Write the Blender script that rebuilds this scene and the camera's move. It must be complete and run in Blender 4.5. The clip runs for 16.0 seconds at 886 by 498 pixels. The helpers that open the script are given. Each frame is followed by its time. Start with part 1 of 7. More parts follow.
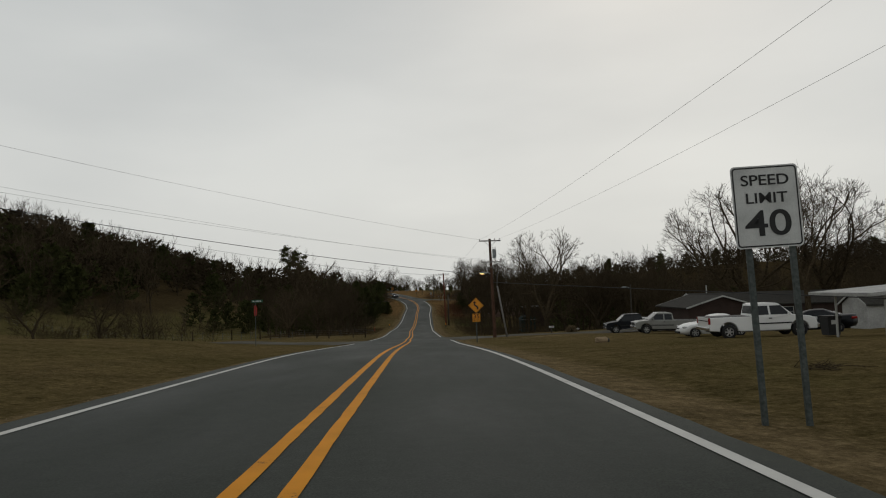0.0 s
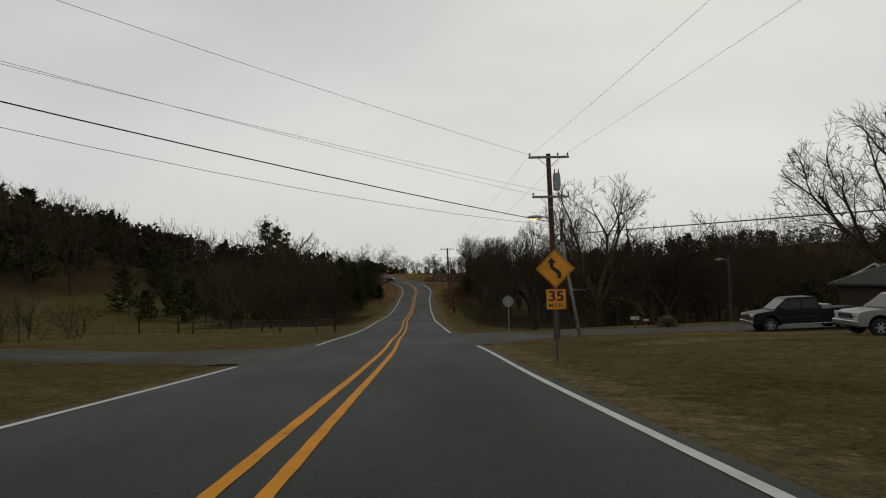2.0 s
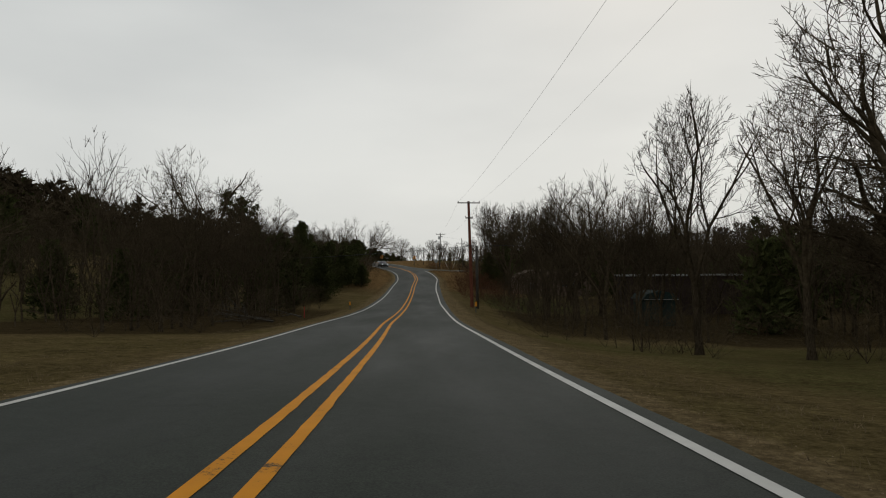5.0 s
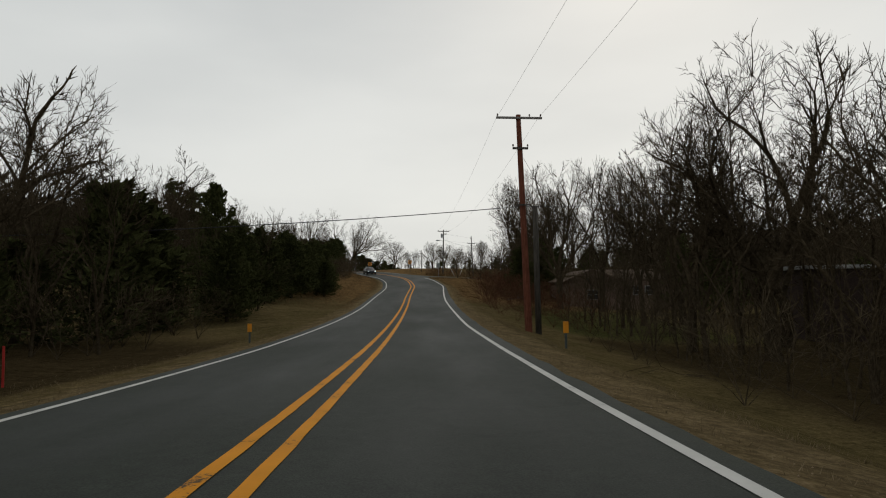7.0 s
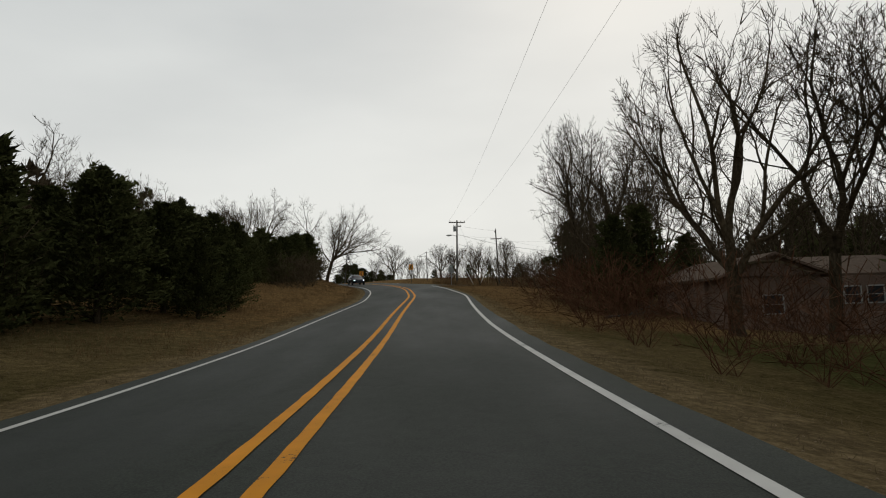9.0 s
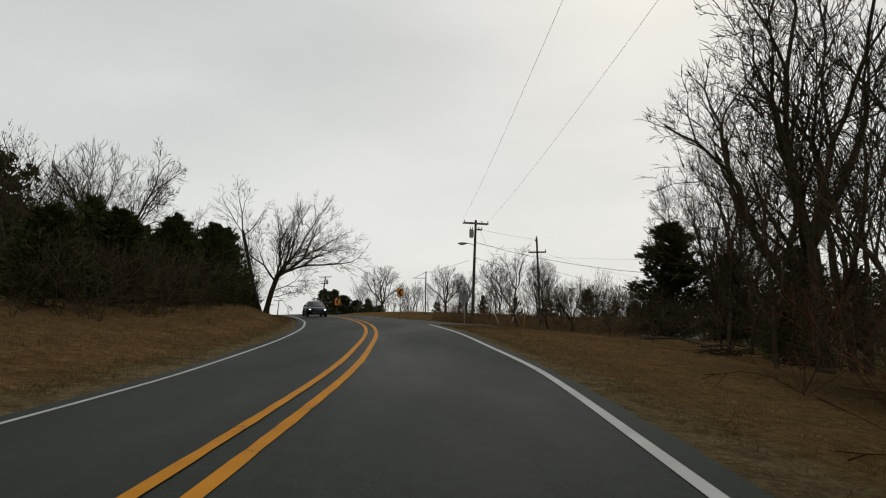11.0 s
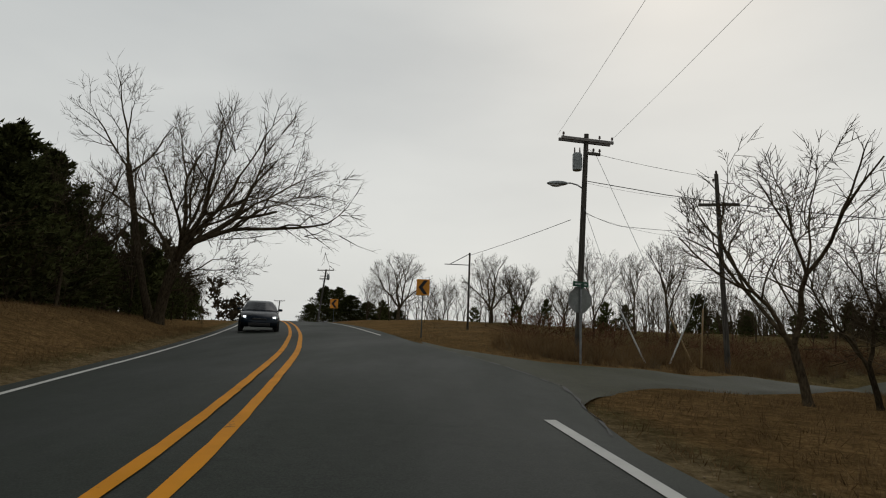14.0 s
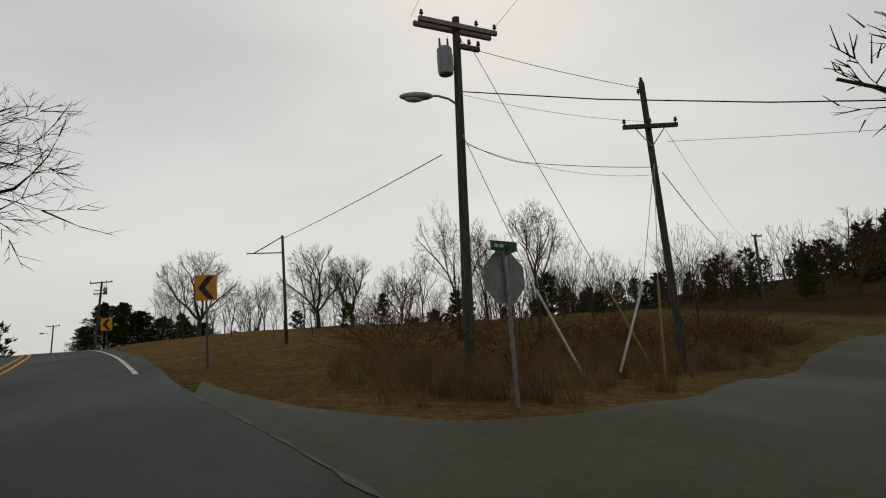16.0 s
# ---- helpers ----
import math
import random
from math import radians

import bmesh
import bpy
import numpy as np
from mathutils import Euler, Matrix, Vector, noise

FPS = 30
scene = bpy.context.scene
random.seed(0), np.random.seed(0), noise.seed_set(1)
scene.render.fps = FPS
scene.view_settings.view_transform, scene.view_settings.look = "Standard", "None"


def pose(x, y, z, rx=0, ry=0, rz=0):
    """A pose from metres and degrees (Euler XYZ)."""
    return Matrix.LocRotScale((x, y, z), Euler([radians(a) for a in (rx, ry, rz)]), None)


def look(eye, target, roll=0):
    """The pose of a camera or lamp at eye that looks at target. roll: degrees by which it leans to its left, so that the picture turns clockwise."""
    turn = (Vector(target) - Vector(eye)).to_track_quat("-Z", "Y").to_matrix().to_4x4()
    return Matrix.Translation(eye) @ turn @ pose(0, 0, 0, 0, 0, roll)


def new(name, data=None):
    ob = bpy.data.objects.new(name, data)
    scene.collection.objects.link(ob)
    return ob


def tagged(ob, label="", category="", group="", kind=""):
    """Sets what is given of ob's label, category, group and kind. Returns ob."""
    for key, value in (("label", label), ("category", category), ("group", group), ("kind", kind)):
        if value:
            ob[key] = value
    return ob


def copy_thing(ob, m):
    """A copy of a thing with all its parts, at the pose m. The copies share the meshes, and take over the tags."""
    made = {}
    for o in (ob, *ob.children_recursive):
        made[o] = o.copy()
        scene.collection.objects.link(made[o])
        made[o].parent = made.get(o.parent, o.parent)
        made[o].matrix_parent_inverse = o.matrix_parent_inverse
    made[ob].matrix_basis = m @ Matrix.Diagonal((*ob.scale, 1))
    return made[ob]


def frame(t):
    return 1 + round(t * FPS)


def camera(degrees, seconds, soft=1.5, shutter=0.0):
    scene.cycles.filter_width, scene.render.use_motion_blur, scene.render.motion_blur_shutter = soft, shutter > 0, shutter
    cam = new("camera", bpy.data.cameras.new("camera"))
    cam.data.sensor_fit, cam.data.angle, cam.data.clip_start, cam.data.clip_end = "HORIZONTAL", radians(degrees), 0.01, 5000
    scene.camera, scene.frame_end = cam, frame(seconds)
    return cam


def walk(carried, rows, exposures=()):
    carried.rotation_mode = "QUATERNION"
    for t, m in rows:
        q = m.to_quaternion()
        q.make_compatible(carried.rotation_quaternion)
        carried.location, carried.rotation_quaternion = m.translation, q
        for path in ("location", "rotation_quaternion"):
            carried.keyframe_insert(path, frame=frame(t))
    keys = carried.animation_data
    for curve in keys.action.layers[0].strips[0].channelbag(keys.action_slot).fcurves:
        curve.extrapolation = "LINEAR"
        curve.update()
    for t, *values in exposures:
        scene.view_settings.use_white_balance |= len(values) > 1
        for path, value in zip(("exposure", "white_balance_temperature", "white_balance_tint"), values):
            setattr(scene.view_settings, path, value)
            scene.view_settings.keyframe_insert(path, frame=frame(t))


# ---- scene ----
cam = camera(69, 16.0, soft=1.1)
PATH = [
    (0.0, pose(0.000, -0.975, 7.411, 93.56, 1.70, -0.88)),
    (0.5, pose(-0.069, 5.946, 7.173, 93.17, 1.26, -0.96)),
    (1.0, pose(-0.199, 13.095, 6.869, 92.99, 1.00, -0.65)),
    (1.5, pose(-0.402, 20.579, 6.475, 92.48, 0.55, -0.87)),
    (2.0, pose(-0.522, 28.108, 5.986, 92.37, 1.29, -1.00)),
    (2.5, pose(-0.578, 35.795, 5.464, 91.95, 1.01, -0.89)),
    (3.0, pose(-0.655, 43.400, 4.950, 92.11, 0.58, -0.82)),
    (3.5, pose(-0.880, 51.345, 4.481, 91.82, 1.02, -0.88)),
    (4.0, pose(-1.136, 59.057, 4.026, 92.23, 0.40, -0.58)),
    (4.2, pose(-1.200, 61.965, 3.830, 92.37, 0.07, -0.91)),
    (4.5, pose(-1.298, 66.389, 3.528, 91.96, 0.15, -0.90)),
    (5.0, pose(-1.536, 74.290, 3.036, 92.19, 0.30, -0.90)),
    (5.5, pose(-1.872, 82.971, 2.607, 92.51, 0.45, -0.89)),
    (6.0, pose(-2.202, 92.179, 2.244, 92.89, 0.60, -0.88)),
    (6.3, pose(-2.352, 97.777, 2.046, 93.27, 0.69, -0.88)),
    (6.5, pose(-2.423, 101.486, 1.919, 93.55, 0.47, -0.62)),
    (7.0, pose(-2.504, 110.560, 1.610, 93.64, 0.75, -1.24)),
    (7.5, pose(-2.641, 119.607, 1.359, 93.98, 1.23, -1.26)),
    (8.0, pose(-2.747, 128.236, 1.217, 94.61, 1.56, -1.46)),
    (8.5, pose(-2.826, 136.693, 1.208, 95.04, 1.68, -1.16)),
    (9.0, pose(-2.886, 144.934, 1.267, 95.18, 1.73, -0.68)),
    (9.2, pose(-2.910, 148.273, 1.315, 95.96, 1.15, -0.58)),
    (9.5, pose(-2.934, 153.352, 1.422, 97.13, 0.84, -0.57)),
    (10.0, pose(-2.898, 161.916, 1.728, 97.73, 0.33, -0.55)),
    (10.5, pose(-2.795, 170.193, 2.153, 98.08, -0.19, -0.54)),
    (11.0, pose(-2.759, 177.659, 2.588, 98.32, -0.71, -0.52)),
    (11.3, pose(-2.791, 181.590, 2.819, 98.05, -1.02, -0.51)),
    (11.5, pose(-2.834, 183.988, 2.959, 98.18, -1.14, -0.27)),
    (12.0, pose(-3.012, 189.325, 3.268, 98.20, -1.33, 0.35)),
    (12.5, pose(-3.223, 194.243, 3.570, 98.38, -1.31, 1.39)),
    (13.0, pose(-3.496, 198.828, 3.870, 98.57, -1.60, 1.85)),
    (13.5, pose(-3.877, 202.929, 4.149, 98.43, -1.85, 1.93)),
    (14.0, pose(-4.225, 206.450, 4.382, 98.68, -2.14, 1.75)),
    (14.5, pose(-4.446, 209.713, 4.603, 98.51, -2.41, 1.49)),
    (15.0, pose(-4.515, 212.384, 4.773, 99.04, -2.06, 0.26)),
    (15.5, pose(-4.507, 214.692, 4.926, 99.10, -0.73, -5.94)),
    (16.0, pose(-3.932, 216.766, 5.065, 98.19, 4.31, -13.32)),
]
walk(cam, PATH, [(0.0, -0.1), (4.0, -0.06), (6.5, 0.04), (9.0, 0.1), (11.5, 0.06), (13.0, -0.02), (16.0, -0.06)])

# ---- world, sun, exposure ----
world = bpy.data.worlds.new("overcast_sky")
scene.world = world
world.use_nodes = True
wn, wl = world.node_tree.nodes, world.node_tree.links
wn.clear()
w_out = wn.new("ShaderNodeOutputWorld")
w_bg = wn.new("ShaderNodeBackground")
w_sky = wn.new("ShaderNodeTexSky")
w_sky.sky_type, w_sky.sun_disc = "NISHITA", False
w_sky.sun_elevation, w_sky.sun_rotation = radians(38), radians(20)
w_sky.air_density, w_sky.dust_density = 1.0, 6.0
w_tc = wn.new("ShaderNodeTexCoord")
w_map = wn.new("ShaderNodeMapping")
w_map.inputs["Scale"].default_value = (1.0, 1.0, 3.2)
w_noise = wn.new("ShaderNodeTexNoise")
w_noise.inputs["Scale"].default_value, w_noise.inputs["Detail"].default_value = 1.7, 5.0
w_noise.inputs["Roughness"].default_value = 0.45
w_ramp = wn.new("ShaderNodeValToRGB")
w_ramp.color_ramp.elements[0].position, w_ramp.color_ramp.elements[0].color = 0.30, (5.55, 5.7, 5.74, 1)
w_ramp.color_ramp.elements[1].position, w_ramp.color_ramp.elements[1].color = 0.70, (7.1, 7.18, 7.08, 1)
w_sep = wn.new("ShaderNodeSeparateXYZ")
w_grad = wn.new("ShaderNodeValToRGB")          # brighter belt near the horizon, greyer overhead
w_grad.color_ramp.elements[0].position, w_grad.color_ramp.elements[0].color = 0.0, (1.13, 1.125, 1.09, 1)
w_grad.color_ramp.elements[1].position, w_grad.color_ramp.elements[1].color = 0.55, (0.84, 0.86, 0.86, 1)
w_top = w_grad.color_ramp.elements.new(1.0)
w_top.color = (0.42, 0.43, 0.44, 1)
w_mul = wn.new("ShaderNodeMix")
w_mul.data_type, w_mul.blend_type = "RGBA", "MULTIPLY"
w_mul.inputs[0].default_value = 1.0
w_mix = wn.new("ShaderNodeMix")
w_mix.data_type = "RGBA"
w_mix.inputs[0].default_value = 0.94
wl.new(w_tc.outputs["Generated"], w_map.inputs["Vector"])
wl.new(w_map.outputs["Vector"], w_noise.inputs["Vector"])
wl.new(w_noise.outputs["Fac"], w_ramp.inputs["Fac"])
wl.new(w_tc.outputs["Generated"], w_sep.inputs[0])
wl.new(w_sep.outputs["Z"], w_grad.inputs["Fac"])
wl.new(w_ramp.outputs["Color"], w_mul.inputs[6])
wl.new(w_grad.outputs["Color"], w_mul.inputs[7])
wl.new(w_sky.outputs["Color"], w_mix.inputs[6])
wl.new(w_mul.outputs[2], w_mix.inputs[7])
wl.new(w_mix.outputs[2], w_bg.inputs["Color"])
w_bg.inputs["Strength"].default_value = 0.1
wl.new(w_bg.outputs[0], w_out.inputs[0])

sun = new("sun", bpy.data.lights.new("sun", "SUN"))
sun.data.energy, sun.data.angle, sun.data.color = 0.2, radians(40), (1.0, 0.97, 0.93)
sun.matrix_world = look((60, 260, 200), (0, 120, 0))
scene.view_settings.exposure = 0.0


# ---- materials ----
def node_mat(name, rough=0.8, metal=0.0, spec=0.3):
    m = bpy.data.materials.new(name)
    m.use_nodes = True
    b = m.node_tree.nodes["Principled BSDF"]
    b.inputs["Roughness"].default_value, b.inputs["Metallic"].default_value = rough, metal
    b.inputs["Specular IOR Level"].default_value = spec
    return m, m.node_tree.nodes, m.node_tree.links, b


def noise_node(n, l, vec, scale, detail=4.0, rough=0.55, squash=None):
    t = n.new("ShaderNodeTexNoise")
    t.inputs["Scale"].default_value, t.inputs["Detail"].default_value, t.inputs["Roughness"].default_value = scale, detail, rough
    if squash:
        mp = n.new("ShaderNodeMapping")
        mp.inputs["Scale"].default_value = squash
        l.new(vec, mp.inputs["Vector"])
        vec = mp.outputs["Vector"]
    l.new(vec, t.inputs["Vector"])
    return t.outputs["Fac"]


def ramp_node(n, l, fac, stops):
    r = n.new("ShaderNodeValToRGB")
    e = r.color_ramp.elements
    while len(e) < len(stops):
        e.new(0.5)
    for el, (p, c) in zip(e, stops):
        el.position, el.color = p, (*c, 1)
    l.new(fac, r.inputs["Fac"])
    return r.outputs["Color"]


def mix_node(n, l, fac, a, b, mode="MIX"):
    x = n.new("ShaderNodeMix")
    x.data_type, x.blend_type = "RGBA", mode
    for sock, val in ((x.inputs[0], fac), (x.inputs[6], a), (x.inputs[7], b)):
        if isinstance(val, (int, float)):
            sock.default_value = val
        elif isinstance(val, tuple):
            sock.default_value = (*val, 1)
        else:
            l.new(val, sock)
    return x.outputs[2]


def bump_node(n, l, bsdf, height, strength=0.4, dist=0.02):
    b = n.new("ShaderNodeBump")
    b.inputs["Strength"].default_value, b.inputs["Distance"].default_value = strength, dist
    l.new(height, b.inputs["Height"])
    l.new(b.outputs["Normal"], bsdf.inputs["Normal"])


def two_scale(name, dark, light, fine=40.0, broad=3.0, rough=0.8, metal=0.0, bump=0.3, dist=0.01, squash=None, spec=0.3, vary=0.0):
    """Grain at one scale, stains at another, in world metres along the thing itself."""
    m, n, l, b = node_mat(name, rough, metal, spec)
    tc = n.new("ShaderNodeTexCoord").outputs["Object"]
    f = noise_node(n, l, tc, fine, 5, 0.6, squash)
    g = noise_node(n, l, tc, broad, 3)
    c = ramp_node(n, l, f, [(0.3, dark), (0.7, light)])
    s = ramp_node(n, l, g, [(0.3, (0.72, 0.72, 0.72)), (0.7, (1.1, 1.1, 1.1))])
    c = mix_node(n, l, 0.8, c, s, "MULTIPLY")
    if vary:
        oi = n.new("ShaderNodeObjectInfo").outputs["Random"]
        c = mix_node(n, l, 1.0, c, ramp_node(n, l, oi, [(0, (1 - vary,) * 3), (1, (1 + vary,) * 3)]), "MULTIPLY")
    l.new(c, b.inputs["Base Color"])
    if bump:
        bump_node(n, l, b, f, bump, dist)
    return m


def asphalt_mat(name, dark, light, lane=True, spec=0.35, rough=0.75):
    m, n, l, b = node_mat(name, rough, 0, spec)
    pos = n.new("ShaderNodeNewGeometry").outputs["Position"]
    grit = noise_node(n, l, pos, 55, 3, 0.7)
    c = ramp_node(n, l, grit, [(0.32, dark), (0.55, tuple((p + q) / 2 for p, q in zip(dark, light))), (0.78, light)])
    patch = noise_node(n, l, pos, 0.35, 4, 0.6, (1.0, 0.25, 1.0))
    blot = noise_node(n, l, pos, 4.5, 5, 0.7)
    c = mix_node(n, l, 0.9, c, ramp_node(n, l, blot, [(0.3, (0.72, 0.72, 0.72)), (0.7, (1.2, 1.2, 1.2))]), "MULTIPLY")
    c = mix_node(n, l, 0.9, c, ramp_node(n, l, patch, [(0.3, (0.78, 0.79, 0.79)), (0.7, (1.15, 1.14, 1.12))]), "MULTIPLY")
    if lane:
        at = n.new("ShaderNodeAttribute")
        at.attribute_name = "across"
        tr = ramp_node(n, l, at.outputs["Fac"], [(0.0, (1.25, 1.22, 1.15)), (0.06, (1.0, 1.0, 1.0)), (0.25, (0.9, 0.9, 0.9)), (0.5, (1.05, 1.05, 1.05)), (0.75, (0.9, 0.9, 0.9)), (0.94, (1.0, 1.0, 1.0)), (1.0, (1.25, 1.22, 1.15))])
        c = mix_node(n, l, 0.8, c, tr, "MULTIPLY")
    crack = n.new("ShaderNodeTexVoronoi")
    crack.feature = "DISTANCE_TO_EDGE"
    crack.inputs["Scale"].default_value = 0.22
    wob = n.new("ShaderNodeVectorMath")
    wob.operation = "ADD"
    wn_ = n.new("ShaderNodeTexNoise")
    wn_.inputs["Scale"].default_value = 1.3
    l.new(pos, wn_.inputs["Vector"])
    l.new(pos, wob.inputs[0])
    l.new(wn_.outputs["Color"], wob.inputs[1])
    l.new(wob.outputs[0], crack.inputs["Vector"])
    c = mix_node(n, l, 0.55, c, ramp_node(n, l, crack.outputs["Distance"], [(0.0, (0.55, 0.55, 0.55)), (0.006, (1, 1, 1))]), "MULTIPLY")
    l.new(c, b.inputs["Base Color"])
    rr = ramp_node(n, l, patch, [(0.3, (rough - 0.12,) * 3), (0.7, (rough + 0.1,) * 3)])
    l.new(rr, b.inputs["Roughness"])
    bump_node(n, l, b, grit, 0.35, 0.006)
    return m


def paint_mat(name, col, under, wear=0.42):
    m, n, l, b = node_mat(name, 0.7, 0, 0.12)
    pos = n.new("ShaderNodeNewGeometry").outputs["Position"]
    f = noise_node(n, l, pos, 22, 6, 0.7)
    g = noise_node(n, l, pos, 1.6, 4)
    c = ramp_node(n, l, g, [(0.3, tuple(v * 0.8 for v in col)), (0.7, col)])
    s = n.new("ShaderNodeMath")
    s.operation = "MULTIPLY"
    l.new(f, s.inputs[0])
    l.new(g, s.inputs[1])
    k = ramp_node(n, l, s.outputs[0], [(wear * 0.28, (1, 1, 1)), (wear * 0.36, (0, 0, 0))])
    c = mix_node(n, l, k, c, under)
    l.new(c, b.inputs["Base Color"])
    bump_node(n, l, b, f, 0.2, 0.004)
    return m


def ground_mat():
    m, n, l, b = node_mat("winter_grass", 1.0, 0, 0.0)
    pos = n.new("ShaderNodeNewGeometry").outputs["Position"]
    blade = noise_node(n, l, pos, 16, 6, 0.8)
    tuft = noise_node(n, l, pos, 2.2, 6, 0.7)
    broad = noise_node(n, l, pos, 0.13, 4, 0.6)
    mid = noise_node(n, l, pos, 0.55, 5, 0.65)
    clump = noise_node(n, l, pos, 6.0, 6, 0.72)

    def turf(dark, middle, pale):
        return ramp_node(n, l, blade, [(0.22, dark), (0.52, middle), (0.8, pale)])

    dry = turf((0.060, 0.046, 0.024), (0.139, 0.108, 0.057), (0.268, 0.215, 0.124))
    olive = turf((0.044, 0.0355, 0.017), (0.106, 0.0865, 0.042), (0.20, 0.166, 0.086))
    green = turf((0.034, 0.035, 0.013), (0.083, 0.084, 0.034), (0.152, 0.152, 0.067))
    rust = turf((0.072, 0.045, 0.022), (0.182, 0.118, 0.058), (0.32, 0.222, 0.118))
    dirt = turf((0.090, 0.068, 0.040), (0.180, 0.139, 0.084), (0.30, 0.24, 0.155))
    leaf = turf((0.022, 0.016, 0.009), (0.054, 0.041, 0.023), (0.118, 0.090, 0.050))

    def zone(name):
        a = n.new("ShaderNodeAttribute")
        a.attribute_name = name
        add = n.new("ShaderNodeMath")
        add.operation = "ADD"
        sub = n.new("ShaderNodeMath")
        sub.operation = "MULTIPLY_ADD"
        l.new(tuft, sub.inputs[0])
        sub.inputs[1].default_value, sub.inputs[2].default_value = 0.9, -0.45
        l.new(a.outputs["Fac"], add.inputs[0])
        l.new(sub.outputs[0], add.inputs[1])
        return ramp_node(n, l, add.outputs[0], [(0.34, (0, 0, 0)), (0.66, (1, 1, 1))])

    c = mix_node(n, l, ramp_node(n, l, broad, [(0.40, (0, 0, 0)), (0.66, (1, 1, 1))]), dry, olive)
    c = mix_node(n, l, ramp_node(n, l, mid, [(0.56, (0, 0, 0)), (0.74, (0.28, 0.28, 0.28))]), c, green)
    c = mix_node(n, l, zone("rust"), c, rust)
    c = mix_node(n, l, zone("green"), c, green)
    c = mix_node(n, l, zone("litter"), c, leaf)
    c = mix_node(n, l, zone("dirt"), c, dirt)
    c = mix_node(n, l, 0.9, c, ramp_node(n, l, mid, [(0.34, (0.80, 0.80, 0.76)), (0.66, (1.14, 1.12, 1.08))]), "MULTIPLY")
    c = mix_node(n, l, 0.9, c, ramp_node(n, l, tuft, [(0.3, (0.70, 0.69, 0.66)), (0.7, (1.22, 1.2, 1.16))]), "MULTIPLY")
    c = mix_node(n, l, 0.9, c, ramp_node(n, l, clump, [(0.32, (0.58, 0.57, 0.52)), (0.64, (1.32, 1.3, 1.22))]), "MULTIPLY")
    l.new(c, b.inputs["Base Color"])
    mixh = n.new("ShaderNodeMath")
    mixh.operation = "ADD"
    l.new(blade, mixh.inputs[0])
    l.new(clump, mixh.inputs[1])
    bump_node(n, l, b, mixh.outputs[0], 0.8, 0.08)
    return m


def glass_mat(name, tint=(0.02, 0.025, 0.028)):
    m, n, l, b = node_mat(name, 0.1, 0, 0.28)
    b.inputs["Base Color"].default_value = (*tint, 1)
    return m


M_ASPHALT = asphalt_mat("worn_asphalt", (0.0084, 0.0108, 0.0076), (0.0405, 0.0500, 0.0375), spec=0.25)
M_ASPHALT_OLD = asphalt_mat("old_grey_asphalt", (0.024, 0.0245, 0.0115), (0.068, 0.0685, 0.034), lane=False, spec=0.2)
M_ASPHALT_DIRTY = asphalt_mat("muddy_asphalt", (0.024, 0.0205, 0.0105), (0.072, 0.060, 0.031), lane=False, spec=0.15)
M_YELLOW = paint_mat("yellow_road_paint", (0.70, 0.28, 0.009), (0.07, 0.05, 0.03), 0.44)
M_WHITE_LINE = paint_mat("white_road_paint", (0.62, 0.61, 0.57), (0.09, 0.09, 0.085), 0.42)
M_SEAM = two_scale("tar_seam", (0.012, 0.012, 0.012), (0.03, 0.03, 0.03), 30, 2, 0.6)
M_GROUND = ground_mat()
M_BARK = two_scale("grey_brown_bark", (0.022, 0.0165, 0.010), (0.092, 0.071, 0.046), 18, 1.2, 1.0, 0, 0.6, 0.02, (1, 1, 0.25), 0.0, 0.3)
M_TWIG = two_scale("bare_twigs", (0.032, 0.024, 0.0145), (0.104, 0.080, 0.050), 6, 0.6, 1.0, 0, 0, 0, None, 0.0, 0.25)
M_CEDAR = two_scale("cedar_needles", (0.026, 0.030, 0.011), (0.100, 0.106, 0.040), 9, 0.7, 1.0, 0, 0, 0, None, 0.0, 0.25)
M_BRUSH = two_scale("dry_brush", (0.052, 0.025, 0.014), (0.165, 0.083, 0.048), 5, 0.5, 1.0, 0, 0, 0, None, 0.0, 0.2)
M_STRAW = two_scale("dry_grass_blades", (0.105, 0.078, 0.043), (0.27, 0.205, 0.122), 3, 0.4, 1.0, 0, 0, 0, None, 0.0, 0.0)
M_POLE = two_scale("weathered_pole_wood", (0.034, 0.031, 0.026), (0.118, 0.106, 0.088), 30, 2, 0.9, 0, 0.5, 0.01, (1, 1, 0.06), 0.15)
M_POLE_BROWN = two_scale("dark_brown_pole_wood", (0.045, 0.022, 0.014), (0.13, 0.072, 0.048), 30, 2, 0.9, 0, 0.5, 0.01, (1, 1, 0.06), 0.15)
M_POLE_RED = two_scale("red_brown_pole_wood", (0.085, 0.026, 0.014), (0.21, 0.075, 0.045), 30, 2, 0.85, 0, 0.5, 0.01, (1, 1, 0.06), 0.15)
M_ARM = two_scale("grey_crossarm_wood", (0.14, 0.13, 0.12), (0.30, 0.28, 0.26), 30, 3, 0.9, 0, 0.4, 0.008, (0.1, 1, 1), 0.15)
M_GALV = two_scale("galvanised_steel", (0.22, 0.23, 0.23), (0.42, 0.43, 0.43), 25, 4, 0.5, 0.7, 0.1, 0.003)
M_STEEL_DK = two_scale("dull_green_steel_post", (0.045, 0.055, 0.05), (0.11, 0.125, 0.12), 25, 4, 0.6, 0.3, 0.1, 0.003)
M_WIRE = two_scale("black_cable", (0.012, 0.012, 0.012), (0.03, 0.03, 0.03), 20, 3, 0.6, 0, 0)
M_TANK = two_scale("grey_transformer_paint", (0.20, 0.22, 0.22), (0.32, 0.34, 0.34), 12, 2, 0.5, 0.1, 0.05, 0.003)
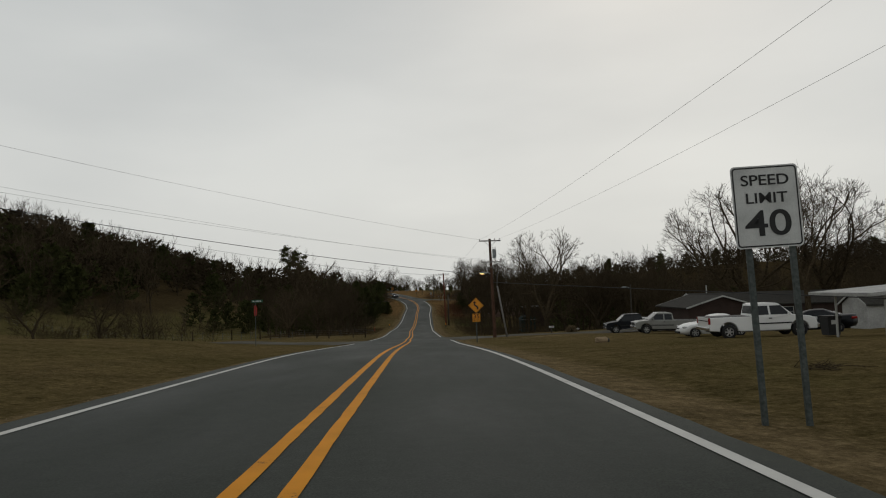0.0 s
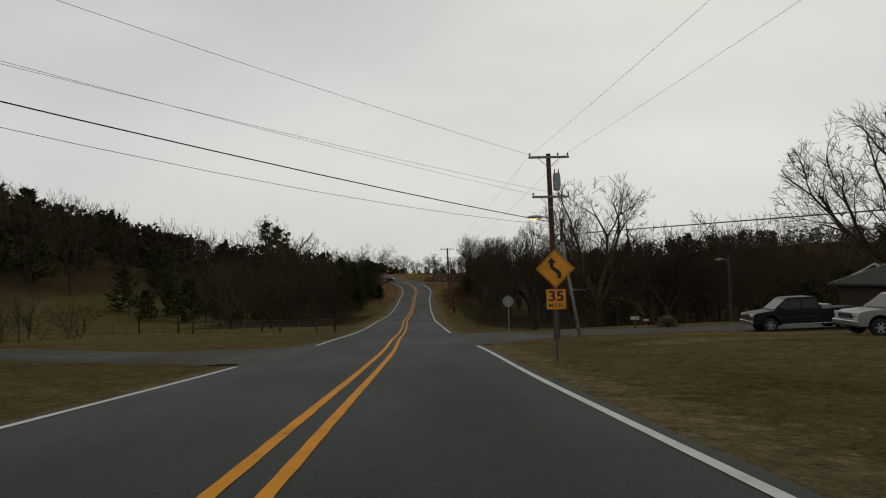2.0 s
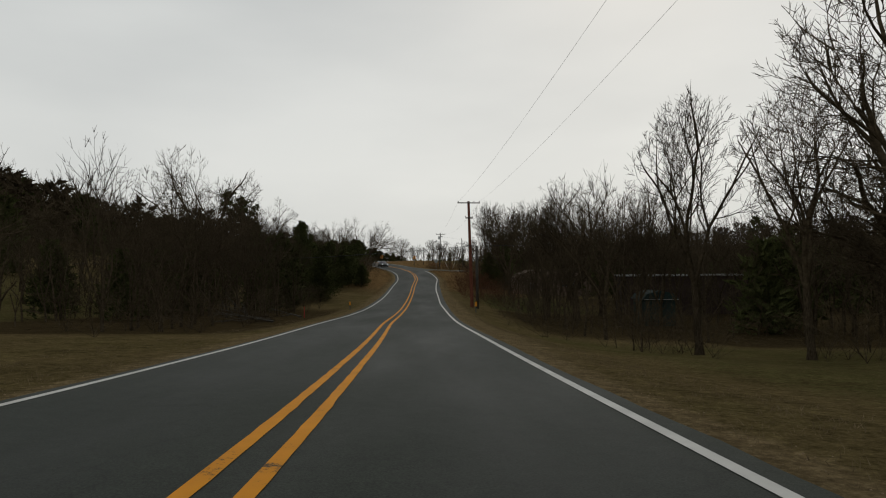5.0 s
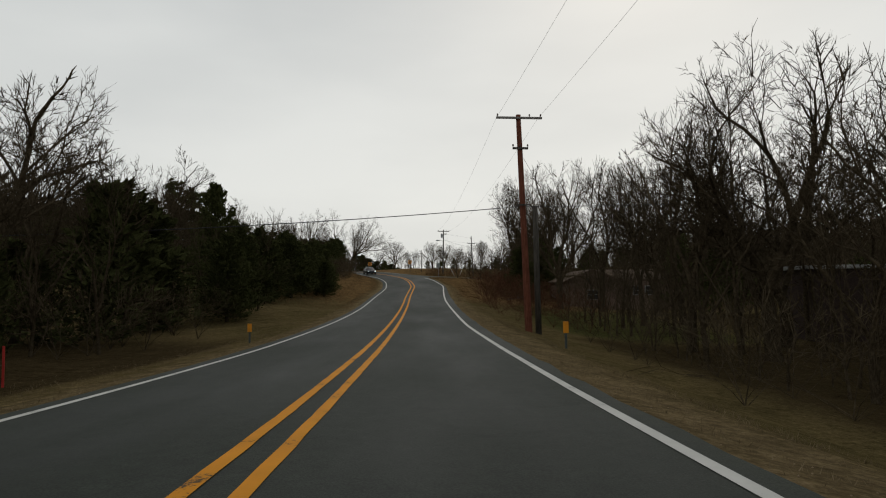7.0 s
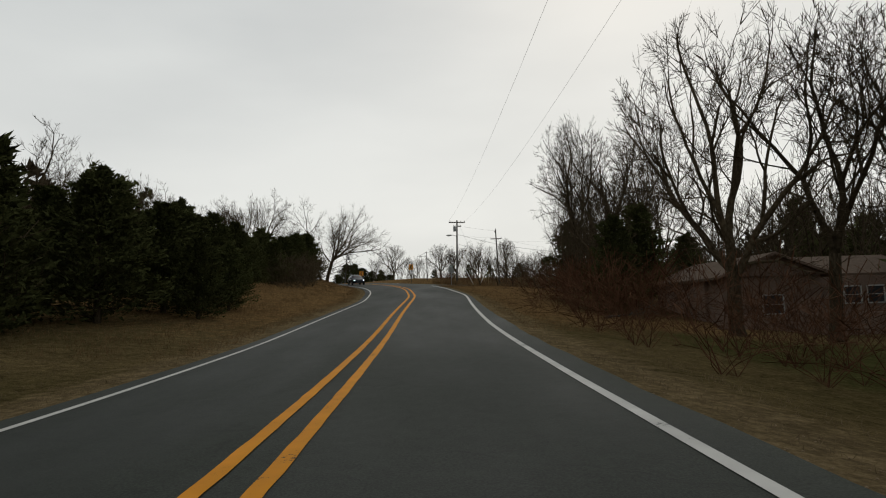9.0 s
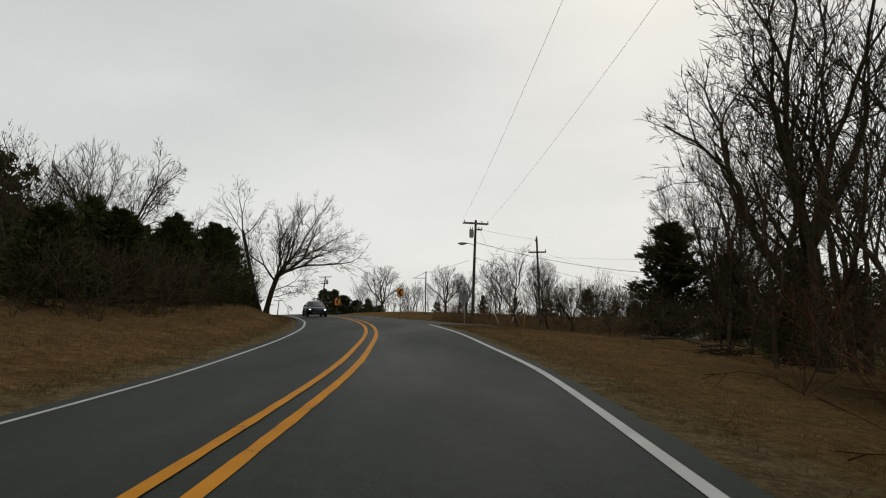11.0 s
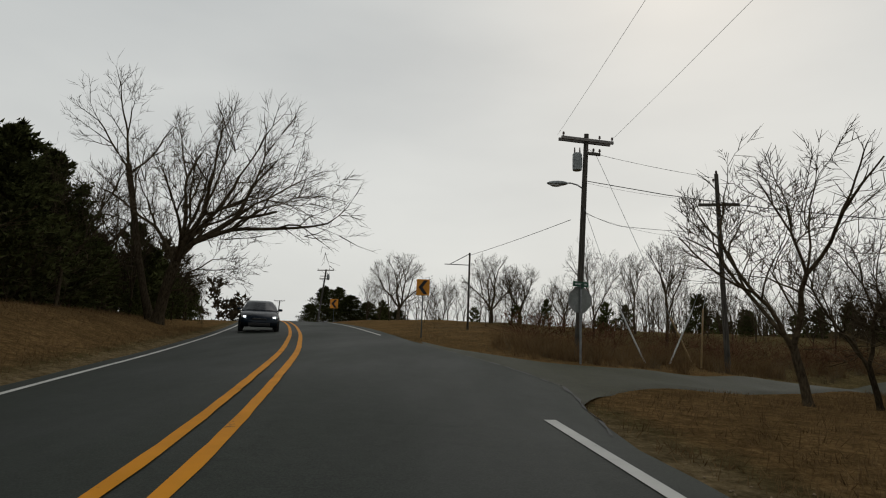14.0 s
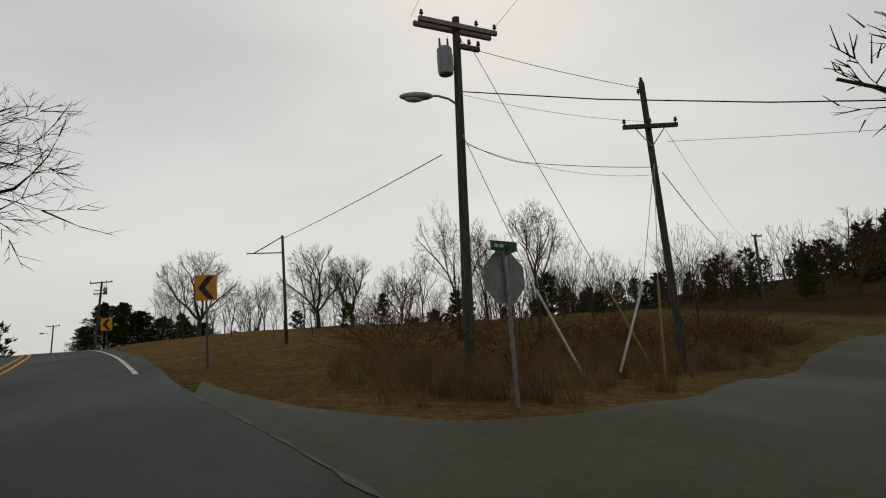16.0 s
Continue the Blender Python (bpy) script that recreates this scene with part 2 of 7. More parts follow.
M_PORC = two_scale("brown_porcelain", (0.05, 0.03, 0.022), (0.10, 0.06, 0.045), 12, 3, 0.3, 0, 0)
M_SIGN_W = two_scale("white_sign_sheet", (0.50, 0.51, 0.50), (0.62, 0.63, 0.61), 60, 3, 0.45, 0, 0.05, 0.002)
M_SIGN_O = two_scale("orange_yellow_sign_sheet", (0.60, 0.225, 0.010), (0.72, 0.285, 0.016), 60, 3, 0.45, 0, 0.05, 0.002)
M_SIGN_G = two_scale("green_sign_sheet", (0.02, 0.075, 0.045), (0.03, 0.11, 0.06), 60, 3, 0.45, 0, 0.05, 0.002)
M_SIGN_R = two_scale("red_sign_sheet", (0.32, 0.02, 0.016), (0.42, 0.03, 0.022), 60, 3, 0.45, 0, 0.05, 0.002)
M_ALU = two_scale("bare_aluminium_sign_back", (0.20, 0.21, 0.20), (0.31, 0.32, 0.30), 30, 3, 0.5, 0.35, 0.05, 0.002)
M_BLACK = two_scale("black_lettering", (0.012, 0.012, 0.012), (0.022, 0.022, 0.022), 40, 4, 0.5, 0, 0)


# ---- small mesh kit ----
def smoothstep(a, b, x):
    t = np.clip((np.asarray(x, dtype=float) - a) / (b - a), 0, 1)
    return t * t * (3 - 2 * t)


def np_mesh(name, verts, faces, mat=None, smooth=False):
    """A mesh from arrays; faces all of one size."""
    me = bpy.data.meshes.new(name)
    verts, faces = np.asarray(verts, dtype=np.float32), np.asarray(faces, dtype=np.int32)
    k = faces.shape[1]
    me.vertices.add(len(verts))
    me.vertices.foreach_set("co", verts.ravel())
    me.loops.add(faces.size)
    me.loops.foreach_set("vertex_index", faces.ravel())
    me.polygons.add(len(faces))
    me.polygons.foreach_set("loop_start", np.arange(0, faces.size, k, dtype=np.int32))
    if smooth:
        me.polygons.foreach_set("use_smooth", np.ones(len(faces), dtype=bool))
    me.update(calc_edges=True)
    me.validate()
    if mat:
        me.materials.append(mat)
    return me


def part(name, bm, mat, parent=None, label="", smooth=False):
    me = bpy.data.meshes.new(name)
    bm.to_mesh(me)
    bm.free()
    me.materials.append(mat)
    if smooth:
        for p in me.polygons:
            p.use_smooth = True
    ob = new(name, me)
    if parent:
        ob.parent = parent
    if label:
        tagged(ob, label)
    return ob


def mesh_part(name, me, parent=None, label=""):
    ob = new(name, me)
    if parent:
        ob.parent = parent
    if label:
        tagged(ob, label)
    return ob


def thing(name, m, label, category, group="", kind=""):
    ob = new(name)
    ob.empty_display_size = 0.3
    ob.matrix_basis = m
    return tagged(ob, label, category, group, kind)


def box(bm, cx, cy, cz, sx, sy, sz, bevel=0.0, m=None):
    r = bmesh.ops.create_cube(bm, size=1.0)
    vs = r["verts"]
    bmesh.ops.scale(bm, vec=(sx, sy, sz), verts=vs)
    bmesh.ops.translate(bm, vec=(cx, cy, cz), verts=vs)
    if bevel:
        es = list({e for v in vs for e in v.link_edges})
        g = bmesh.ops.bevel(bm, geom=es, offset=bevel, segments=2, affect="EDGES", profile=0.6)
        vs = list({v for f in g["faces"] for v in f.verts} | {v for v in vs if v.is_valid})
    if m is not None:
        bmesh.ops.transform(bm, matrix=m, verts=[v for v in vs if v.is_valid])
    return bm


def rod(bm, a, b, r0, r1=None, n=10, caps=True):
    a, b = Vector(a), Vector(b)
    r1 = r0 if r1 is None else r1
    g = bmesh.ops.create_cone(bm, cap_ends=caps, segments=n, radius1=r0, radius2=r1, depth=(b - a).length)
    q = (b - a).to_track_quat("Z", "Y").to_matrix().to_4x4()
    bmesh.ops.transform(bm, matrix=Matrix.Translation((a + b) / 2) @ q, verts=g["verts"])
    return bm


def plate(bm, pts, thick, m):
    """A flat plate from an outline in x, z; its front looks along -y."""
    front = [bm.verts.new(m @ Vector((x, 0, z))) for x, z in pts]
    back = [bm.verts.new(m @ Vector((x, thick, z))) for x, z in pts]
    bm.faces.new(front)
    bm.faces.new(back[::-1])
    k = len(pts)
    for i in range(k):
        bm.faces.new((front[i], back[i], back[(i + 1) % k], front[(i + 1) % k]))
    bmesh.ops.recalc_face_normals(bm, faces=bm.faces)
    return bm


def rounded(w, h, r, n=4):
    out = []
    for cx, cz, a0 in ((w / 2 - r, h / 2 - r, 0), (-w / 2 + r, h / 2 - r, 90), (-w / 2 + r, -h / 2 + r, 180), (w / 2 - r, -h / 2 + r, 270)):
        for i in range(n + 1):
            a = radians(a0 + 90 * i / n)
            out.append((cx + r * math.cos(a), cz + r * math.sin(a)))
    return out


def letters(name, text, size, mat, parent, loc, ext=0.002, wide=1.0, bold=0.0):
    """Flat letters that look along -y, as a mesh of their own."""
    cu = bpy.data.curves.new(name, "FONT")
    cu.body, cu.size, cu.align_x, cu.align_y, cu.extrude = text, size, "CENTER", "CENTER", ext
    cu.offset = bold
    tmp = bpy.data.objects.new(name, cu)
    scene.collection.objects.link(tmp)
    dg = bpy.context.evaluated_depsgraph_get()
    me = bpy.data.meshes.new_from_object(tmp.evaluated_get(dg))
    bpy.data.objects.remove(tmp)
    bpy.data.curves.remove(cu)
    me.materials.clear()
    me.materials.append(mat)
    me.transform(pose(*loc, 90, 0, 0) @ Matrix.Diagonal((wide, 1, 1, 1)))
    return mesh_part(name, me, parent)


def tubes(P0, P1, R0, R1, n):
    """Tapered tubes along many segments at once: vertices and quads."""
    P0, P1 = np.asarray(P0, float), np.asarray(P1, float)
    d = P1 - P0
    d /= np.maximum(np.linalg.norm(d, axis=1, keepdims=True), 1e-9)
    up = np.where(np.abs(d[:, 2:3]) > 0.9, [[1.0, 0, 0]], [[0, 0, 1.0]])
    u = np.cross(d, up)
    u /= np.maximum(np.linalg.norm(u, axis=1, keepdims=True), 1e-9)
    w = np.cross(d, u)
    a = np.arange(n) * 2 * np.pi / n
    ring = u[:, None, :] * np.cos(a)[None, :, None] + w[:, None, :] * np.sin(a)[None, :, None]
    V = np.concatenate([P0[:, None] + ring * np.asarray(R0)[:, None, None], P1[:, None] + ring * np.asarray(R1)[:, None, None]], axis=1)
    i = np.arange(n)
    q = np.stack([i, (i + 1) % n, n + (i + 1) % n, n + i], axis=1)
    F = (np.arange(len(P0))[:, None, None] * 2 * n + q[None]).reshape(-1, 4)
    return V.reshape(-1, 3), F


def hose(L, r, n):
    """One unbroken round strand through points."""
    d = np.gradient(L, axis=0)
    d /= np.maximum(np.linalg.norm(d, axis=1, keepdims=True), 1e-9)
    u = np.cross(d, np.where(np.abs(d[:, 2:3]) > 0.9, [[1.0, 0, 0]], [[0, 0, 1.0]]))
    u /= np.maximum(np.linalg.norm(u, axis=1, keepdims=True), 1e-9)
    w = np.cross(d, u)
    a = np.arange(n) * 2 * np.pi / n
    V = (L[:, None] + r * (u[:, None] * np.cos(a)[None, :, None] + w[:, None] * np.sin(a)[None, :, None])).reshape(-1, 3)
    i, k = np.meshgrid(np.arange(len(L) - 1), np.arange(n), indexing="ij")
    F = np.stack([i * n + k, i * n + (k + 1) % n, (i + 1) * n + (k + 1) % n, (i + 1) * n + k], -1).reshape(-1, 4)
    return V, F


def wire(name, pts, r, label, sag=0.0, cat="cable", steps=14, mat=None):
    """A hanging wire through the given points."""
    line = []
    for a, b in zip(pts[:-1], pts[1:]):
        for i in range(steps):
            t = i / steps
            p = Vector(a).lerp(Vector(b), t)
            p.z -= sag * 4 * t * (1 - t)
            line.append(p)
    line.append(Vector(pts[-1]))
    o = line[0].copy()
    L = np.array([p - o for p in line])
    V, F = hose(L, r, 5)
    ob = new(name, np_mesh(name, V, F, mat or M_WIRE, True))
    ob.location = o
    return tagged(ob, label, cat)


# ---- the road's line and the lie of the land ----
ROAD_Y = [-160, -20, 0, 12, 27, 40, 46, 52, 58, 66, 79, 95, 108, 112, 125, 129, 142, 152, 160, 172, 182, 186, 190, 193, 196, 200, 203, 208, 212, 215, 218, 223, 228, 233, 245, 258, 270, 290, 320, 360, 420, 600]
ROAD_X = [2.6, -0.75, -1.14, -1.4, -1.82, -2.06, -2.12, -2.18, -2.38, -2.72, -2.93, -3.4, -3.92, -3.94, -4.05, -4.06, -4.18, -4.29, -4.36, -4.5, -4.48, -4.42, -4.45, -4.62, -4.83, -5.07, -5.28, -5.88, -6.42, -7.02, -7.6, -8.6, -9.88, -11.1, -14.45, -18.4, -22.4, -29.2, -41, -61, -96, -220]
ROAD_ZY = [-160, -20, 0, 6, 13, 20.6, 28, 36, 43, 51, 59, 66, 74, 83, 92, 101, 110.5, 119.6, 128, 136.7, 145, 153, 162, 170, 178, 184, 189, 194, 199, 203, 206.5, 212, 217, 237, 252, 266, 278, 290, 320, 380, 600]
ROAD_Z = [8.6, 6.75, 6.18, 5.96, 5.66, 5.27, 4.79, 4.24, 3.76, 3.29, 2.79, 2.33, 1.85, 1.41, 1.03, 0.71, 0.40, 0.15, 0.02, 0.0, 0.06, 0.2, 0.5, 0.93, 1.39, 1.75, 2.06, 2.36, 2.66, 2.94, 3.17, 3.5, 3.83, 4.89, 5.66, 6.3, 6.65, 6.6, 5.2, 2.0, -4]


def smooth_line(ys, vs, step=1.0, passes=5):
    y = np.arange(-160, 601, step)
    v = np.interp(y, ys, vs)
    for _ in range(passes):
        p = np.pad(v, 2, mode="edge")
        p[:2], p[-2:] = v[0] - (v[1] - v[0]) * np.array([2, 1]), v[-1] + (v[-1] - v[-2]) * np.array([1, 2])
        v = (p[:-4] + 2 * p[1:-3] + 3 * p[2:-2] + 2 * p[3:-1] + p[4:]) / 9
    return y, v


LINE_Y, LINE_X = smooth_line(ROAD_Y, ROAD_X)
_, LINE_Z = smooth_line(ROAD_ZY, ROAD_Z, 1.0, 4)


def cx(y):
    return np.interp(y, LINE_Y, LINE_X)


def rz(y):
    return np.interp(y, LINE_Y, LINE_Z)


def bank(y):
    """Cross slope of the far lane."""
    return np.interp(y, [0, 75, 110, 130, 152, 190, 200, 215, 260], [0.018, 0.022, 0.0, -0.018, -0.032, -0.072, -0.06, -0.05, -0.04])


SIDE_D = [0, 1.5, 4, 10, 20, 40, 70]
RIGHT = {
    -60: (-.06, -.12, -.05, .12, .3, .4, .5), 30: (-.06, -.12, -.05, .04, -.08, .0, .2), 50: (-.06, -.1, -.03, .02, -.05, .05, .1), 64: (-.05, -.06, 0, .12, .06, .1, .1),
    76: (-.05, -.05, 0, .25, .35, .2, 0), 86: (-.06, -.18, -.4, -.6, -.7, -.8, -1), 96: (-.06, -.22, -.6, -1.0, -1.2, -1.2, -1.2), 115: (-.06, -.3, -1.1, -1.9, -2.2, -2.2, -2),
    132: (-.06, -.3, -.9, -1.6, -2, -2.1, -2), 145: (-.06, -.3, -.95, -1.6, -1.9, -2.1, -2), 160: (-.06, -.2, -.6, -1.3, -1.8, -2.1, -2.2), 182: (-.06, -.18, -.55, -1.3, -2.2, -2.6, -2.6),
    196: (-.06, -.12, -.3, -.7, -1.5, -2.4, -3), 210: (-.05, -.06, -.1, -.42, -.95, -1.6, -2.4), 222: (-.08, -.1, -.2, -.68, -1.35, -2.0, -2.5), 232: (-.09, -.08, .0, -.55, -1.6, -2.3, -2.6), 240: (-.09, -.05, .15, .05, -1.0, -1.9, -2.2), 270: (-.09, .0, .35, .6, .5, .2, 0), 400: (-.05, 0, .2, .4, .5, .5, .5)}
LEFT = {
    -60: (-.06, -.1, .25, .8, 1.2, 1.5, 1.5), 25: (-.06, -.14, .18, .75, 1.1, 1.3, 1.3), 40: (-.06, -.18, .05, .65, .9, 1.0, 1.0), 46: (-.05, -.1, .0, .35, .6, .8, .9), 54: (-.05, -.03, .05, .3, .55, .7, .8),
    64: (-.06, -.12, -.05, .15, .3, .4, .6), 86: (-.06, -.1, -.02, .02, .02, .2, .8), 112: (-.06, -.18, -.3, -.3, -.2, .2, 1), 136: (-.06, -.25, -.5, -.5, -.4, 0, 1), 150: (-.06, -.15, -.12, 0, .3, .6, 1.5),
    172: (-.06, .02, .4, .95, 1.3, 1.6, 2), 198: (-.06, .08, .55, 1.3, 1.7, 2, 2), 212: (-.06, .14, .8, 1.35, 1.6, 1.8, 1.8), 225: (-.06, .2, 1.05, 1.45, 1.6, 1.6, 1.6), 238: (-.06, .1, .55, .95, 1.1, 1.1, 1.1), 248: (-.06, .0, .15, .35, .5, .6, .6), 280: (-.06, -.1, -.1, -.2, -.5, -1, -1), 400: (-.05, 0, 0, 0, 0, 0, 0)}


def side_profile(table, y, d):
    ks = np.array(list(table.keys()), float)
    vs = np.array(list(table.values()), float)
    cols = [np.interp(y, ks, vs[:, j]) for j in range(len(SIDE_D))]
    out = np.zeros_like(d)
    done = d <= 0
    out[done] = cols[0][done]
    for j in range(len(SIDE_D) - 1):
        m = (d > SIDE_D[j]) & (d <= SIDE_D[j + 1])
        t = (d[m] - SIDE_D[j]) / (SIDE_D[j + 1] - SIDE_D[j])
        t = t * t * (3 - 2 * t) * 0.5 + t * 0.5
        out[m] = cols[j][m] * (1 - t) + cols[j + 1][m] * t
    m = d > SIDE_D[-1]
    out[m] = cols[-1][m]
    return out


HALF_R, HALF_L = 3.98, 3.78      # paved half widths either side of the double yellow


def bumps(x, y):
    return 0.05 * np.sin(x * 0.9 + 1.3 * np.sin(y * 0.31)) * np.sin(y * 0.7 + 0.6) + 0.1 * np.sin(x * 0.23 + 2) * np.sin(y * 0.19 + x * 0.05)


def land(x, y):
    """Height of the ground."""
    x, y = np.broadcast_arrays(np.asarray(x, float), np.asarray(y, float))
    x, y = x.ravel().copy(), y.ravel().copy()
    d = x - cx(y)
    z = rz(y)
    base = np.where(d > 0, side_profile(RIGHT, y, np.maximum(d - HALF_R, 0)), side_profile(LEFT, y, np.maximum(-d - HALF_L, 0)))
    off = np.where(d > 0, d - HALF_R, -d - HALF_L)
    z = z + base + bumps(x, y) * smoothstep(1.0, 6, off)
    z = z - 0.12 * smoothstep(0.05, -0.4, off)
    z = z + np.where(d < 0, bank(y) * np.minimum(-d, HALF_L), -0.008 * np.minimum(np.abs(d), HALF_R))
    far = smoothstep(60, 260, np.abs(d))
    z = z * (1 - far) + 2.0 * far
    z = z + 21.5 * smoothstep(38, 135, -d) * smoothstep(40, 130, y) * smoothstep(520, 260, y)
    z = z + 3.6 * smoothstep(24, 55, -d) * smoothstep(90, 150, y) * smoothstep(230, 150, y)
    z = z + 12 * smoothstep(55, 190, d) * smoothstep(120, 240, y) * smoothstep(620, 330, y)
    return z


def gz(x, y):
    return float(land([x], [y])[0])


def build_ground():
    ys = np.concatenate([[-1500, -700, -350, -180, -100, -60, -40], np.arange(-25, 300, 1.25), np.arange(300, 420, 5), [440, 480, 540, 640, 800, 1100, 1800]])
    right = np.concatenate([[0.0, 3.3, 3.75, 4.0, 4.3, 4.8, 5.5], np.arange(6.5, 40, 1.5), np.arange(40, 90, 4), [96, 110, 130, 150, 175, 200, 240, 300, 420, 700, 1600]])
    left = np.concatenate([[3.1, 3.55, 3.8, 4.1, 4.6, 5.3], np.arange(6.5, 40, 1.5), np.arange(40, 90, 4), [96, 110, 130, 150, 175, 200, 240, 300, 420, 700, 1600]])
    ds = np.concatenate([-left[::-1], right])
    D, Y = np.meshgrid(ds, ys)
    X = cx(np.clip(Y, -160, 600)) + D
    Z = land(X, Y).reshape(X.shape)
    nr, nc = X.shape
    i, j = np.meshgrid(np.arange(nr - 1), np.arange(nc - 1), indexing="ij")
    a = i * nc + j
    F = np.stack([a, a + 1, a + nc + 1, a + nc], -1).reshape(-1, 4)
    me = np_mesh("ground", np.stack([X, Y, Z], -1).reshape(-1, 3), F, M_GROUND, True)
    x, y = X.ravel(), Y.ravel()
    d = D.ravel()
    off = np.where(d > 0, d - HALF_R, -d - HALF_L)
    zones = {
        "dirt": smoothstep(1.3 + 1.3 * smoothstep(80, 100, y) * smoothstep(205, 180, y) + 1.5 * smoothstep(1, 2, d) * smoothstep(66, 60, y) + 1.1 * smoothstep(1, 2, d) * smoothstep(88, 98, y) * smoothstep(165, 140, y), 0.1, off) * 0.85 + 0.75 * smoothstep(3, 0, np.abs(y - 59.3 - 0.05 * (x - 10))) * smoothstep(8, 13, x) * smoothstep(70, 30, x) + 0.7 * smoothstep(2.2, 0.6, np.abs(y - 53.6 - 0.1 * (x - 10))) * smoothstep(5.5, 8, x) * smoothstep(18, 13, x),
        "rust": smoothstep(150, 185, y) * smoothstep(0.2, 1.5, off) * smoothstep(22, 9, off) * 0.85,
        "green": 0.5 * smoothstep(86, 92, y) * smoothstep(-16, -26, d) * smoothstep(175, 140, y) + 0.5 * smoothstep(6.5, 9, d) * smoothstep(74, 78, y) * smoothstep(122, 114, y)
        + 0.75 * smoothstep(8.2, 10.2, d) * smoothstep(142, 150, y) * smoothstep(176, 168, y) * smoothstep(26, 18, d) + 0.1 * smoothstep(6, 12, d) * smoothstep(40, 10, y),
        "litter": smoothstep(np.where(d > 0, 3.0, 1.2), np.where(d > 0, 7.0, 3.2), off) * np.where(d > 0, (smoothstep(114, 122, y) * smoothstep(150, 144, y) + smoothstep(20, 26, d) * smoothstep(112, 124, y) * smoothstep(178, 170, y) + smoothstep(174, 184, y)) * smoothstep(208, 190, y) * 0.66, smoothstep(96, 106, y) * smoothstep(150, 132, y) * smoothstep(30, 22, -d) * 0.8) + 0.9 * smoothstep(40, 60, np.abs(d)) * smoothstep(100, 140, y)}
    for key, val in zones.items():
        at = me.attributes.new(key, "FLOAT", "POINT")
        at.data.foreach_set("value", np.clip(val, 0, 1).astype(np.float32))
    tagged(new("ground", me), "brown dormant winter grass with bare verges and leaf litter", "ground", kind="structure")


def strip(name, ys, inner, outer, lift, mat, label, cat, kind="structure", ragged=0.0, crown=True, rng=None, split=2):
    """A band laid along the road between two offsets from its centre line."""
    ys = np.asarray(ys, float)
    sl = np.gradient(cx(ys), ys)
    c = 1 / np.sqrt(1 + sl ** 2)
    rows, across = [], []
    for k in range(split):
        t = k / (split - 1)
        o = np.full(len(ys), inner + (outer - inner) * t)
        if ragged and k in (0, split - 1):
            o = o + ragged * np.array([noise.noise((y * 1.7, 3.3 * k, 0)) + 0.5 * noise.noise((y * 5.1, 7.3 * k, 1)) for y in ys])
        x, y = cx(ys) + o * c, ys - o * sl * c
        z = rz(y) + np.where(o < 0, bank(y) * np.abs(o), -0.008 * np.abs(o)) + lift
        rows.append(np.stack([x, y, z], -1))
        across.append(np.full(len(ys), t))
    V = np.concatenate(rows)
    m = len(ys)
    a = np.arange(m - 1)
    F = np.concatenate([np.stack([a + k * m, a + (k + 1) * m, a + (k + 1) * m + 1, a + k * m + 1], -1) for k in range(split - 1)])
    me = np_mesh(name, V, F, mat, True)
    at = me.attributes.new("across", "FLOAT", "POINT")
    at.data.foreach_set("value", np.concatenate(across).astype(np.float32))
    return tagged(new(name, me), label, cat, kind=kind)


def along(line, n):
    L = np.array(line, float)
    seg = np.concatenate([[0], np.cumsum(np.linalg.norm(np.diff(L, axis=0), axis=1))])
    t = np.linspace(0, seg[-1], n)
    out = np.stack([np.interp(t, seg, L[:, 0]), np.interp(t, seg, L[:, 1])], -1)
    k = out.copy()
    k[1:-1] = (out[:-2] + 2 * out[1:-1] + out[2:]) / 4
    return k


def patch(name, near, far, lift, mat, label, n=90, m=12, rough=0.12, lap=0.0):
    """A paved side road between two rims, draped over the land."""
    A, B = along(near, n), along(far, n)
    for i in range(n):
        A[i, 1] += rough * noise.noise((A[i, 0] * 1.3, A[i, 1] * 1.3, 2.0))
        B[i, 1] += rough * noise.noise((B[i, 0] * 1.3, B[i, 1] * 1.3, 5.0))
    t = np.linspace(0, 1, m)[None, :, None]
    P = (A[:, None] * (1 - t) + B[:, None] * t).reshape(-1, 2)
    Z = land(P[:, 0], P[:, 1])
    d = P[:, 0] - cx(P[:, 1])
    road = rz(P[:, 1]) + np.where(d < 0, bank(P[:, 1]) * np.abs(d), -0.008 * np.abs(d)) - 0.015
    w = np.where(d > 0, smoothstep(HALF_R + 2.2 + lap, HALF_R + lap, d), smoothstep(HALF_L + 2.2, HALF_L, -d))
    Z = (Z + lift) * (1 - w) + road * w
    edge = np.tile(np.r_[-0.1, np.zeros(m - 2), -0.1], n)
    lim = np.where(d > 0, HALF_R + lap, HALF_L)
    Z = np.where(np.abs(d) > lim - 0.3, np.maximum(Z, land(P[:, 0], P[:, 1]) + 0.03), Z)
    Z = Z + edge * (1 - w) - 0.09 * smoothstep(lim - 0.1, lim - 0.5, np.abs(d))
    i, j = np.meshgrid(np.arange(n - 1), np.arange(m - 1), indexing="ij")
    a = i * m + j
    F = np.stack([a, a + m, a + m + 1, a + 1], -1).reshape(-1, 4)
    me = np_mesh(name, np.column_stack([P, Z]), F, mat, True)
    return tagged(new(name, me), label, "side road", kind="structure")


build_ground()
ROAD_RUN = np.arange(-150, 420, 1.0)


def widen(y):
    """The paving runs wider where the crest lane joins and on round the bend."""
    return np.interp(y, [212.5, 216.5, 220, 224, 227, 230, 235, 245, 260, 300], [0, 0.9, 0.9, 0.7, 0.52, 0.44, 0.55, 0.85, 0.8, 0.3])


